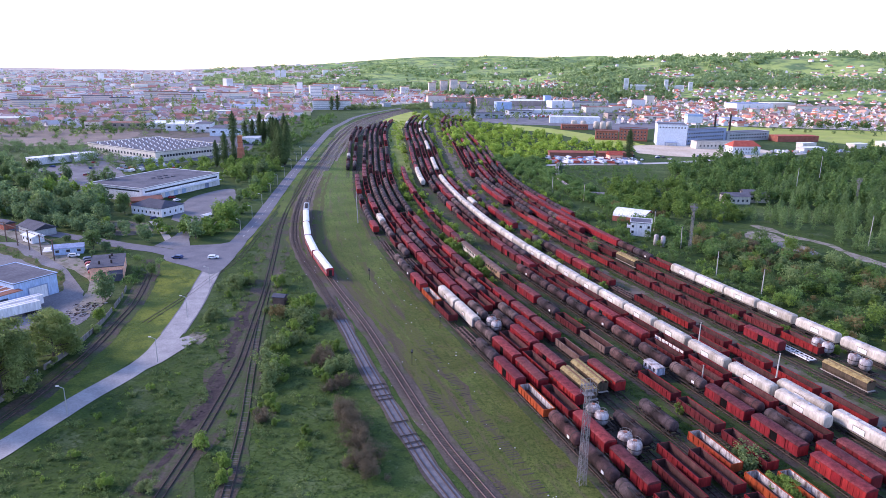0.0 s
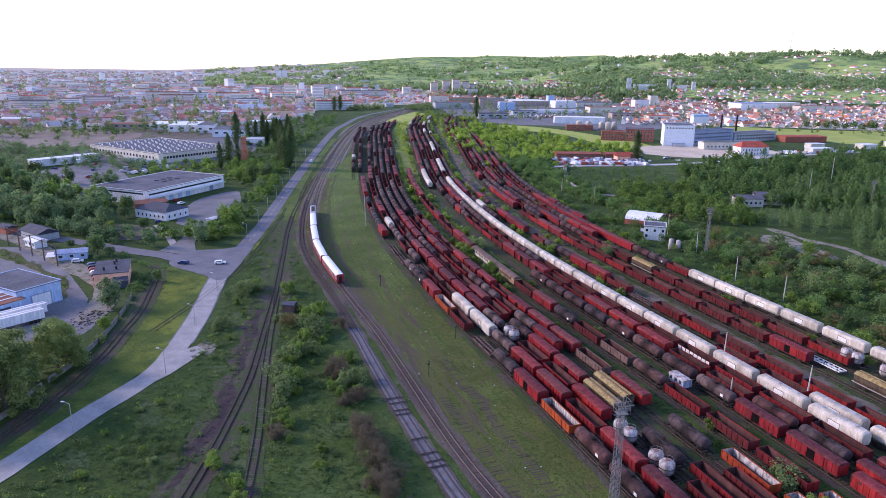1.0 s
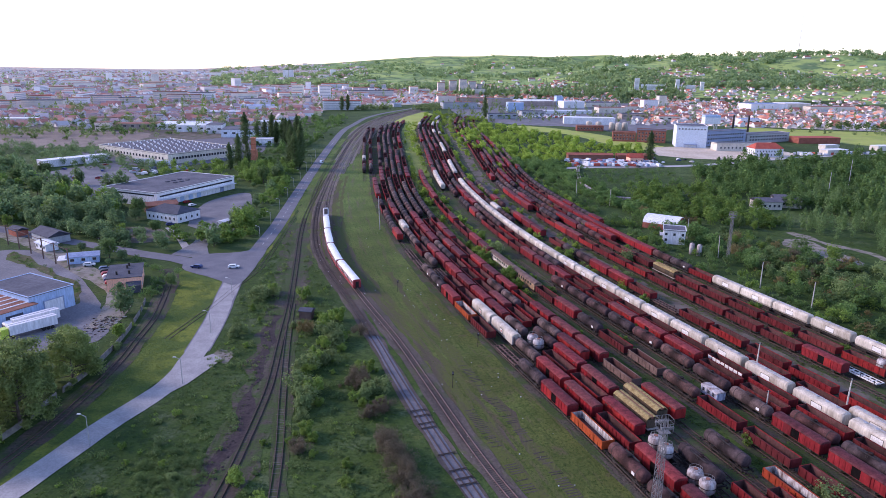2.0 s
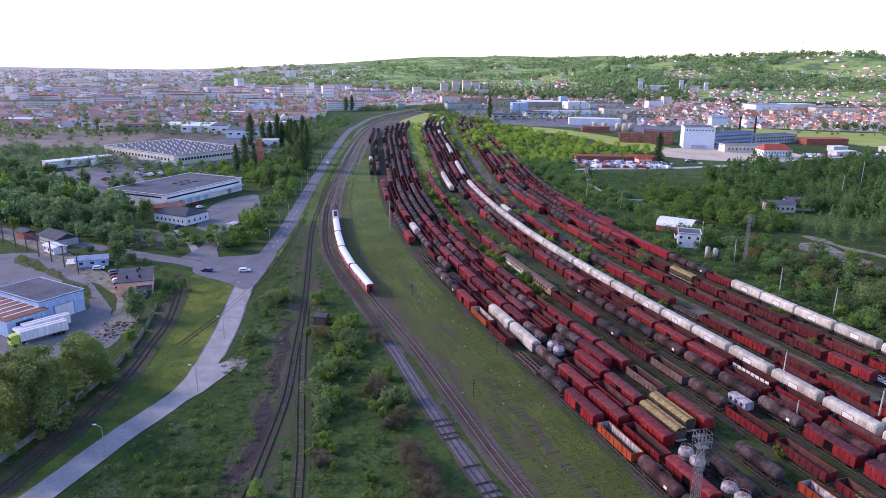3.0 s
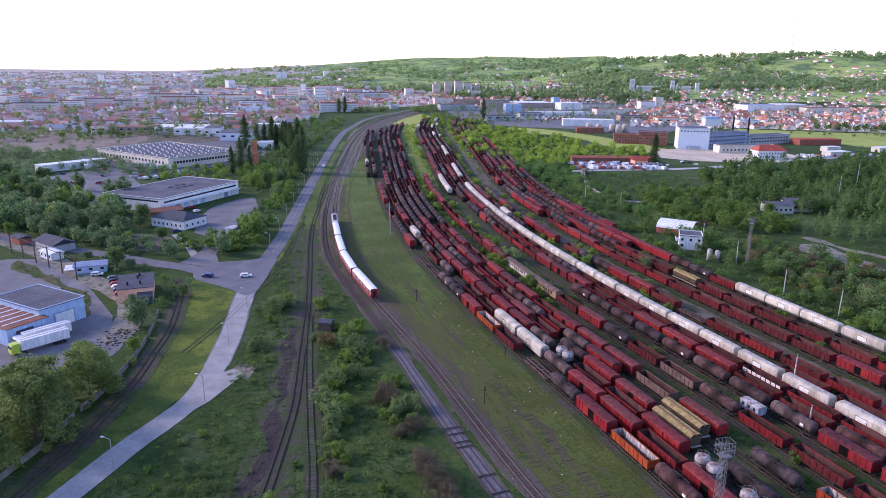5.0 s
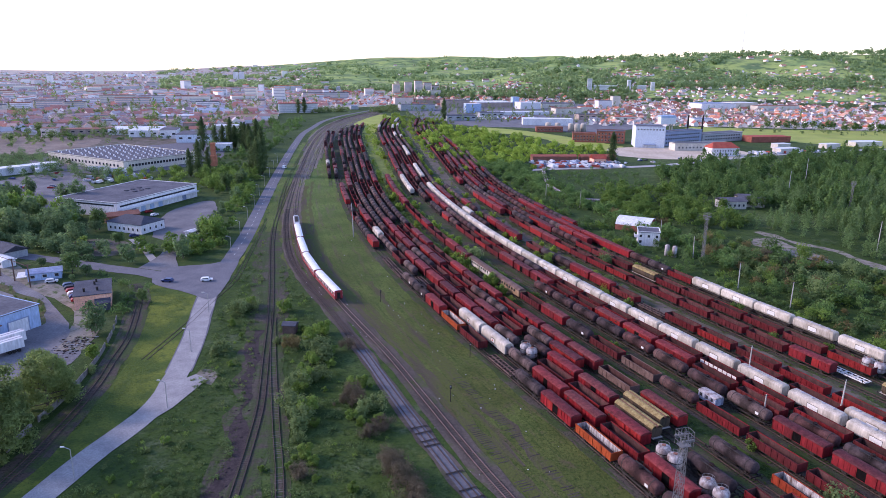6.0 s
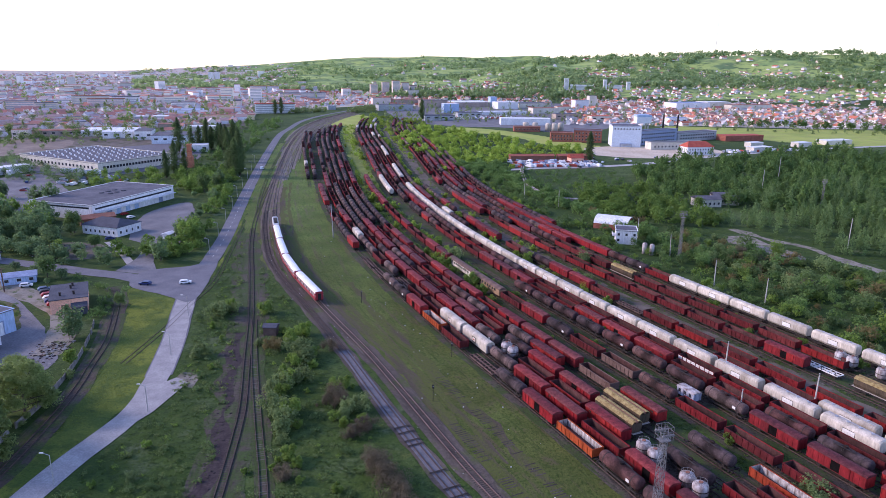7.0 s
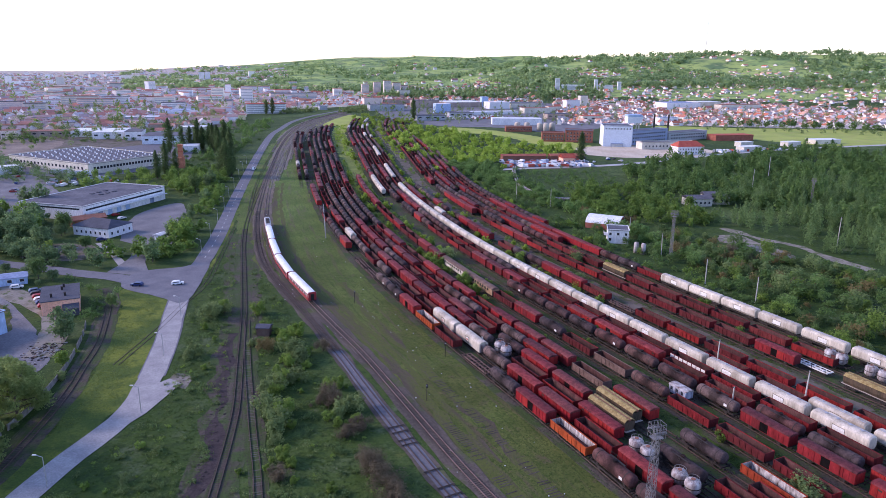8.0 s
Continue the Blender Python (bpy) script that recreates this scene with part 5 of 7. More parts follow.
def pitched(name, label, plan, high, ridge, wall, roof, hip=0.0, windows=(), group="", category="house", eave=0.5):
    m, length, depth = plan
    t = thing(name, label, category, group, m)
    walls = Geo().box(0, length, 0, depth, 0, high)
    if not hip:
        for x in (0.0, length):
            walls.add([(x, 0, high), (x, depth, high), (x, depth / 2, high + ridge * 0.97)], [(0, 1, 2)])
    part("wall", walls, wall, t)
    e, h = eave, hip
    v = [(-e, -e, high - 0.1), (length + e, -e, high - 0.1), (length + e, depth + e, high - 0.1), (-e, depth + e, high - 0.1), (h - (0 if h else e), depth / 2, high + ridge), (length - h + (0 if h else e), depth / 2, high + ridge)]
    top = Geo().add(v + [(x, y, z + 0.18) for x, y, z in v], [(6, 7, 11, 10), (8, 9, 10, 11), (7, 8, 11), (9, 6, 10), (0, 4, 5, 1), (2, 5, 4, 3), (1, 5, 2), (3, 4, 0), (0, 1, 7, 6), (1, 2, 8, 7), (2, 3, 9, 8), (3, 0, 6, 9)])
    part("roof", top, roof, t)
    for side, count, sill, width, height in windows:
        if side == "front":
            window_row(t, wall, length * 0.08 + width / 2, length * 0.92 - width / 2, count, sill, width, height, -0.005)
        elif side == "left":
            window_row(t, wall, depth * 0.1 + width / 2, depth * 0.9 - width / 2, count, sill, width, height, -0.005, -90)
        elif side == "right":
            window_row(t, wall, depth * 0.1 + width / 2, depth * 0.9 - width / 2, count, sill, width, height, length + 0.005, 90)
    return t


# Blue depot hall, its brown-roofed annex, the salmon house
depot, l, w_ = hall("depot_hall", "pale blue depot hall with a flat grey roof", corner_box((-140.2, 202.8), (-133.7, 215.5), (-159.2, 216.2)), 6.8, blue_wall, flat_roof, windows=(), parapet=0.15)
door = part("loading_door", Geo().box(4.5, 10.5, -0.12, 0.0, 0, 4.2), white_wall, depot, "white loading door")
part("door_rim", Geo().box(4.2, 10.8, -0.2, 0, 4.2, 4.5).box(4.2, 4.5, -0.2, 0, 0, 4.2).box(10.5, 10.8, -0.2, 0, 0, 4.2), steel_blue, door)
annex, l, w_ = hall("depot_annex", "low annex with rusty brown roof and skylight strips", corner_box((-143.2, 192.0), (-137.7, 202.5), (-166.7, 204.0)), 5.0, blue_wall, rust_roof, parapet=0.0)
for k in range(6):
    part("skylight", Geo().box(0.8, l - 0.8, 3 + k * 3.6, 3.5 + k * 3.6, 5.25, 5.4), pale_roof, annex, "pale skylight strip")
# Solid slab; the shade inside the gate is only its dark colour.
part("gate", Geo().box(2.5, 7.5, -0.1, 0, 0, 3.8), dark_roof, annex, "dark slab painted as an open gate")
salmon, l, w_ = hall("salmon_house", "small salmon-painted office with a dark flat roof", corner_box((-129.8, 228.6), (-119.7, 232.8), (-137.4, 243.8)), 4.6, salmon_wall, dark_roof, parapet=0.0, windows=(("right", 3, 1.2, 1.2, 1.4),))
for x, y in ((3, 4), (7, 4), (6, 11), (6.5, 14)):
    part("roof_vent", Geo().box(x - 0.3, x + 0.3, y - 0.3, y + 0.3, 4.85, 5.9).box(x - 0.4, x + 0.4, y - 0.4, y + 0.4, 5.9, 6.0), frame_black, salmon)
part("door", Geo().box(3.2, 5.0, -0.1, 0, 0, 2.8), rust_roof, salmon, "brown wooden door")
part("lean_to", Geo().box(6.2, 10.6, -3.4, -0.01, 0, 2.6).add([(6.0, -3.7, 2.6), (10.8, -3.7, 2.6), (10.8, -0.01, 3.2), (6.0, -0.01, 3.2)], [(0, 1, 2, 3)]), dark_roof, salmon, "low dark lean-to")
shed = pitched("kiosk", "low blue-grey kiosk with a shallow metal roof", (pose(-161, 259, 0, 0, 0, 25), 11, 7), 2.8, 0.8, blue_wall, steel_blue, windows=(("front", 3, 1.0, 1.5, 1.2),))
part("awning", Geo().box(-3.2, 0, -2.4, 5, 2.5, 2.6), white_wall, shed, "white awning")
pitched("garage", "grey shed with a worn gabled roof", (pose(-198, 296, 0, 0, 0, -35), 16, 9), 3.2, 2.0, grey_paint, dark_roof)
pitched("cabin", "small white cabin with dark openings", (pose(-187, 281, 0, 0, 0, -35), 9, 5), 2.8, 0.7, white_wall, pale_roof, windows=(("front", 3, 1.0, 1.2, 1.2),))
pitched("cabin", "small brick cabin beside the gantry posts", (pose(-213, 303, 0, 0, 0, -35), 8, 5), 2.8, 0.9, brick_red, dark_roof)

# Warehouse by the road
plan = corner_box((-173.0, 366.5), (-150.5, 425.5), (-207.0, 390.5))
ware, l, depth = hall("warehouse", "long white warehouse with a flat grey roof", plan, 7.4, white_wall, flat_roof, "warehouse", parapet=0.3)
part("window_band", Geo().box(2, l - 2, -0.08, 0, 5.0, 5.9), dark_glass, ware, "long dark strip of windows")
part("window_band", Geo().box(-0.08, 0, 2, depth - 2, 5.7, 6.5), dark_glass, ware, "dark strip of high windows")
part("window_band", Geo().box(l, l + 0.08, 2, depth - 2, 5.7, 6.5), dark_glass, ware, "dark strip of high windows")
part("canopy", Geo().box(1, l - 1, -2.6, -0.01, 3.6, 3.9), white_wall, ware, "white loading canopy")
for x in np.linspace(5, l - 5, 9):
    part("dock_door", Geo().box(x - 1.6, x + 1.6, -0.12, -0.01, 0, 3.2), rng.choice([steel_blue, white_wall, blue_wall]), ware)
for k in range(6):
    part("skylight", Geo().box(l * 0.45 + (k % 3) * 5, l * 0.45 + (k % 3) * 5 + 2.2, depth * 0.35 + (k // 3) * 6, depth * 0.35 + (k // 3) * 6 + 1.6, 7.64, 8.1), dark_roof, ware)
pitched("brown_lean_to", "rust-brown lean-to shed against the warehouse", (pose(-173, 352.5, 0, 0, 0, 35), 16, 8), 3.4, 1.3, rust_roof, rust_roof)
pitched("office_house", "small white office house with a dark hipped roof", corner_box((-166.5, 339.0), (-147.3, 330.5), (-160.5, 352.5)), 4.4, 2.6, white_wall, dark_roof, 5.0, (("front", 7, 1.2, 1.1, 1.4), ("right", 4, 1.2, 1.1, 1.4), ("left", 4, 1.2, 1.1, 1.4)))
pitched("gate_lodge", "tiny white gate lodge", (pose(-122.5, 325, 0, 0, 0, 70), 4.5, 3.5), 2.5, 0.5, white_wall, pale_roof, windows=(("front", 2, 1.0, 0.9, 1.0),))

# Big factory with a field of roof lights
plan = corner_box((-231.0, 517.5), (-195.0, 573.0), (-311.0, 569.0))
factory, l, depth = hall("factory", "wide pale factory with rows of white roof lights", plan, 7.4, cream_wall, flat_roof, "factory", (("front", 22, 3.2, 2.2, 2.0), ("left", 20, 3.2, 2.2, 2.0)), 0.5)
mesh = Geo().loft([[(x * k, y * k, z) for x, y in ((-0.42, -0.35), (0.42, -0.35), (0.42, 0.35), (-0.42, 0.35))] for k, z in ((1, 0), (0.9, 0.9), (0.4, 1.2))]).mesh("roof_light", pale_roof)
for i in range(10):
    for j in range(12):
        part("roof_light", mesh, None, factory).matrix_basis = pose(4 + i * (l - 8) / 9 + (j % 2) * 2.4, 4 + j * (depth - 8) / 11, 7.65)
hall("store_hall", "long low white store with parked lorries before it", corner_box((-311, 491), (-283, 531), (-319, 496)), 5.0, white_wall, pale_roof, parapet=0.0)
BLOCKS = []  # long blocks of flats: corner, turn, length, height
WEST = [
    ("white works hall with a pale roof", -352, 774, -325, 779, 6, 40, white_wall, pale_roof), ("white works hall with a blue-grey roof", -322, 754, -293, 759, 7, 50, white_wall, pale_roof),
    ("long shed with a dark red-brown roof", -402, 772, -352, 781, 6, 20, brown_wall, rust_roof), ("pink house-like store with a red roof", -411, 751, -396, 754, 9, 12, pink_wall, rust_roof),
    ("long low store with a white roof", -561, 814, -522, 821, 6, 18, cream_wall, pale_roof), ("pale lilac works range behind the factory", -257, 708, -215, 714, 8, 40, mill_white, flat_roof),
    ("white works block behind the factory", -285, 742, -269, 745, 9, 30, white_wall, flat_roof), ("low white building beside the chimney", -204, 643, -187, 646, 6, 16, white_wall, pale_roof),
    ("long low yellow-walled store building", -281, 995, -215, 1009, 7, 16, sand_wall, rust_roof), ("wide hall with a blue-grey metal roof", -353, 1070, -304, 1082, 8, 45, mill_white, steel_blue),
    ("low pale shed with a brown roof", -612, 955, -581, 962, 7, 16, cream_wall, rust_roof), ("long low wall-like store", -486, 972, -442, 982, 5, 10, sand_wall, flat_roof),
    ("low grey store with a pale roof", -368, 977, -327, 985, 6, 20, grey_paint, pale_roof),
    ("small blue-roofed station shed", -132, 1234, -119, 1238, 6, 12, grey_paint, steel_blue), ("low brown workshop row", -470, 850, -430, 858, 6, 14, brown_wall, rust_roof),
    ("low grey workshop row", -520, 890, -470, 900, 6, 14, grey_paint, flat_roof), ("pale shed with a dark roof", -430, 880, -395, 888, 6, 14, cream_wall, dark_roof),
    ("low brown-roofed shed in a yard", -300, 860, -262, 868, 6, 18, brown_wall, rust_roof), ("pale low shed in a yard", -255, 830, -225, 836, 6, 16, cream_wall, pale_roof),
]
for label, x0, y0, x1, y1, high, deep, wall, roof in WEST:
    hall("works_hall", label, (pose(x0, y0, 0, 0, 0, math.degrees(math.atan2(y1 - y0, x1 - x0))), math.hypot(x1 - x0, y1 - y0), deep), high, wall, roof, "works", parapet=0.0, group="western works",
         windows=(("front", max(2, int(math.hypot(x1 - x0, y1 - y0) / 8)), high * 0.45, 3.5, 1.8),) if y0 < 800 else ())
for x0, y0, x1, y1, high in ((-666, 1022, -610, 1036, 15), (-645, 1106, -614, 1114, 14), (-624, 1141, -582, 1151, 16), (-584, 1285, -527, 1301, 18), (-522, 1303, -479, 1315, 16), (-682, 995, -657, 1001, 15), (-582, 1151, -552, 1159, 13), (-476, 1355, -435, 1367, 15), (-274, 1605, -173, 1638, 12)):
    BLOCKS.append((x0, y0, math.degrees(math.atan2(y1 - y0, x1 - x0)), math.hypot(x1 - x0, y1 - y0), high))
chimney = thing("chimney", "square brick chimney with a stepped waist", "chimney", m=pose(-176, 552, 0))
part("shaft", Geo().loft([[(x * k, y * k, z) for x, y in ((-1, -1), (1, -1), (1, 1), (-1, 1))] for k, z in ((2.4, 0), (2.2, 8.0), (1.6, 8.6), (1.5, 16.5), (1.8, 16.9), (1.8, 17.8))]), brick_chimney, chimney)
part("band", Geo().box(-1.7, 1.7, -1.7, 1.7, 12.2, 12.8), tile_roof, chimney)

# East side works
tower, l, depth = hall("grain_mill", "tall white windowless mill block", corner_box((200.5, 692.8), (228.5, 687.5), (205, 722)), 20.5, mill_white, flat_roof, "mill", (("front", 9, 17.2, 1.4, 1.5),), 0.4)
part("loading_canopy", Geo().box(8, 20, -3, -0.02, 3.2, 3.6).box(8.4, 8.8, -2.9, -2.5, 0, 3.2).box(19.2, 19.6, -2.9, -2.5, 0, 3.2), steel_blue, tower)
hall("mill_wing", "long grey mill wing with window bands", corner_box((229, 700), (285, 735), (225, 712)), 14, steel_blue, flat_roof, "mill", (("front", 16, 2.5, 2.4, 1.8), ("front", 16, 6.2, 2.4, 1.8), ("front", 16, 10.0, 2.4, 1.8)))
hall("mill_wing", "grey works range with dark window bands", corner_box((288, 738), (345, 768), (283, 752)), 9, grey_paint, flat_roof, "mill", (("front", 14, 2.4, 2.6, 1.8), ("front", 14, 5.6, 2.6, 1.8)))
hall("brick_works", "dark red brick works building", corner_box((172, 733), (200, 726), (176, 752)), 12, brick_red, flat_roof, "works", (("front", 8, 2.0, 1.6, 1.8), ("front", 8, 5.4, 1.6, 1.8), ("front", 8, 8.8, 1.6, 1.8)))
hall("brick_works", "low red brick works building", corner_box((148, 738), (171, 734), (151, 752)), 9, brick_red, rust_roof, "works", (("front", 7, 2.0, 1.5, 1.8), ("front", 7, 5.4, 1.5, 1.8)))
hall("depot_range", "long pale store with a grey roof", corner_box((232, 668), (290, 676), (231, 680)), 6.5, cream_wall, flat_roof, "store", (("front", 14, 2.0, 1.6, 1.8),))
pitched("villa", "white two-storey villa with a bright red hipped roof", corner_box((250.5, 626), (277, 629.5), (249, 640)), 7.5, 4.5, white_wall, tile_roof, 4.5, (("front", 9, 1.2, 1.1, 1.5), ("front", 9, 4.3, 1.1, 1.5), ("left", 4, 1.2, 1.1, 1.5), ("left", 4, 4.3, 1.1, 1.5)))
hall("depot_range", "red-roofed low workshop range", corner_box((345, 745), (392, 752), (343, 762)), 6, brick_red, tile_roof, "store", parapet=0.0)
tank = thing("water_tower", "white and blue boxy water tower on legs", "water tower", m=pose(284, 838, 0))
for x in (-6, 6):
    for y in (-4, 4):
        part("leg", Geo().box(x - 0.6, x + 0.6, y - 0.6, y + 0.6, 0, 12), concrete_post, tank)
part("cistern", Geo().box(-9, 9, -6, 6, 12, 21), pale_roof, tank)
part("band", Geo().box(-9.1, 9.1, -6.1, 6.1, 19.5, 22), blue_wall, tank, "pale blue top band")
for x in (312, 330):
    stack = thing("smoke_stack", "slim dark steel smoke stack", "chimney", "smoke stacks", pose(x, 842, 0))
    part("shaft", Geo().tube((0, 0, 0), (0, 0, 22), 1.3, 1.0, 10), frame_black, stack)
for k, (x, y) in enumerate(((146, 868), (157, 863), (172, 856), (179, 852), (188, 858))):
    silo = thing("storage_silo", "round white storage silo with a domed top", "silo", "storage silos", pose(x, y, 0))
    part("drum", Geo().loft([[(r * math.cos(a), r * math.sin(a), z) for a in np.linspace(0, 2 * math.pi, 16, endpoint=False)] for r, z in ((3.7, 0), (3.7, 8.6), (2.9, 9.8), (0.7, 10.4))]), hopper_white, silo, smooth=True)
hall("store_hall", "long white hall with a pale metal roof", corner_box((126, 943), (193, 938), (128, 965)), 8.5, white_wall, pale_roof, parapet=0)
hall("brick_works", "low brick building beside the silos", corner_box((128, 848), (160, 846), (130, 860)), 6, brick_red, rust_roof, "works", (("front", 9, 2, 1.5, 1.8),), 0)
WORKS = [
    (15, 1699, 43, 1708, 17, 14, cream_wall, flat_roof), (-20, 1366, 52, 1385, 11, 40, brown_wall, rust_roof), (36, 1309, 83, 1321, 13, 30, brown_wall, flat_roof),
    (97, 1325, 168, 1343, 9, 60, brown_wall, pale_roof), (65, 1166, 91, 1172, 15, 14, blue_wall, pale_roof), (168, 1343, 180, 1346, 19, 12, blue_wall, steel_blue),
    (173, 1279, 212, 1288, 12, 30, white_wall, pale_roof), (220, 1323, 285, 1339, 8, 50, cream_wall, flat_roof), (102, 1124, 200, 1145, 5, 18, white_wall, pale_roof),
    (268, 1213, 292, 1218, 9, 14, cream_wall, tile_roof), (327, 1316, 355, 1323, 15, 16, white_wall, flat_roof), (377, 1397, 393, 1401, 20, 12, cream_wall, flat_roof),
    (518, 1300, 592, 1317, 12, 40, white_wall, steel_blue), (586, 1316, 639, 1328, 13, 36, cream_wall, pale_roof), (624, 1295, 715, 1316, 9, 22, cream_wall, rust_roof),
    (369, 963, 397, 968, 9, 14, white_wall, steel_blue), (26, 1007, 70, 1016, 7, 22, grey_paint, dark_roof), (-44, 1211, 15, 1225, 10, 26, grey_paint, flat_roof),
    (-58, 1355, -24, 1365, 15, 14, pink_wall, rust_roof), (505, 1199, 519, 1202, 8, 10, cream_wall, tile_roof), (80, 1075, 118, 1082, 7, 26, grey_paint, dark_roof),
    (215, 1165, 260, 1172, 9, 24, cream_wall, rust_roof), (225, 1040, 262, 1046, 8, 18, brown_wall, dark_roof), (268, 1000, 300, 1004, 8, 16, cream_wall, tile_roof),
]
for x0, y0, x1, y1, high, deep, wall, roof in WORKS:
    turn = math.atan2(y1 - y0, x1 - x0)
    hall("works_hall", "industrial building with a broad metal roof", (pose(x0, y0, 0, 0, 0, math.degrees(turn)), math.hypot(x1 - x0, y1 - y0), deep), high, wall, roof, "works", parapet=0.0, group="industrial halls",
         windows=(("front", max(3, int(math.hypot(x1 - x0, y1 - y0) / 9)), high * 0.5, 5.0, 1.8),) if y0 < 1100 else ())

for x, y, l, w_, a in ((326, 648, 24, 10, 20), (440, 712, 34, 14, 12), (396, 690, 18, 10, 18), (345, 690, 16, 9, 15)):
    hall("roadside_shed", "low shed with a pale metal roof beside the road", (pose(x, y, 0, 0, 0, a), l, w_), 4.5, cream_wall, pale_roof, "shed", parapet=0.0, group="roadside sheds")

# Scrapyard sheds
for x, y, l in ((80, 588, 38), (122, 590, 30)):
    pitched("scrapyard_shed", "long dark red open shed", (pose(x, y, 0, 0, 0, 3), l, 9), 4.0, 1.2, rust_roof, brick_red, category="shed", group="scrapyard sheds")
pitched("scrapyard_house", "pink-walled house with a red gabled roof", (pose(128, 572, 0, 0, 0, 8), 11, 9), 4.5, 3.0, salmon_wall, tile_roof, windows=(("front", 3, 1.4, 1.1, 1.4),))

# Signal hut, white block and round-roofed store by the wood
pitched("track_hut", "small dark timber lineside hut among bushes", (pose(-59, 208, 0, 0, 0, -8), 3.8, 3.2), 2.7, 0.5, grey_brown, dark_roof, eave=0.3)
block, l, depth = hall("white_block", "two-storey white concrete block with dark openings", corner_box((81.8, 311.5), (90.8, 309.0), (84, 321)), 6.2, white_wall, flat_roof, "building", (("front", 3, 3.9, 1.2, 1.3), ("front", 2, 1.2, 1.2, 1.4)), 0.3)
part("balcony", Geo().box(-1.6, 0, 0.5, 6, 3.6, 3.8).box(-1.6, -1.5, 0.5, 6, 3.8, 4.7), white_wall, block)
store = thing("arched_store", "store with a broad white arched metal roof", "store", m=pose(84, 349, 0, 0, 0, -30))
arc = [(7 * math.cos(a), 2.6 + 3.2 * math.sin(a)) for a in np.linspace(0, math.pi, 15)]
part("roof", profile([*arc, *[(y * 0.985, z - 0.15) for y, z in reversed(arc)]], 0, 17, Geo()), pale_roof, store)
for x in (0.3, 16.7):
    part("end_wall", Geo().add([(x, y * 0.98, z - 0.1) for y, z in arc] + [(x, -6.8, 0), (x, 6.8, 0)], [tuple(range(17))]), brick_red, store)
for y in (-7, 6.8):
    part("side_wall", Geo().box(0, 17, y, y + 0.2, 0, 2.7), brick_red, store)
for x, y in ((89.2, 294.5), (91.6, 292.2)):
    drum = thing("upright_tank", "upright grey cylindrical steel tank", "tank", "upright tanks", pose(x, y, 0))
    part("drum", Geo().loft([[(r * math.cos(a), r * math.sin(a), z) for a in np.linspace(0, 2 * math.pi, 14, endpoint=False)] for r, z in ((1.05, 0), (1.05, 4.4), (0.75, 4.8), (0.2, 5.0))]), silo_grey, drum, smooth=True)
pitched("ruined_house", "roofless-looking grey brick house in the wood", corner_box((157, 392), (171, 392.5), (158, 402)), 4.5, 1.5, cream_wall, flat_roof, windows=(("front", 5, 1.4, 1.3, 1.5),))
pitched("ruined_house", "grey-roofed abandoned house in the wood", corner_box((170, 399), (184, 397), (172, 409)), 5.0, 1.8, cream_wall, flat_roof, windows=(("front", 5, 1.6, 1.3, 1.5),))


# ---- masts, poles, lamps, walls ----
def lattice_mast(x, y, high, turn, foot=0.85):
    t = thing("lattice_mast", "tall galvanised lattice floodlight mast with a top platform", "mast", "lattice masts", pose(x, y, 0, 0, 0, turn))
    legs, braces = Geo(), Geo()
    wide = lambda z: foot - (foot - 0.42) * z / high
    zs = np.linspace(0, high - 2.6, 15)
    corners = ((-1, -1), (1, -1), (1, 1), (-1, 1))
    for cx, cy in corners:
        legs.beam((cx * wide(0), cy * wide(0), 0), (cx * wide(high), cy * wide(high), high), 0.085, 0.085)
    for a, b in zip(zs, zs[1:]):
        for k in range(4):
            (x0, y0), (x1, y1) = corners[k], corners[(k + 1) % 4]
            braces.beam((x0 * wide(a), y0 * wide(a), a), (x1 * wide(b), y1 * wide(b), b), 0.045, 0.045)
            braces.beam((x1 * wide(a), y1 * wide(a), a), (x0 * wide(b), y0 * wide(b), b), 0.045, 0.045)
            braces.beam((x0 * wide(b), y0 * wide(b), b), (x1 * wide(b), y1 * wide(b), b), 0.045, 0.045)
    part("leg", legs, dull_steel, t)
    part("brace", braces, dull_steel, t)
    part("platform", Geo().box(-1.0, 1.0, -0.75, 0.75, high - 2.6, high - 2.54), dull_steel, t)
    deck = Geo()
    for z in (high - 1.7, high - 0.8, high):
        for x0, y0, x1, y1 in ((-1.15, -0.9, 1.15, -0.9), (1.15, -0.9, 1.15, 0.9), (1.15, 0.9, -1.15, 0.9), (-1.15, 0.9, -1.15, -0.9)):
            deck.beam((x0, y0, z), (x1, y1, z), 0.05, 0.05)
    for px in (-1.15, -0.58, 0, 0.58, 1.15):
        for py in (-0.9, 0.9):
            deck.beam((px, py, high - 2.6), (px, py, high), 0.045, 0.045)
    part("railing", deck, dull_steel, t)
    for px in (-0.9, -0.3, 0.3, 0.9):
        for py in (-1.05, 1.05):
            part("floodlight", Geo().box(px - 0.2, px + 0.2, py - 0.15, py + 0.15, high - 1.5, high - 1.15), dull_steel, t)
    part("ladder", Geo().beam((0.2, -wide(0), 0), (0.2, -wide(high), high - 2.6), 0.05, 0.05).beam((-0.2, -wide(0), 0), (-0.2, -wide(high), high - 2.6), 0.05, 0.05), dull_steel, t)
    return t


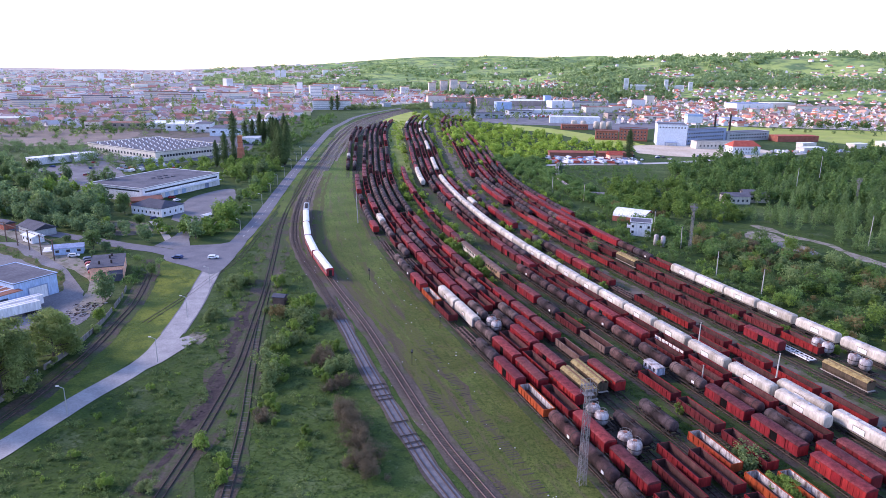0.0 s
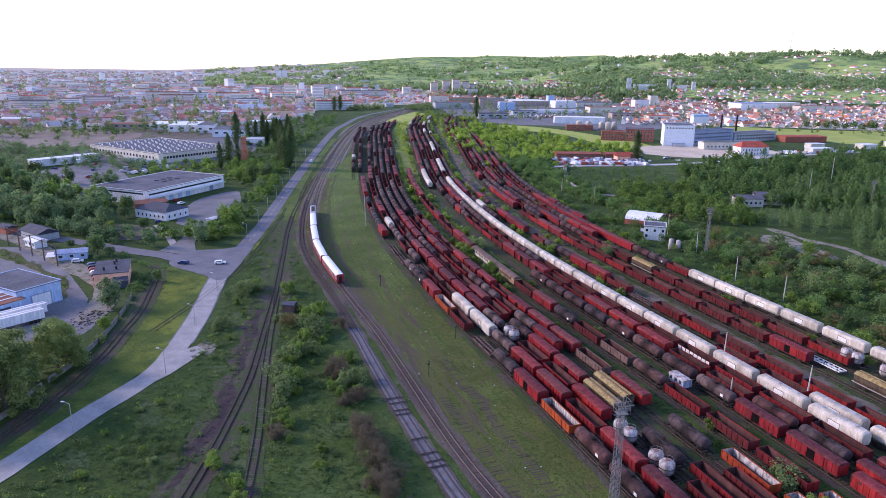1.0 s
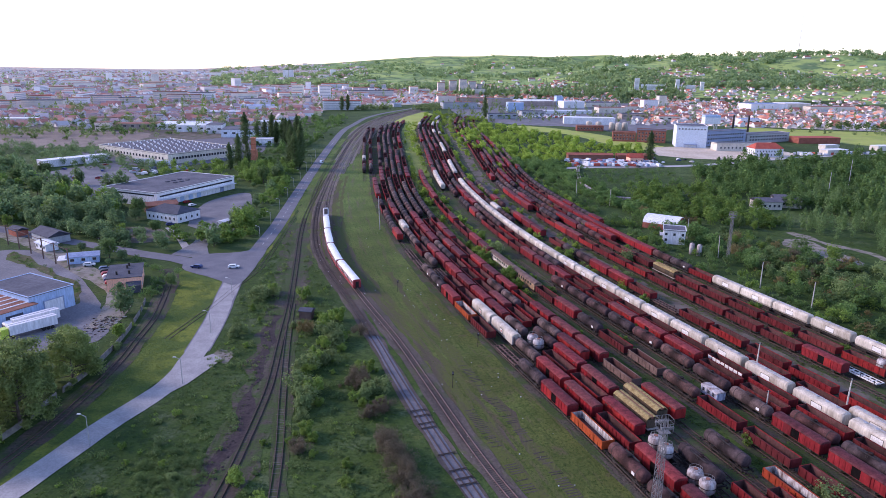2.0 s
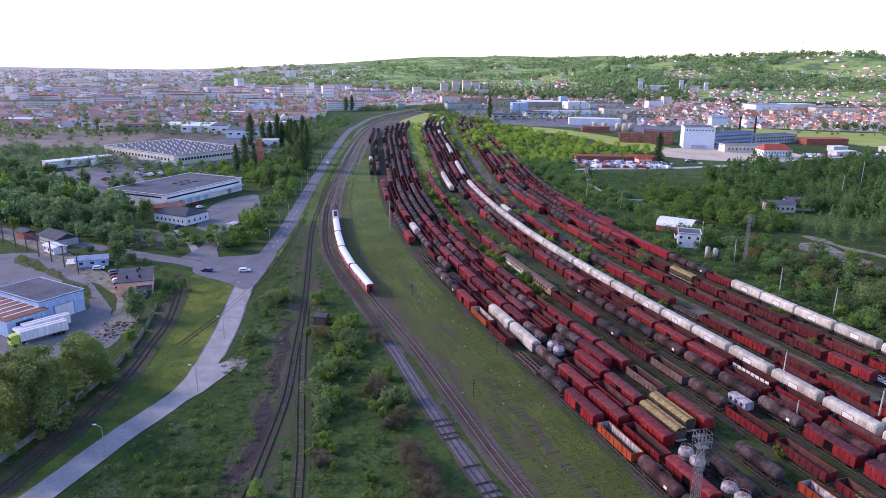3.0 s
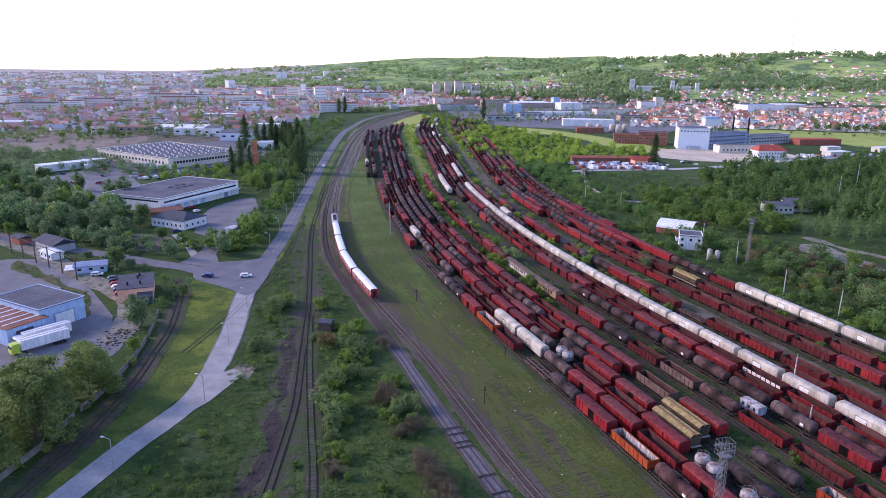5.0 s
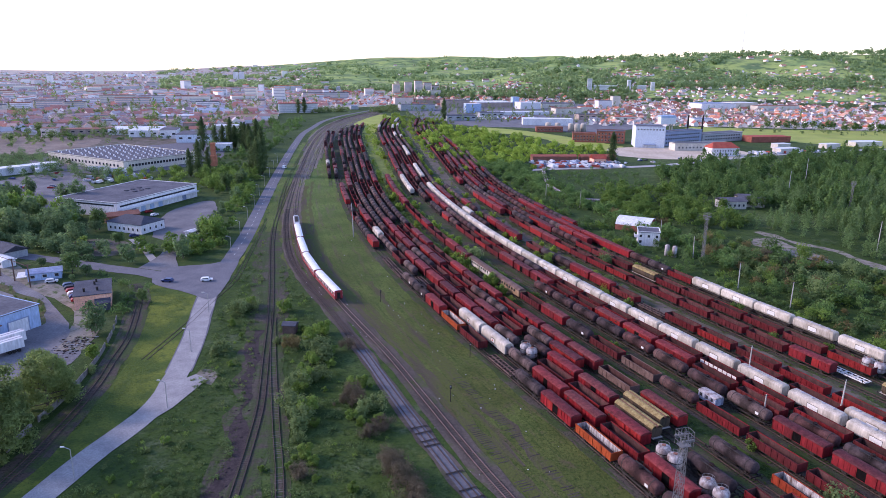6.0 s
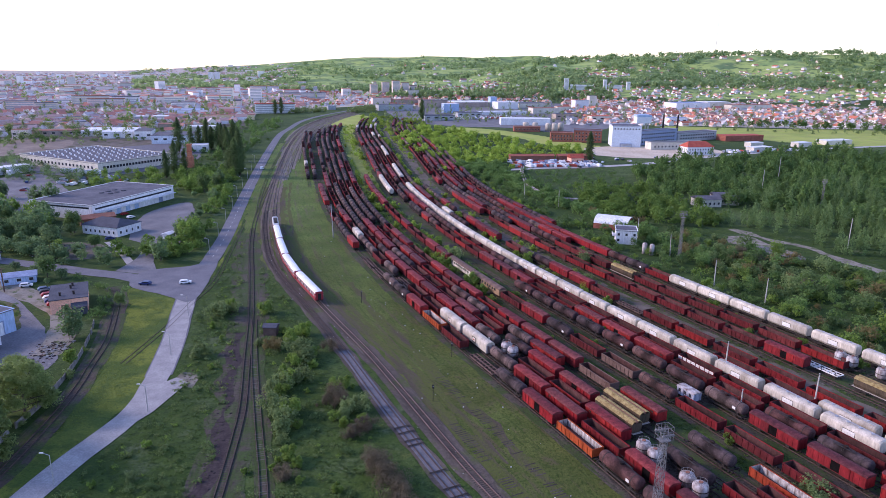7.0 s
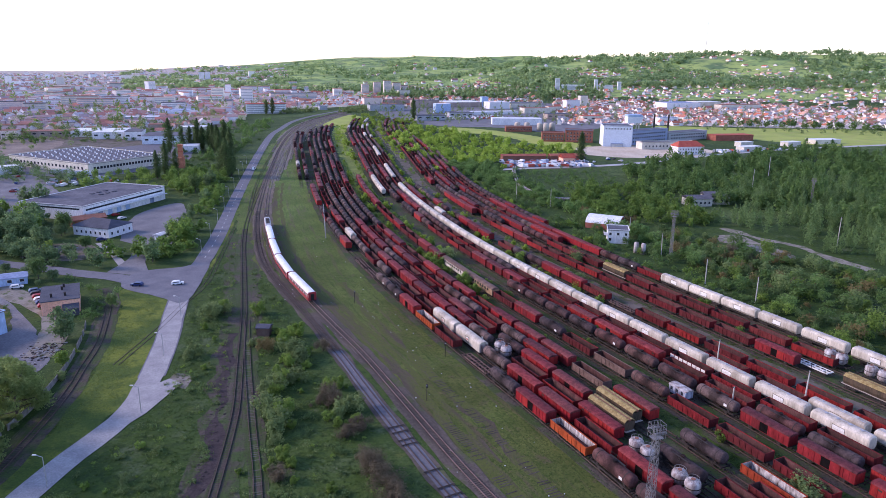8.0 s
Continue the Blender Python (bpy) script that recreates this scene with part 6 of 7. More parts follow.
lattice_mast(24.9, 113.6, 21.4, 12, 0.68)
lattice_mast(101.5, 286.5, 20.5, 20, 0.48)
lattice_mast(229, 388, 17, 35, 0.45)
for x, y, high, label in ((67.2, 174.7, 9.8, "pale concrete pole between sidings"), (79.6, 155, 9.8, "pale concrete pole between sidings"), (107.5, 228, 9.6, "pale concrete pole beside scrub"), (99.8, 250, 9.6, "pale concrete pole beside scrub"),
                          (98.9, 290, 9.6, "pale concrete pole beside scrub"), (96, 322, 9.6, "pale concrete pole beside scrub"), (-48.1, 326.5, 16.2, "tall dark lamp pole beside the sidings"), (61.8, 155.5, 6.0, "short pale pole among wagons"),
                          (60, 420, 10, "pale concrete pole beside scrub"), (75, 395, 10, "pale concrete pole beside scrub"), (210, 420, 18, "tall pole above the wood"), (255, 480, 18, "tall pole above the wood"), (186, 300, 14, "tall pole above the wood")):
    t = thing("pole", label, "pole", "lineside poles", pose(x, y, 0, rng.normal(), rng.normal(), 0))
    part("shaft", Geo().tube((0, 0, 0), (0, 0, high), 0.22, 0.13, 8), concrete_post if high < 15 else galvanised, t)
    part("head", Geo().box(-0.5, 0.5, -0.1, 0.1, high - 0.3, high - 0.15), frame_black, t)
for x, y in ((-10.7, 164.5), (-31, 236), (-4, 190)):
    t = thing("signal_post", "short dark signal post with a small head", "signal", "signal posts", pose(x, y, 0))
    part("post", Geo().tube((0, 0, 0), (0, 0, 4.2), 0.09, n=6), frame_black, t)
    part("head", Geo().box(-0.25, 0.25, -0.15, 0.15, 3.5, 4.4), frame_black, t)
    part("lamp", Geo().tube((0, -0.22, 4.1), (0, -0.14, 4.1), 0.12, n=8), hopper_panel, t)
for k, (x, y) in enumerate(((-85.4, 134.4), (-77.4, 162.8), (-82.0, 195), (-86, 226), (-98, 300), (-101.5, 330), (-105.5, 362), (-109.5, 395), (-114, 428), (-118, 462), (-122, 498), (-126.5, 535), (-131, 572))):
    t = thing("street_lamp", "slim grey street lamp beside the road", "street lamp", "street lamps along the road", pose(x, y, 0, 0, 0, 0))
    part("pole", Geo().tube((0, 0, 0), (0, 0, 6.6), 0.11, 0.07, 8).tube((0, 0, 6.6), (-1.3, 0.2, 7.0), 0.06, 0.05, 6), galvanised, t)
    part("lamp_head", Geo().box(-1.9, -1.2, 0.05, 0.35, 6.95, 7.12), hopper_panel, t, "pale lamp head")
gantry = thing("pipe_gantry", "row of dark concrete posts carrying beams and wires", "gantry")
posts = [(-211.7, 292.6), (-202.1, 286), (-193.3, 279.8), (-184, 272.9), (-174.9, 266.3), (-166.1, 259.8), (-156.6, 252.5)]
posts = [(-232, 306), (-221.5, 299.5)] + posts
for x, y in posts:
    part("post", Geo().box(x - 0.17, x + 0.17, y - 0.17, y + 0.17, 0, 8.6), grey_brown, gantry)
    part("cross_arm", Geo().beam((x - 0.9, y - 0.7, 8.4), (x + 0.9, y + 0.7, 8.4), 0.14, 0.14), grey_brown, gantry)
for (x0, y0), (x1, y1) in zip(posts, posts[1:]):
    part("beam", Geo().beam((x0, y0, 7.9), (x1, y1, 7.9), 0.14, 0.18), grey_brown, gantry)
    part("wire", Geo().tube((x0 + 0.8, y0 + 0.6, 8.6), (x1 + 0.8, y1 + 0.6, 8.6), 0.03, n=4), frame_black, gantry)
wall_line = Line([(-105.5, 112), (-104.8, 131), (-103.7, 141), (-103.9, 155), (-103.3, 165), (-103.8, 176), (-105.8, 192), (-109.8, 210), (-113.5, 222)])
fence = thing("boundary_wall", "low pale concrete panel wall along the yard track", "wall")
shared = Geo().box(-1.22, 1.22, -0.08, 0.08, 0, 1.6).box(-1.3, -1.2, -0.14, 0.14, 0, 1.75).mesh("wall_panel", wall_concrete)
for s in np.arange(1, wall_line.length - 2, 2.5):
    if rng.random() < 0.86:
        part("wall_panel", shared, None, fence).matrix_basis = pose(*wall_line.at(s), -0.1, rng.normal() * 1.5, 0, wall_line.turn(s))
for s in (52, 54, 57, 63, 74, 76, 79.5, 82):
    t = thing("cross_board", "dark timber crossing board over the old track", "board", "crossing boards", pose(*old_main.at(s), 0.3, 0, 0, old_main.turn(s)))
    part("board", Geo().box(-0.18, 0.18, -1.9, 1.9, 0.02, 0.1), frame_black, t)


# ---- vehicles ----
def car(x, y, turn, paint, label, van=False):
    t = thing("van" if van else "car", label, "van" if van else "car", "cars", pose(x, y, 0.12, 0, 0, turn))
    h = 2.2 if van else 1.45
    shape = [(-2.1, 0.35), (2.1, 0.35), (2.15, 0.8), (1.2, 0.95), (0.6, h), (-1.5, h), (-2.1, 0.9)]
    part("body", Geo().loft([[(px, y_, z) for px, z in shape] for y_ in (-0.85, 0.85)]), paint, t)
    part("window", Geo().box(-1.4, 0.55, -0.87, -0.855, 0.98, h - 0.15).box(-1.4, 0.55, 0.855, 0.87, 0.98, h - 0.15), dark_glass, t)
    part("windscreen", Geo().add([(1.16, -0.72, 1.02), (1.16, 0.72, 1.02), (0.68, 0.7, h - 0.08), (0.68, -0.7, h - 0.08)], [(0, 1, 2, 3)]), dark_glass, t)
    for px in (-1.3, 1.3) if y < 420 else ():
        for py in (-0.8, 0.8):
            part("wheel", Geo().tube((px, py - 0.1, 0.32), (px, py + 0.1, 0.32), 0.32, n=10), rubber, t)


car(-96.5, 259.5, 15, car_white, "white car waiting at the road junction")
car(-110.5, 258.5, 175, car_navy, "dark car turning into the side road")
car(-119.5, 540, 80, car_white, "white van driving along the road", True)
for k in range(6):
    car(-143.5 + k * 2.1, 253.5 - k * 3.2, 35 + rng.normal() * 6, car_paint, "car parked beside the salmon office")
for x, y, a in ((-149, 326, 30), (-156, 371, 60), (-162, 379, 60), (-176, 228, 20), (-186, 236, 70), (-152, 258, 20), (-205, 270, 30)):
    car(x, y, a, car_paint, "car parked on the depot ground")
for k in range(10):
    car(rng.uniform(-300, -225), rng.uniform(440, 510), rng.uniform(0, 180), car_paint, "car parked on the wide upper yard")
for k in range(22):
    car(rng.uniform(80, 150), rng.uniform(548, 584), rng.uniform(0, 180), car_paint, "wrecked car in the scrapyard rows")
for k in range(14):
    car(rng.uniform(150, 250), rng.uniform(574, 612), rng.uniform(0, 180), car_paint, "car parked on the lot by the works")


def parked_rows(name, label, corners, rows, each, spread):
    """Rows of small parked vehicles too far off to count, each a body with a cab and dark glass."""
    geo = Geo()
    (ax, ay), (bx, by), (cx, cy) = corners
    for i in range(rows):
        for j in range(each):
            if rng.random() < 0.25:
                continue
            u, v = (j + rng.normal() * 0.15) / each, (i + rng.normal() * 0.1) / rows
            m = pose(ax + (bx - ax) * u + (cx - ax) * v, ay + (by - ay) * u + (cy - ay) * v, 0.08, 0, 0, 80 + rng.normal() * spread)
            l, h, k = rng.uniform(4.2, 6.5), rng.uniform(1.4, 2.6), int(rng.choice([0, 0, 0, 1, 2, 3]))
            for x0, x1, z0, z1, mat_k in ((-l / 2, l * 0.3, 0.3, h, k), (l * 0.3, l / 2, 0.3, h * 0.62, k), (l * 0.3, l * 0.34, h * 0.62, h * 0.95, 4)):
                b = Geo().box(x0, x1, -0.95, 0.95, z0, z1)
                geo.add([m @ Vector(p) for p in b.v], b.f, mat_k)
    return tagged(part(name, geo, [car_white, steel_blue, grey_paint, tile_roof, dark_glass]), label, "vehicles", kind="stuff")


parked_rows("parked_vans", "rows of white vans and lorries parked at the works", [(70, 1030), (170, 1052), (62, 1085)], 5, 24, 12)
parked_rows("parked_wrecks", "crowded wrecks in the scrapyard", [(78, 550), (150, 556), (78, 583)], 6, 22, 70)
parked_rows("parked_cars", "cars parked beside the sunlit lots", [(300, 640), (380, 668), (292, 655)], 2, 18, 20)
parked_rows("parked_trucks", "trucks and trailers parked behind the warehouse", [(-232, 470), (-196, 492), (-246, 494)], 3, 8, 30)


def lorry(x, y, turn, cab, label):
    t = thing("lorry", label, "lorry", "lorries", pose(x, y, 0.1, 0, 0, turn))
    part("trailer", Geo().box(-7.5, 5.2, -1.25, 1.25, 1.1, 3.9), white_wall, t)
    part("roof_strip", Geo().box(-7.4, 5.1, -0.2, 0.2, 3.9, 3.96), grey_paint, t)
    part("cab", Geo().loft([[(px, y_, z) for px, z in ((5.5, 0.6), (7.6, 0.6), (7.7, 1.6), (7.3, 3.3), (5.5, 3.4))] for y_ in (-1.2, 1.2)]), cab, t)
    part("windscreen", Geo().box(7.4, 7.62, -1.05, 1.05, 1.9, 2.8), dark_glass, t)
    for px in (-6, -4.8, -3.6, 4.4, 6.6):
        for py in (-1.05, 1.05):
            part("wheel", Geo().tube((px, py - 0.15, 0.5), (px, py + 0.15, 0.5), 0.5, n=10), rubber, t)


lorry(-133.9, 191.6, 232, lime, "articulated lorry with a lime green cab")
lorry(-136.0, 196.6, 234, car_white, "white articulated lorry beside the blue depot hall")
for x, y, a in ((-150, 172, 200), (-155, 166, 200), (-306, 488, 120), (-290, 512, 120), (-250, 520, 10), (-235, 512, 15)):
    lorry(x, y, a, car_white, "white articulated lorry parked in a yard")
for k in range(330):
    x, y = (rng.uniform(-172, -148), rng.uniform(296, 320)) if k < 70 else (rng.normal(-116, 2.6), rng.normal(200, 4.0)) if k < 290 else (rng.normal(-72.5, 1.5), rng.normal(180, 2.2))
    if k == 0 or k == 70 or k == 290:
        heap = Geo()
    r, z = rng.uniform(0.1, 0.36) * (0.5 if k >= 290 else 1), 0.08
    heap.tube((x - r, y, z + 0.1 * r), (x + r, y + r * rng.normal() * 0.6, z + r * rng.uniform(0.2, 1.0)), r * 0.7, r * 0.5, 4 if k % 2 else 6, int(rng.integers(5)))
    if k in (69, 289, 329):
        tagged(part("scrap_heap", heap, [slag, grey_brown, old_concrete, old_concrete, frame_black]), "heap of mixed rubble, timber and scrap", "rubble", kind="stuff")
heap = Geo()
for _ in range(90):
    s, d = rng.uniform(30, 118), rng.normal() * 0.9 - 3.6
    x, y = spur_c.at(s, d)
    r = rng.uniform(0.08, 0.3)
    heap.tube((x, y, 0.02), (x + 0.1 * r, y, 0.05 + r * rng.uniform(0.2, 0.6)), r * 1.5, r * 0.6, 5)
tagged(part("slag_heap", heap, slag), "dark heaps of clinker along the spur", "rubble", kind="stuff")
pipe = thing("heating_pipe", "pair of pale lagged heating pipes on low stands", "pipe")
pipes = Line([(82, 545), (77, 520), (71, 470), (71.5, 448), (75, 428), (84, 415), (96, 412)])
for d in (-0.8, 0.8):
    rows = [[Vector((*pipes.at(s, d), 1.2)) + Vector((0.5 * math.cos(a) * math.sin(radians(pipes.turn(s))), -0.5 * math.cos(a) * math.cos(radians(pipes.turn(s))), 0.5 * math.sin(a))) for a in np.linspace(0, 2 * math.pi, 8, endpoint=False)] for s in np.arange(0, pipes.length, 3.0)]
    part("pipe", Geo().loft(rows), silo_grey, pipe)
for s in np.arange(2, pipes.length, 8.0):
    x, y = pipes.at(s)
    part("stand", Geo().box(x - 1.3, x + 1.3, y - 0.2, y + 0.2, 0, 0.75), concrete_post, pipe)

bits = Geo()
for _ in range(90):
    line, s, d = (main, rng.uniform(60, 330), rng.normal() * 3.0 - 2) if rng.random() < 0.6 else (yard, rng.uniform(60, 300), rng.uniform(-19, -3))
    (x, y), r = line.at(s, d), rng.uniform(0.05, 0.15)
    bits.box(x - r, x + r, y - r * 0.7, y + r * 0.7, 0.1, 0.16 + r * 0.6)
tagged(part("litter", bits, paint_white), "scattered pale scraps of litter beside the tracks", "litter", kind="stuff")


# ---- trees and shrubs ----
def leaf_cloud(centres, radii, count, size, seed):
    """Many small three-cornered leaf sprays round clump centres, facing mostly outward and up; returns their corners."""
    r = np.random.default_rng(seed)
    count, size = int(count * 1.85), size * 0.76
    which = r.integers(len(centres), size=count)
    off = r.normal(size=(count, 3))
    off /= np.linalg.norm(off, axis=1)[:, None]
    mid = centres[which] + off * radii[which, None] * r.uniform(0.1, 1.3, (count, 1)) ** 0.7
    n = off * 0.7 + r.normal(size=(count, 3)) * 0.42 + (0, 0, 0.45)
    n /= np.linalg.norm(n, axis=1)[:, None]
    a = np.cross(n, r.normal(size=(count, 3)))
    a /= np.linalg.norm(a, axis=1)[:, None] + 1e-9
    b = np.cross(n, a)
    k = size * r.uniform(0.55, 1.4, (count, 1))
    return np.stack([mid + a * k, mid - a * k * 0.5 + b * k * 0.75, mid - a * k * 0.5 - b * k * 0.75], 1).reshape(-1, 3)


def leaf_mesh(name, v, material, c=3):
    """A mesh of loose faces of c corners each."""
    me = bpy.data.meshes.new(name)
    n = len(v) // c
    me.vertices.add(len(v)), me.loops.add(len(v)), me.polygons.add(n)
    me.vertices.foreach_set("co", np.ascontiguousarray(v, dtype=np.float32).ravel())
    me.loops.foreach_set("vertex_index", np.arange(len(v), dtype=np.int32))
    me.polygons.foreach_set("loop_start", np.arange(0, len(v), c, dtype=np.int32))
    me.polygons.foreach_set("loop_total", np.full(n, c, dtype=np.int32))
    me.materials.append(material)
    me.update(), me.validate()
    return me


def clumps(shape, high, wide, seed):
    """Clump centres and sizes of a crown."""
    r = np.random.default_rng(seed)
    if shape == "poplar":
        n = 26
        z = np.linspace(0.10, 0.98, n) * high
        spread = wide * np.sin(np.clip((z / high) * 1.05, 0.08, 1) * math.pi) ** 0.6
        c = np.stack([r.normal(size=n) * spread * 0.25, r.normal(size=n) * spread * 0.25, z], -1)
        return c, np.clip(spread * 0.75, 0.5, None)
    if shape == "bush":
        n = 15
        c = np.stack([r.normal(size=n) * wide * 0.27, r.normal(size=n) * wide * 0.27, r.uniform(0.15, 0.8, n) * high], -1)
        c[:, 2] *= 1 - 0.25 * np.hypot(c[:, 0], c[:, 1]) / wide
        return c, r.uniform(0.14, 0.32, n) * wide
    if shape == "spread":
        n = 60
        z = r.uniform(0.06, 0.93, n)
        a, q = r.uniform(0, 2 * math.pi, n), np.sqrt(r.uniform(0.02, 1, n)) * wide * 0.8 * np.sin(np.clip(z * 0.75 + 0.24, 0, 1) * math.pi) ** 0.5
        return np.stack([q * np.cos(a), q * np.sin(a), z * high], -1), r.uniform(0.10, 0.27, n) * wide
    n = 34
    u = r.normal(size=(n, 3))
    u /= np.linalg.norm(u, axis=1)[:, None]
    c = u * np.array([wide * 0.66, wide * 0.66, high * 0.36]) * r.uniform(0.3, 1.0, (n, 1)) ** 0.6
    c[:, 2] += high * 0.54
    return c, r.uniform(0.18, 0.40, n) * wide


def tree(name, label, shape, high, wide, leaves, count, size, seed, group):
    """A tapered trunk with limbs, and a crown of many leaves in uneven clumps."""
    t = thing(name, label, "bush" if shape == "bush" else "tree", group)
    c, radii = clumps(shape, high, wide, seed)
    wood = Geo()
    if shape == "bush":
        for k in range(4):
            wood.tube((0, 0, 0), c[k], 0.07, 0.03, 5)
        part("stems", wood, bark, t)
    else:
        top = high * (0.9 if shape == "poplar" else 0.6)
        wood.tube((0, 0, -0.2), (0.1, 0, top * 0.5), high * 0.022, high * 0.015, 7).tube((0.1, 0, top * 0.5), (0, 0.1, top), high * 0.015, high * 0.005, 7)
        for k in range(0, len(c), 3):
            wood.tube((0.05, 0, min(c[k][2] * 0.7, top * 0.8)), c[k], high * 0.008, high * 0.003, 5)
        part("trunk", wood, bark, t)
    part("crown", leaf_mesh("crown", leaf_cloud(c, radii, count, size, seed + 50), leaves), None, t)
    return t


busy = [(main, 5.5), (old_main, 4.0), (road, 5.0), (side_road, 5.0), (spur_c, 3.2), (spur_d, 2.2), (loop_track, 2.6), (wood_path, 5.0), (Line([(152, 376), (168, 374), (186, 372)]), 12.0), (Line([(142, 322), (150, 300), (156, 286)]), 7.0)]


def placed(protos, spots, scale=0.25):
    """Copies of the prototypes at the spots, turned and sized by chance. Spots: x, y, size."""
    used = set()
    for x, y, k in spots:
        p = protos[int(rng.integers(len(protos)))]
        k *= rng.uniform(1 - scale, 1 + scale)
        m = pose(x, y, 0, 0, 0, rng.uniform(0, 360)) @ Matrix.Diagonal((k, k, k * rng.uniform(0.85, 1.15), 1))
        if id(p) in used:
            copy_thing(p, m)
        else:
            used.add(id(p))
            p.matrix_basis = m
    for p in protos:
        if id(p) not in used:
            p.matrix_basis = pose(*spots[0][:2], 0)


def spots_in(points, count, low=0.7, high=1.2, gap=0.0):
    """Random places inside an outline, off roads and tracks."""
    p = np.array(points, float)
    out = []
    while len(out) < count:
        q = rng.uniform(p.min(0), p.max(0), (count * 2, 2))
        inside = np.zeros(len(q), bool)
        for (x0, y0), (x1, y1) in zip(p, np.roll(p, -1, 0)):
            inside ^= ((y0 > q[:, 1]) != (y1 > q[:, 1])) & (q[:, 0] < (x1 - x0) * (q[:, 1] - y0) / (y1 - y0 + 1e-9) + x0)
        for line, clear in busy:
            inside &= line.away(q[:, 0], q[:, 1]) > clear + gap
        out += [(x, y, rng.uniform(low, high)) for x, y in q[inside]]
    return out[:count]


big = [tree("tree", "large broad tree with dull green spring leaves", "spread", 15.5, 8.6, leaves_willow, 8500, 0.34, 1, "broad trees"), tree("tree", "large broad tree with dull green spring leaves", "spread", 15.5, 8.0, leaves_willow, 8500, 0.34, 2, "broad trees")]
placed(big, [(-104.9, 142, 1.12), (-105.0, 163, 0.86), (-110.5, 151, 0.98), (-110.5, 172, 0.6), (-111, 131, 0.95)], 0.04)
mids = [tree("tree", "mid-sized leafy tree with a rounded crown", "round", 11, 5.6, m, 950, 0.56, 10 + k, "mid-sized trees") for k, m in enumerate((leaves_west_hazed, leaves_dark, leaves_fresh, leaves_west_hazed))]
spots = [(-114.6, 209, 1.0), (-106.8, 190.2, 0.4), (-150, 269.5, 0.75), (-143.5, 266.5, 0.6), (-157, 274, 0.75), (-166, 278, 0.75), (-146, 261, 0.5), (-111, 236, 0.5), (-128, 247, 0.5), (-160, 300, 1.1), (-150, 312, 0.7), (-122, 300, 0.8), (-119, 330, 1.0), (-117, 345, 0.9), (-121, 372, 1.1), (-124, 385, 1.1), (-122, 405, 1.2), (-126, 425, 1.1), (-128, 440, 1.0), (-131, 455, 1.1), (-138, 445, 1.0), (-140, 430, 0.9),
         (-115, 290, 0.85), (-142, 296, 0.9), (-172, 318, 1.0), (-182, 330, 1.1), (-131, 470, 1.0), (-140, 480, 0.9)]
spots += [(134.4, 341, 0.9), (129, 345, 0.8)]
spots += spots_in([(-330, 360), (-170, 345), (-165, 305), (-230, 312), (-330, 300)], 60, 0.7, 1.2)
spots += spots_in([(-340, 500), (-205, 395), (-180, 345), (-330, 340)], 50, 0.7, 1.3)
placed(mids, spots)
poplars = [tree("poplar", "tall narrow dark green poplar", "poplar", 24, 4.1, leaves_poplar, 2600, 0.5, 30 + k, "poplars") for k in range(3)]
placed(poplars, [(-132, 506, 1.25), (-135.5, 509, 1.1), (-130, 512, 1.0), (-137, 516, 0.95), (-136, 540, 1.05), (-140, 546, 0.9), (-178, 500, 0.8), (-176, 514, 0.85), (-171, 520, 0.75), (-211, 642, 1.05), (-205, 660, 1.0), (-200, 668, 1.0), (-195, 676, 1.05), (-189, 668, 1.0), (-183, 672, 1.0), (-178, 662, 1.05), (-172, 652, 1.1), (-168, 640, 1.0), (-164, 648, 0.95), (-145, 580, 1.0), (-150, 600, 0.9),
                 (145, 578, 0.9), (22, 1015, 1.05), (-204, 1120, 0.9), (-196, 1128, 0.9)], 0.06)
bushes = [tree("bush", "leafy green bush in rough grass", "bush", 4.4, 3.9, m, 1400, 0.28, 60 + k, "bushes") for k, m in enumerate((leaves_fresh, leaves_sage, leaves_fresh, leaves_fresh))]
spots = [(-49.6, 172.5, 1.15), (-47.8, 176, 0.9), (-44.6, 177, 0.85), (-46.8, 160, 1.1), (-43.4, 158.5, 1.05), (-45.2, 152.5, 1.1), (-44.6, 147.5, 0.5), (-42.2, 141, 0.75), (-40.2, 138.5, 0.7), (-50.3, 122.5, 0.7), (-64, 109, 0.8), (-56.2, 108, 0.7), (-44.8, 115.6, 0.65), (-42.4, 110.8, 0.65), (-71.5, 135, 0.4), (-45.3, 190, 1.35), (-47.5, 186, 1.0), (-49.5, 182.5, 0.8), (-42, 193, 1.0), (-50.5, 203, 1.1), (-47, 208, 1.2), (-53.5, 210, 1.0), (-57.5, 214, 0.9), (-61, 226, 1.1),
         (-34.8, 173.5, 0.9), (-32.2, 172.5, 0.9), (-31.3, 153, 0.9), (-31.5, 158, 0.8), (-27.2, 155, 0.8), (-29.5, 161, 0.9), (-19.5, 118, 0.8), (-49.8, 136.5, 0.5), (-75.8, 226, 1.0), (-73, 229, 0.8), (-74.3, 193.8, 0.8), (-68.5, 186, 0.5)]
spots += spots_in([(-44, 120), (-16, 118), (-22, 145), (-36, 178), (-50, 215), (-58, 250), (-52, 190)], 14, 0.35, 0.7)
spots += [(-58.3, 200.9, 0.9), (-41.9, 185.1, 0.9), (-33.5, 156.2, 0.8), (-76.0, 214.7, 0.7), (-70.6, 205.6, 0.5), (-73.3, 232.2, 0.9)]
spots += [(-103.2, 148, 0.35), (-102.6, 170, 0.4), (-103.4, 158, 0.3), (-103.6, 182, 0.4), (-107, 199, 0.4), (-104.2, 134, 0.4)]
spots += spots_in([(-82, 110), (-58, 105), (-62, 140), (-70, 165), (-84, 150)], 10, 0.25, 0.5)
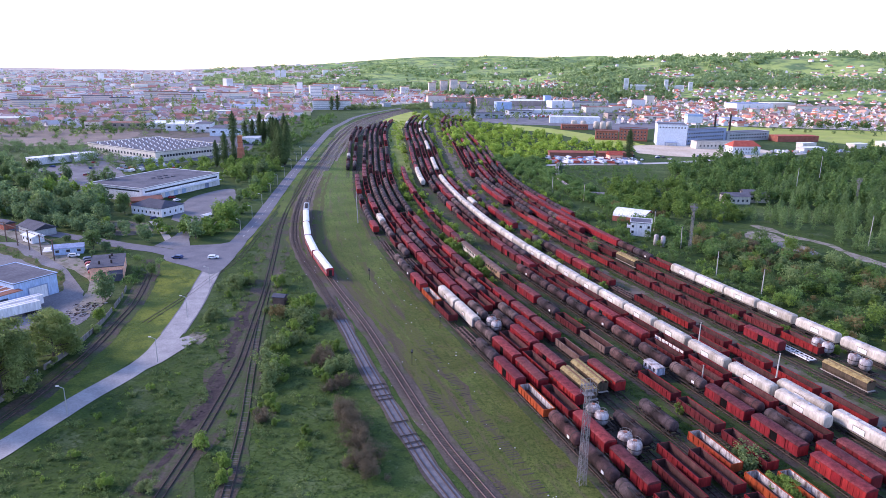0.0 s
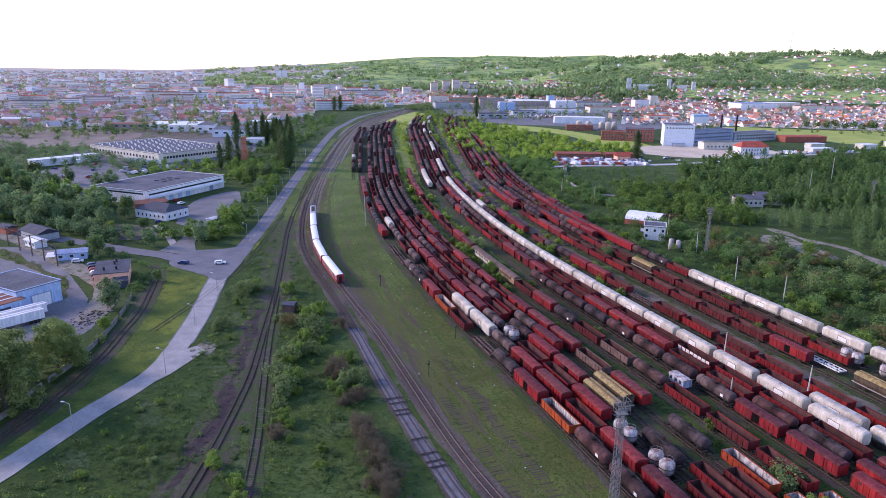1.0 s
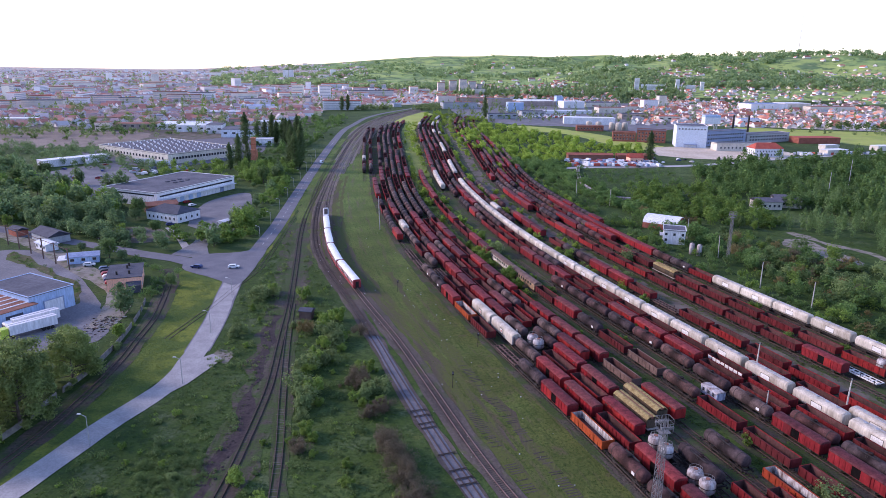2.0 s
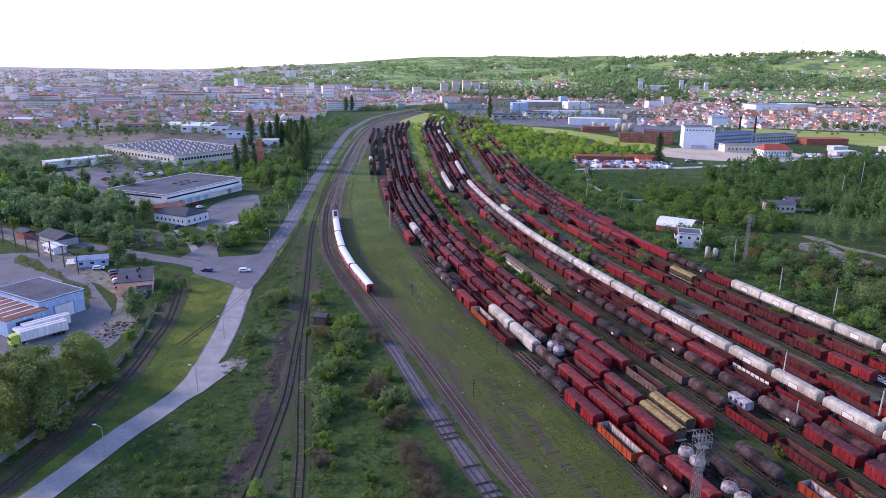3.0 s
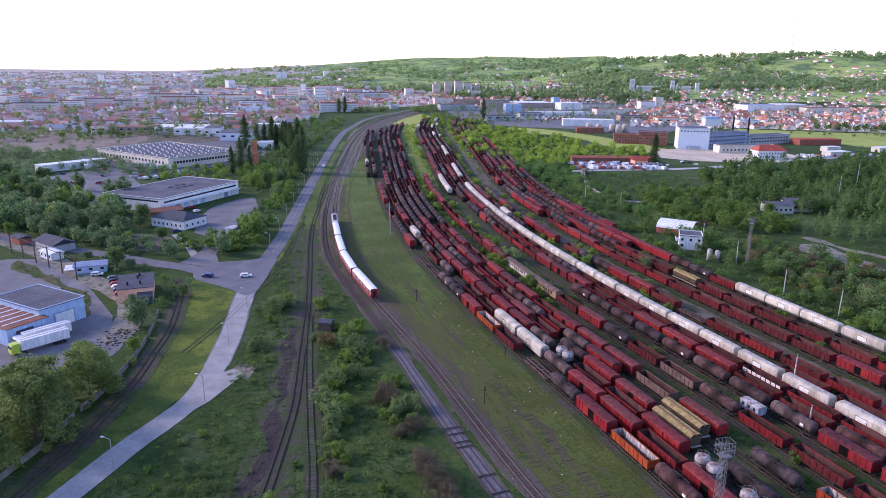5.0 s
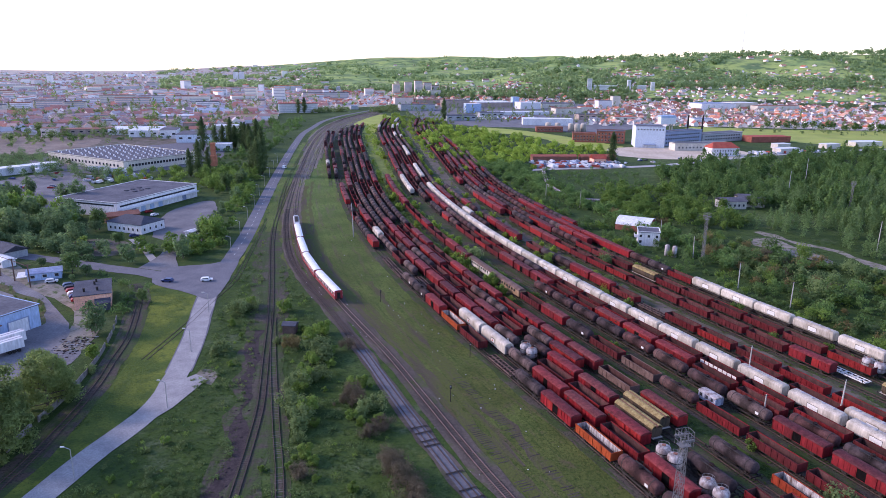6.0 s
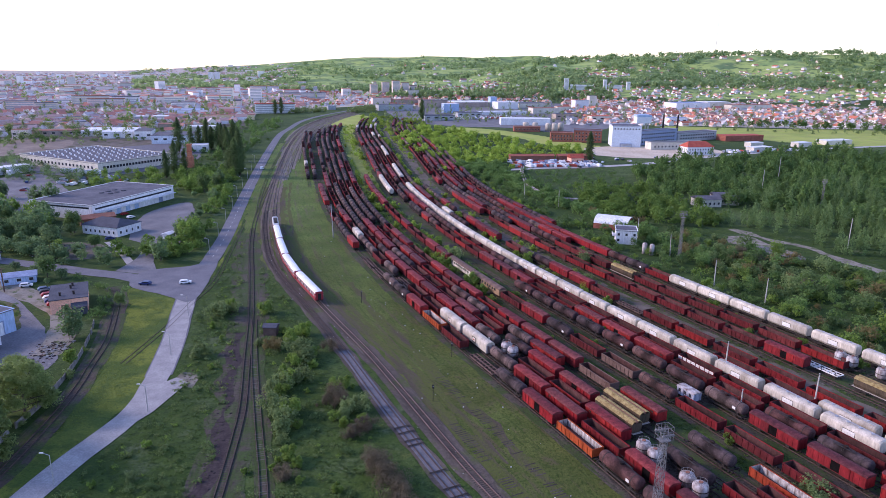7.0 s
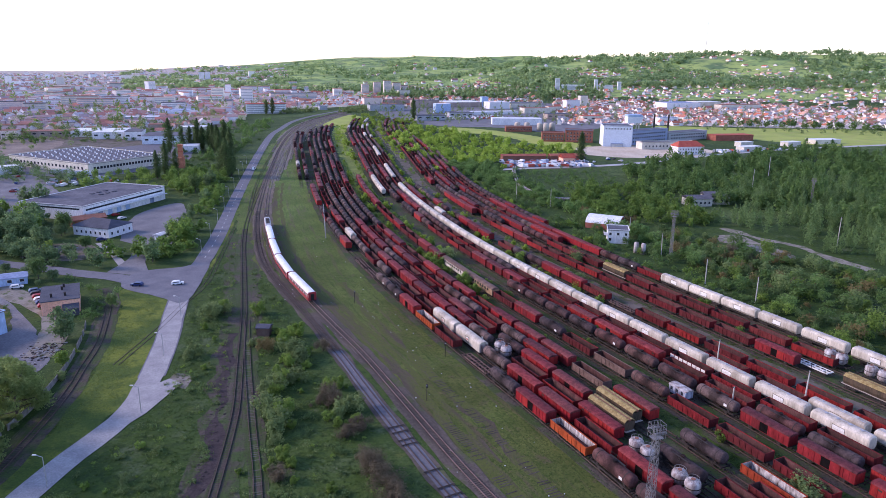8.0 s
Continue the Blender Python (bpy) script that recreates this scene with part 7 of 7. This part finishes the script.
spots += [(*yard.at(s, d), k) for s, d, k in ((205, 27.5, 1.0), (215, 28, 1.2), (222, 36, 1.2), (212, 36.5, 1.0), (198, 37, 0.8), (188, 36.5, 0.7), (158, 27, 0.6), (150, 36.5, 0.6), (240, 28, 1.0), (250, 36, 1.2), (262, 27, 1.0), (275, 36, 1.1), (232, 27.5, 0.9), (186, 54, 0.6), (156, 44, 0.7), (236, 62, 1.0), (205, 72, 0.7), (190, 62, 0.7), (178, 62.8, 0.7), (94, 30.5, 0.7), (72.5, 28.6, 1.0), (74.5, 28.2, 0.8), (65, 29, 1.2), (63, 28.6, 0.9), (160, 93, 1.0), (150, 93, 0.8), (135, 83, 0.9), (125, 92, 1.0), (118, 92, 0.9), (108, 93, 1.2), (205, 92, 1.1), (215, 93, 1.2), (225, 84, 1.0), (240, 92, 1.0), (170, 104, 1.0))]
placed(bushes, spots)
browns = [tree("bush", "bare brownish shrub just coming into leaf", "bush", 3.4, 3.7, leaves_brown, 2400, 0.12, 80 + k, "brown shrubs") for k in range(2)]
placed(browns, [(-32.8, 164.2, 1.0), (-38.4, 196.1, 1.0), (-25.6, 152.1, 1.0), (-40.9, 133.6, 0.8), (-42.3, 135, 0.75), (-34.4, 166, 1.1), (-36.2, 164, 0.7), (-27.8, 150.8, 1.05), (-29.2, 148.5, 0.8), (-21.4, 131, 1.4), (-23.2, 134.5, 1.3), (-24.6, 137.5, 1.1), (-18.4, 123.5, 1.45), (-20.2, 127, 1.4), (-16.6, 119, 1.4), (-18.8, 117, 1.2), (-15.4, 114, 1.2), (129, 287, 1.3), (132, 279, 1.2), (127, 266, 1.0), (132, 243, 1.1)], 0.12)
placed([tree("bush", "tan-leaved shrub beside the spur hut", "bush", 4.0, 3.4, leaves_tan, 1500, 0.18, 85, "tan shrubs")], [(-54.0, 196.7, 1.2), (104, 345, 1.3), (88, 372, 1.2)], 0.1)
lane_bushes = [(*yard.at(rng.uniform(240, 760), rng.choice([27.2, 36.2, 62.8, 63.5, 72.5, 90.5, 107])), rng.uniform(0.6, 1.25)) for _ in range(90)]
placed([tree("bush", "bright young bush growing between the sidings", "bush", 3.8, 3.2, leaves_sun_tinted, 420, 0.38, 90 + k, "siding bushes") for k in range(2)], lane_bushes)


def forest(name, label, spots, shapes, leaves, count, size, z=None):
    """Many trees that nobody would count, as one mesh of leaves."""
    all_v, r = [], np.random.default_rng(len(spots))
    crowns = [leaf_cloud(*clumps(shape, high, wide, 200 + k), count, size, 300 + k) for k, (shape, high, wide) in enumerate(shapes)]
    for x, y, k in spots:
        v = crowns[r.integers(len(crowns))]
        a = r.uniform(0, 2 * math.pi)
        turn = np.array([[math.cos(a), -math.sin(a), 0], [math.sin(a), math.cos(a), 0], [0, 0, r.uniform(0.85, 1.15)]])
        all_v.append(v @ turn.T * k + (x, y, (z(x, y) if z else 0.0)))
    ob = new(name, leaf_mesh(name, np.concatenate(all_v), leaves))
    return tagged(ob, label, "trees", kind="stuff")


round_low = [("round", 9, 4.2), ("round", 7.5, 4.0), ("round", 10.5, 4.6), ("bush", 5, 4.5)]
tall_wood = [("round", 10, 4.6), ("round", 9, 4.8), ("round", 12, 5.0), ("poplar", 13.5, 3.4), ("bush", 5.5, 5)]
scrub = [("bush", 3.6, 3.6), ("bush", 4.6, 4.0), ("round", 6, 3.4)]
scrub_outline = [(112, 180), (150, 160), (190, 225), (165, 262), (142, 305), (130, 330), (116, 335), (106, 300), (105, 262), (110, 230)]
for label, count, leaves in (("dense green scrub beyond the outer sidings", 120, leaves_mid), ("dark low scrub beyond the outer sidings", 80, leaves_dark), ("fresh young bushes in the scrub", 70, leaves_fresh), ("olive bushes in the scrub", 45, leaves_tan), ("grey-green bushes in the scrub", 60, leaves_sage)):
    forest("east_scrub", label, spots_in(scrub_outline, count, 0.4, 1.4), scrub, leaves, 220, 0.4)
forest("east_scrub", "dense dark scrub beside the sidings", spots_in([(20, 560), (50, 470), (72, 400), (92, 330), (100, 290), (108, 310), (92, 380), (84, 440), (66, 520), (72, 560)], 320, 0.7, 1.3), scrub, leaves_mid, 150, 0.5)
forest("east_wood", "dense dark green deciduous wood", spots_in([(135, 402), (170, 392), (192, 372), (215, 330), (250, 310), (420, 560), (400, 650), (300, 600), (180, 548), (160, 520), (150, 455)], 620, 0.75, 1.15), tall_wood, leaves_mid, 190, 0.82)
forest("east_scrub", "mixed young trees and scrub before the wood", spots_in([(98, 352), (120, 345), (150, 342), (172, 384), (140, 402), (148, 450), (100, 440), (86, 425)], 190, 0.6, 1.25), scrub + round_low[:2], leaves_fresh_wood, 170, 0.6)
for leaves, count in ((leaves_mid, 110), (leaves_dark, 50), (leaves_fresh, 45)):
    forest("siding_scrub", "mixed scrub along the outermost siding", [(*yard.at(rng.uniform(95, 430), 104 + abs(rng.normal()) * 10 + (4 if rng.random() < 0.5 else 0)), rng.uniform(0.4, 1.1)) for _ in range(count)], scrub, leaves, 170, 0.42)
forest("poplar_wood", "stand of young upright poplars", spots_in([(146, 346), (157, 326), (163, 302), (172, 286), (180, 270), (215, 262), (320, 380), (300, 460), (200, 440)], 330, 0.5, 0.75), [("poplar", 17, 3.4), ("poplar", 15, 3.1), ("poplar", 18.5, 3.6)], leaves_grey, 270, 0.64)
forest("clearing_scrub", "low scrub in the clearing", spots_in([(75, 440), (140, 470), (150, 530), (75, 535)], 140, 0.3, 0.8), scrub, leaves_mid, 100, 0.45)
forest("middle_bushes", "bright green bushes beyond the yard tinted as if sunlit", spots_in([(0, 620), (40, 560), (75, 545), (90, 600), (150, 600), (165, 640), (110, 720), (60, 830), (20, 860), (-20, 760)], 420, 0.7, 1.4), scrub + [("round", 7, 4)], leaves_sun_tinted, 100, 0.85)
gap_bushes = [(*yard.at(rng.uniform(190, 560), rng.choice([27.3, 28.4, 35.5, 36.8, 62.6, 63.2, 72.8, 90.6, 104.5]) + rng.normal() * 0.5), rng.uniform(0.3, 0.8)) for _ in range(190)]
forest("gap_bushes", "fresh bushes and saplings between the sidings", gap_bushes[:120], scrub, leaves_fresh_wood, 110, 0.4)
forest("gap_bushes", "bright saplings between the sidings", gap_bushes[120:], scrub, leaves_sun_tinted, 110, 0.4)
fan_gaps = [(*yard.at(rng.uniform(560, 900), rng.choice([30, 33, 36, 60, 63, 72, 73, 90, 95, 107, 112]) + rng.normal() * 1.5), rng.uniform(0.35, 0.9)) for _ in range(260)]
forest("fan_bushes", "bright young bushes among the ends of the sidings", fan_gaps, scrub, leaves_sun_tinted, 90, 0.6)
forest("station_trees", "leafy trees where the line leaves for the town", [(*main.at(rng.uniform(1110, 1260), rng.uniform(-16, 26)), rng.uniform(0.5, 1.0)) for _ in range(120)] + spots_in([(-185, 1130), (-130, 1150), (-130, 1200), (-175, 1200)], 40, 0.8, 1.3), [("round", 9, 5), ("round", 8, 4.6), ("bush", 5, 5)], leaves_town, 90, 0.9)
forest("throat_bushes", "bushes at the yard throat tinted as if sunlit", spots_in([(-60, 900), (0, 780), (30, 870), (20, 1000), (-30, 1080), (-70, 1100)], 200, 0.6, 1.2), scrub, leaves_sun_tinted, 90, 0.7)
depot_wood = [(-370, 330), (-250, 325), (-205, 322), (-180, 345), (-205, 380), (-270, 420), (-305, 470), (-330, 500), (-380, 520), (-380, 380)]
for label, count, leaves in (("dark green trees round the old depot", 190, leaves_west_hazed), ("fresh green trees round the old depot", 60, leaves_fresh_wood), ("grey-green trees round the old depot", 50, leaves_sage)):
    forest("west_wood", label, spots_in(depot_wood, count, 0.8, 1.4), round_low, leaves, 170, 0.85)
forest("west_wood", "trees and hedges behind the warehouses", spots_in([(-420, 520), (-320, 500), (-225, 470), (-205, 430), (-195, 470), (-250, 520), (-320, 590), (-400, 620)], 150, 0.6, 1.0), round_low, leaves_west_hazed, 200, 0.5)
forest("roadside_hedge", "overgrown hedge beside the road", spots_in([(-190, 560), (-140, 470), (-128, 470), (-150, 640), (-150, 780), (-175, 700)], 120, 0.4, 0.9), scrub, leaves_mid, 110, 0.62)
forest("vine_mound", "low tangle of creepers over rough ground", spots_in([(-72.4, 125.6), (-71.3, 134.3), (-61.4, 133.9), (-57.5, 124.8), (-60, 116.4), (-66.8, 117.5)], 80, 0.3, 0.55), [("bush", 2.2, 4.2), ("bush", 1.8, 3.8)], leaves_dark, 200, 0.24)
forest("depot_weeds", "weeds and bushes along the depot lane", spots_in([(-192, 274), (-158, 247), (-144, 236), (-135, 222), (-138, 222), (-162, 247), (-190, 266)], 40, 0.2, 0.4), scrub, leaves_mid, 110, 0.4)
forest("house_bushes", "bushes round the salmon office", spots_in([(-135, 262), (-114, 250), (-108, 232), (-116, 222), (-118, 246), (-140, 270)], 30, 0.3, 0.7), scrub, leaves_mid, 130, 0.38)

rough = [(-98, 95), (-20, 92), (-14, 122), (-36, 176), (-60, 250), (-88, 320), (-86, 240), (-76, 190), (-82, 150)]
low_clump = [("bush", 1.1, 2.2), ("bush", 1.5, 2.6), ("bush", 0.8, 1.8)]
forest("nettle_clumps", "dark low clumps of nettles in the rough grass", spots_in(rough, 260, 0.5, 1.1), low_clump, leaves_dark, 60, 0.24)
forest("pale_weeds", "pale sage-green clumps of tall weeds", spots_in(rough, 200, 0.45, 1.0), low_clump, leaves_sage, 55, 0.2)
forest("lime_weeds", "fresh lime-green clumps of weeds", spots_in(rough, 120, 0.4, 0.9), low_clump, leaves_fresh, 55, 0.2)
# ---- grass tufts and weeds near by ----
def tufts(name, label, spots, leaves, size, blades=6):
    r = np.random.default_rng(len(spots))
    n = len(spots)
    s = np.array(spots)
    base = np.repeat(np.c_[s[:, :2], np.zeros(n)], blades, 0) + np.c_[r.normal(size=(n * blades, 2)) * size * 0.5, np.zeros(n * blades)]
    k = np.repeat(s[:, 2], blades)[:, None] * size * r.uniform(0.5, 1.2, (n * blades, 1))
    a = r.uniform(0, 2 * math.pi, n * blades)
    side = np.stack([np.cos(a), np.sin(a), 0 * a], -1) * k * 0.38
    lean = np.stack([r.normal(size=n * blades) * 0.8, r.normal(size=n * blades) * 0.8, np.ones(n * blades) * 0.4], -1) * k
    v = np.stack([base - side, base + side, base + side * 0.5 + lean, base - side * 0.5 + lean], 1).reshape(-1, 3)
    return tagged(new(name, leaf_mesh(name, v, leaves, 4)), label, "grass", kind="stuff")


tufts("tall_grass", "tall rough green grass and nettles", spots_in([(-100, 90), (-20, 90), (-12, 125), (-36, 180), (-62, 260), (-92, 330), (-92, 250), (-78, 190), (-84, 150)], 9000, 0.5, 1.3), grass_blades, 0.27, 5)
tufts("tall_grass", "yellow-green grass inside the curved track", spots_in([(-98, 150), (-84, 165), (-90, 200), (-96, 240), (-118, 256), (-104, 215), (-97, 178)], 5000, 0.5, 1.2), rank_blades, 0.2, 5)
meadow_spots = [(*yard.at(rng.uniform(50, 330), rng.uniform(-22, -3.4)), rng.uniform(0.4, 1.1)) for _ in range(5000)]
tufts("meadow_grass", "patchy grass and weeds in the meadow", meadow_spots, grass_blades, 0.26, 5)
weeds = [(*yard.at(rng.uniform(60, 380), rng.choice([27, 36.5, 25.0, 63, 68, 76.5, 92, 106]) + rng.normal() * 1.3), rng.uniform(0.6, 1.6)) for _ in range(5200)]
tufts("siding_weeds", "weeds between the sidings", weeds, grass_blades, 0.42, 5)
tufts("scrub_grass", "rough grass round the eastern scrub", spots_in([(105, 180), (200, 200), (240, 300), (120, 340), (102, 280)], 6000, 0.6, 1.4), grass_blades, 0.4, 5)

# ---- the town and the hills ----
def houses(name, label, spots, z=None, roofs=None):
    geo = Geo()
    for x, y, k in spots:
        l, d, h = rng.uniform(9, 18) * k, rng.uniform(8, 12) * k, rng.choice([2.8, 3.0, 3.4, 5.6]) * k
        m = pose(x, y, (z(x, y) if z else 0) - 0.3, 0, 0, rng.choice([10, 15, 100, 105, 60]) + rng.normal() * 6)
        r = h + rng.uniform(3, 5) * k
        box_v = [(-l / 2, -d / 2, 0), (l / 2, -d / 2, 0), (l / 2, d / 2, 0), (-l / 2, d / 2, 0), (-l / 2, -d / 2, h), (l / 2, -d / 2, h), (l / 2, d / 2, h), (-l / 2, d / 2, h), (-l / 2, 0, r * 0.98), (l / 2, 0, r * 0.98)]
        geo.add([m @ Vector(p) for p in box_v], [(0, 1, 5, 4), (1, 2, 6, 9, 5), (2, 3, 7, 6), (3, 0, 4, 8, 7)], 0)
        e = 0.5
        roof_v = [(-l / 2 - e, -d / 2 - e, h - 0.2), (l / 2 + e, -d / 2 - e, h - 0.2), (l / 2 + e, d / 2 + e, h - 0.2), (-l / 2 - e, d / 2 + e, h - 0.2), (-l / 2 - e, 0, r), (l / 2 + e, 0, r)]
        geo.add([m @ Vector(p) for p in roof_v], [(0, 1, 5, 4), (2, 3, 4, 5)], 1)
    return tagged(part(name, geo, [house_walls, roofs or house_roofs]), label, "houses", kind="stuff")


def fan(count, side0, side1, near, far, low=0.8, high=1.3):
    """Places between two bearings and two distances, thinner far off."""
    out = []
    while len(out) < count:
        a, r = radians(rng.uniform(side0, side1)), near * (far / near) ** rng.random()
        out.append((math.sin(a) * r, math.cos(a) * r, rng.uniform(low, high)))
    return out


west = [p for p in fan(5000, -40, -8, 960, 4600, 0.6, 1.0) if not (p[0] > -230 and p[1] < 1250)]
houses("town_houses", "crowded small houses of the town with red roofs", west, rise_at, hazed_roofs)
houses("yard_sheds", "low sheds and cottages among the western yards", spots_in([(-660, 800), (-600, 740), (-440, 770), (-330, 790), (-250, 850), (-235, 990), (-420, 960), (-640, 990)], 210, 0.5, 0.95), None, hazed_roofs)
houses("town_houses", "houses along the valley with red and brown roofs", [p for p in fan(800, -8, 12, 1350, 2300, 0.5, 0.9)], rise_at)
houses("town_houses", "suburb of red-roofed houses below the hills", [p for p in fan(2100, 13, 40, 980, 2500, 0.5, 0.85) if not (p[0] < 660 and p[1] < 930)], rise_at)
houses("hill_houses", "scattered houses on the hillside", fan(200, -2, 40, 2200, 4200), rise_at)


def apartment_block(x, y, turn, length, high, wall, roof):
    t = thing("apartment_block", "long pale apartment block with rows of windows", "apartment building", "apartment blocks", pose(x, y, rise_at(x, y) - 0.3, 0, 0, turn))
    part("wall", Geo().box(0, length, 0, 13, 0, high), wall, t)
    part("roof", Geo().box(-0.5, length + 0.5, -0.5, 13.5, high, high + 1.0), roof, t)
    for z in np.arange(1.4, high - 1.2, 3.0) if math.hypot(x, y) < 2300 else ():
        part("window_band", Geo().box(1.5, length - 1.5, -0.12, -0.02, z, z + 1.3), grey_paint, t)
    return t


def town_blocks(spots):
    """Slab blocks all over the far town, with window bands on the nearer ones."""
    geo = Geo()
    for x, y, k in spots:
        l, d, h = rng.uniform(22, 75) * k, rng.uniform(11, 14), rng.choice([8, 10, 12, 14, 17, 28], p=[0.25, 0.3, 0.25, 0.12, 0.05, 0.03])
        l = min(l, 24) if h > 20 else l
        m = pose(x, y, rise_at(x, y) - 0.3, 0, 0, rng.choice([8, 14, 98, 104, 60]) + rng.normal() * 6)
        for (x0, x1, y0, y1, z0, z1), mat_k in [((0, l, 0, d, 0, h), 0), ((-0.4, l + 0.4, -0.4, d + 0.4, h, h + 0.9), 1)] + [((1, l - 1, -0.15, -0.02, z, z + 1.3), 2) for z in np.arange(1.4, h - 1, 3.0) if math.hypot(x, y) < 2600]:
            b = Geo().box(x0, x1, y0, y1, z0, z1)
            geo.add([m @ Vector(p) for p in b.v], b.f, mat_k)
    return tagged(part("town_blocks", geo, [block_walls, hazed_roofs, grey_paint]), "pale slab blocks of flats across the far town", "apartment buildings", kind="stuff")


town_blocks([p for p in fan(250, -40, -8, 1400, 4600, 0.7, 1.1)] + fan(16, -8, 3, 1750, 2400, 0.7, 1.0))
apartment_block(-238, 1134, 12, 62, 15, white_wall, tile_roof)
for k, (x, y, turn, length, high) in enumerate(BLOCKS):
    apartment_block(x, y, turn, length, high, (cream_wall, white_wall, pink_wall)[k % 3], (flat_roof, rust_roof)[k % 2])
for _ in range(20):
    a, r = radians(rng.uniform(-38, -6)), rng.uniform(1250, 2300)
    x, y = math.sin(a) * r, math.cos(a) * r
    if x > -260 and y < 1500:
        continue
    apartment_block(x, y, rng.choice([8, 12, 98, 15, 20]) + rng.normal() * 5, rng.uniform(35, 80), rng.choice([11, 11, 12, 14, 15]), rng.choice([cream_wall, white_wall, pink_wall, pink_wall]), rng.choice([flat_roof, rust_roof, tile_roof]))
for x, y, high in ((-78, 1862, 26), (-47, 1868, 31), (-20, 1812, 36), (4, 1820, 31), (24, 1840, 24), (-725, 2767, 38), (-705, 2778, 38)):
    apartment_block(x, y, 10, 19, high, pink_wall if y < 2000 else white_wall, rust_roof if y < 2000 else flat_roof)
for x, y, l, h in ((436, 1852, 12, 30), (452, 1848, 60, 14), (535, 1826, 9, 26), (549, 1823, 34, 12), (592, 1808, 9, 20)):
    apartment_block(x, y, -12, l, h, white_wall, pale_roof)
for x, y, high, label in ((1203, 2622, 150, "tall slender grey radio mast with a red tip"), (1204, 4137, 105, "thin grey radio mast on the far ridge")):
    mast = thing("radio_mast", label, "mast", "radio masts", pose(x, y, rise_at(x, y)))
    part("shaft", Geo().tube((0, 0, -4), (0, 0, high), 1.2, 0.6, 6), grey_paint, mast)
    part("antenna", Geo().tube((0, 0, high), (0, 0, high + 8), 0.4, 0.2, 5), tile_roof, mast)

town_trees = [("round", 9, 5.5), ("round", 11, 6), ("bush", 6, 6), ("poplar", 16, 3)]
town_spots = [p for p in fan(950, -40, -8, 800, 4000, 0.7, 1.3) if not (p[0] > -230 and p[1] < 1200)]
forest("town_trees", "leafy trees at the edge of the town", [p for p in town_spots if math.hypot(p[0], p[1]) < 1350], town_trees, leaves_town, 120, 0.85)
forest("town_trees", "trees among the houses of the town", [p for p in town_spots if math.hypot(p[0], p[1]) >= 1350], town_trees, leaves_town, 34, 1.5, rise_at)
forest("town_trees", "sunlit trees among the gardens", [p for p in fan(420, -38, 4, 1000, 2600, 0.6, 1.1) if not (-230 < p[0] < 0 and p[1] < 1200)], town_trees, leaves_fresh, 24, 1.8, rise_at)
forest("valley_trees", "belt of tall trees along the valley", fan(420, -1, 17, 1650, 1900, 1.0, 1.55), town_trees, leaves_far_hazed, 60, 1.9, rise_at)
forest("valley_trees", "trees among works and houses", fan(1700, -2, 40, 960, 2500, 0.5, 1.0), town_trees, leaves_town, 26, 1.4, rise_at)
forest("field_hedge", "row of trees along the sunlit field", [(460 + k * 9 + rng.normal() * 2, 930 - k * 4 + rng.normal() * 3, 1.2) for k in range(34)], town_trees[:2], leaves_mid, 120, 1.1)
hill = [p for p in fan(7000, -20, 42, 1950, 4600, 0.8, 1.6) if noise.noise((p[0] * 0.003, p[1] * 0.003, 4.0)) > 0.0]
forest("hill_woods", "woods covering the hills", hill, [("round", 12, 9), ("round", 14, 11)], leaves_far_hazed, 15, 4.2, rise_at)
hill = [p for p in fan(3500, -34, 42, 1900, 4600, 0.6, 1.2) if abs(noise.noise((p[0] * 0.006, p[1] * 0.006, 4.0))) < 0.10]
forest("hill_hedges", "hedges and orchards on the hillsides", hill, [("round", 10, 8), ("bush", 7, 8)], leaves_far_hazed, 13, 3.0, rise_at)
hill = [p for p in fan(1500, -16, 42, 2300, 4300, 0.9, 1.5) if noise.noise((p[0] * 0.003, p[1] * 0.003, 14.0)) > 0.28]
forest("hill_copses", "darker copses on the hillsides", hill, [("round", 12, 9), ("round", 14, 11)], leaves_dark, 16, 4.2, rise_at)
forest("yard_trees", "dark trees and hedges among the western yards", spots_in([(-640, 760), (-560, 650), (-420, 610), (-340, 660), (-300, 690), (-240, 800), (-230, 990), (-420, 980), (-640, 990)], 230, 0.4, 0.9), round_low, leaves_town, 70, 0.9)
# ---- hedges and gardens between road, factory and yards ----
forest("garden_trees", "trees and hedges between the works", spots_in([(-210, 640), (-180, 580), (-150, 600), (-160, 780), (-165, 980), (-230, 960), (-230, 760)], 150, 0.5, 1.1), round_low, leaves_mid, 90, 0.9)
forest("garden_trees", "trees and hedges behind the factory", spots_in([(-420, 640), (-330, 700), (-240, 740), (-260, 980), (-420, 960), (-620, 800)], 170, 0.5, 1.1), round_low, leaves_mid, 70, 1.0)
forest("roadside_trees", "leafy trees between warehouse and road", spots_in([(-142, 300), (-104, 292), (-108, 345), (-117, 420), (-130, 500), (-150, 530), (-172, 500), (-146, 440), (-126, 420), (-116, 350), (-120, 312)], 130, 0.55, 1.05), round_low, leaves_fresh_wood, 220, 0.72)
forest("roadside_trees", "bright young trees behind the warehouse", spots_in([(-210, 450), (-150, 425), (-150, 500), (-190, 520), (-235, 500)], 60, 0.5, 0.9), round_low, leaves_fresh, 180, 0.7)
forest("lane_trees", "trees between the depot lane and side road", spots_in([(-215, 318), (-168, 290), (-140, 283), (-122, 278), (-150, 300), (-175, 318), (-190, 345), (-240, 345)], 90, 0.5, 1.0), round_low, leaves_west_hazed, 220, 0.7)
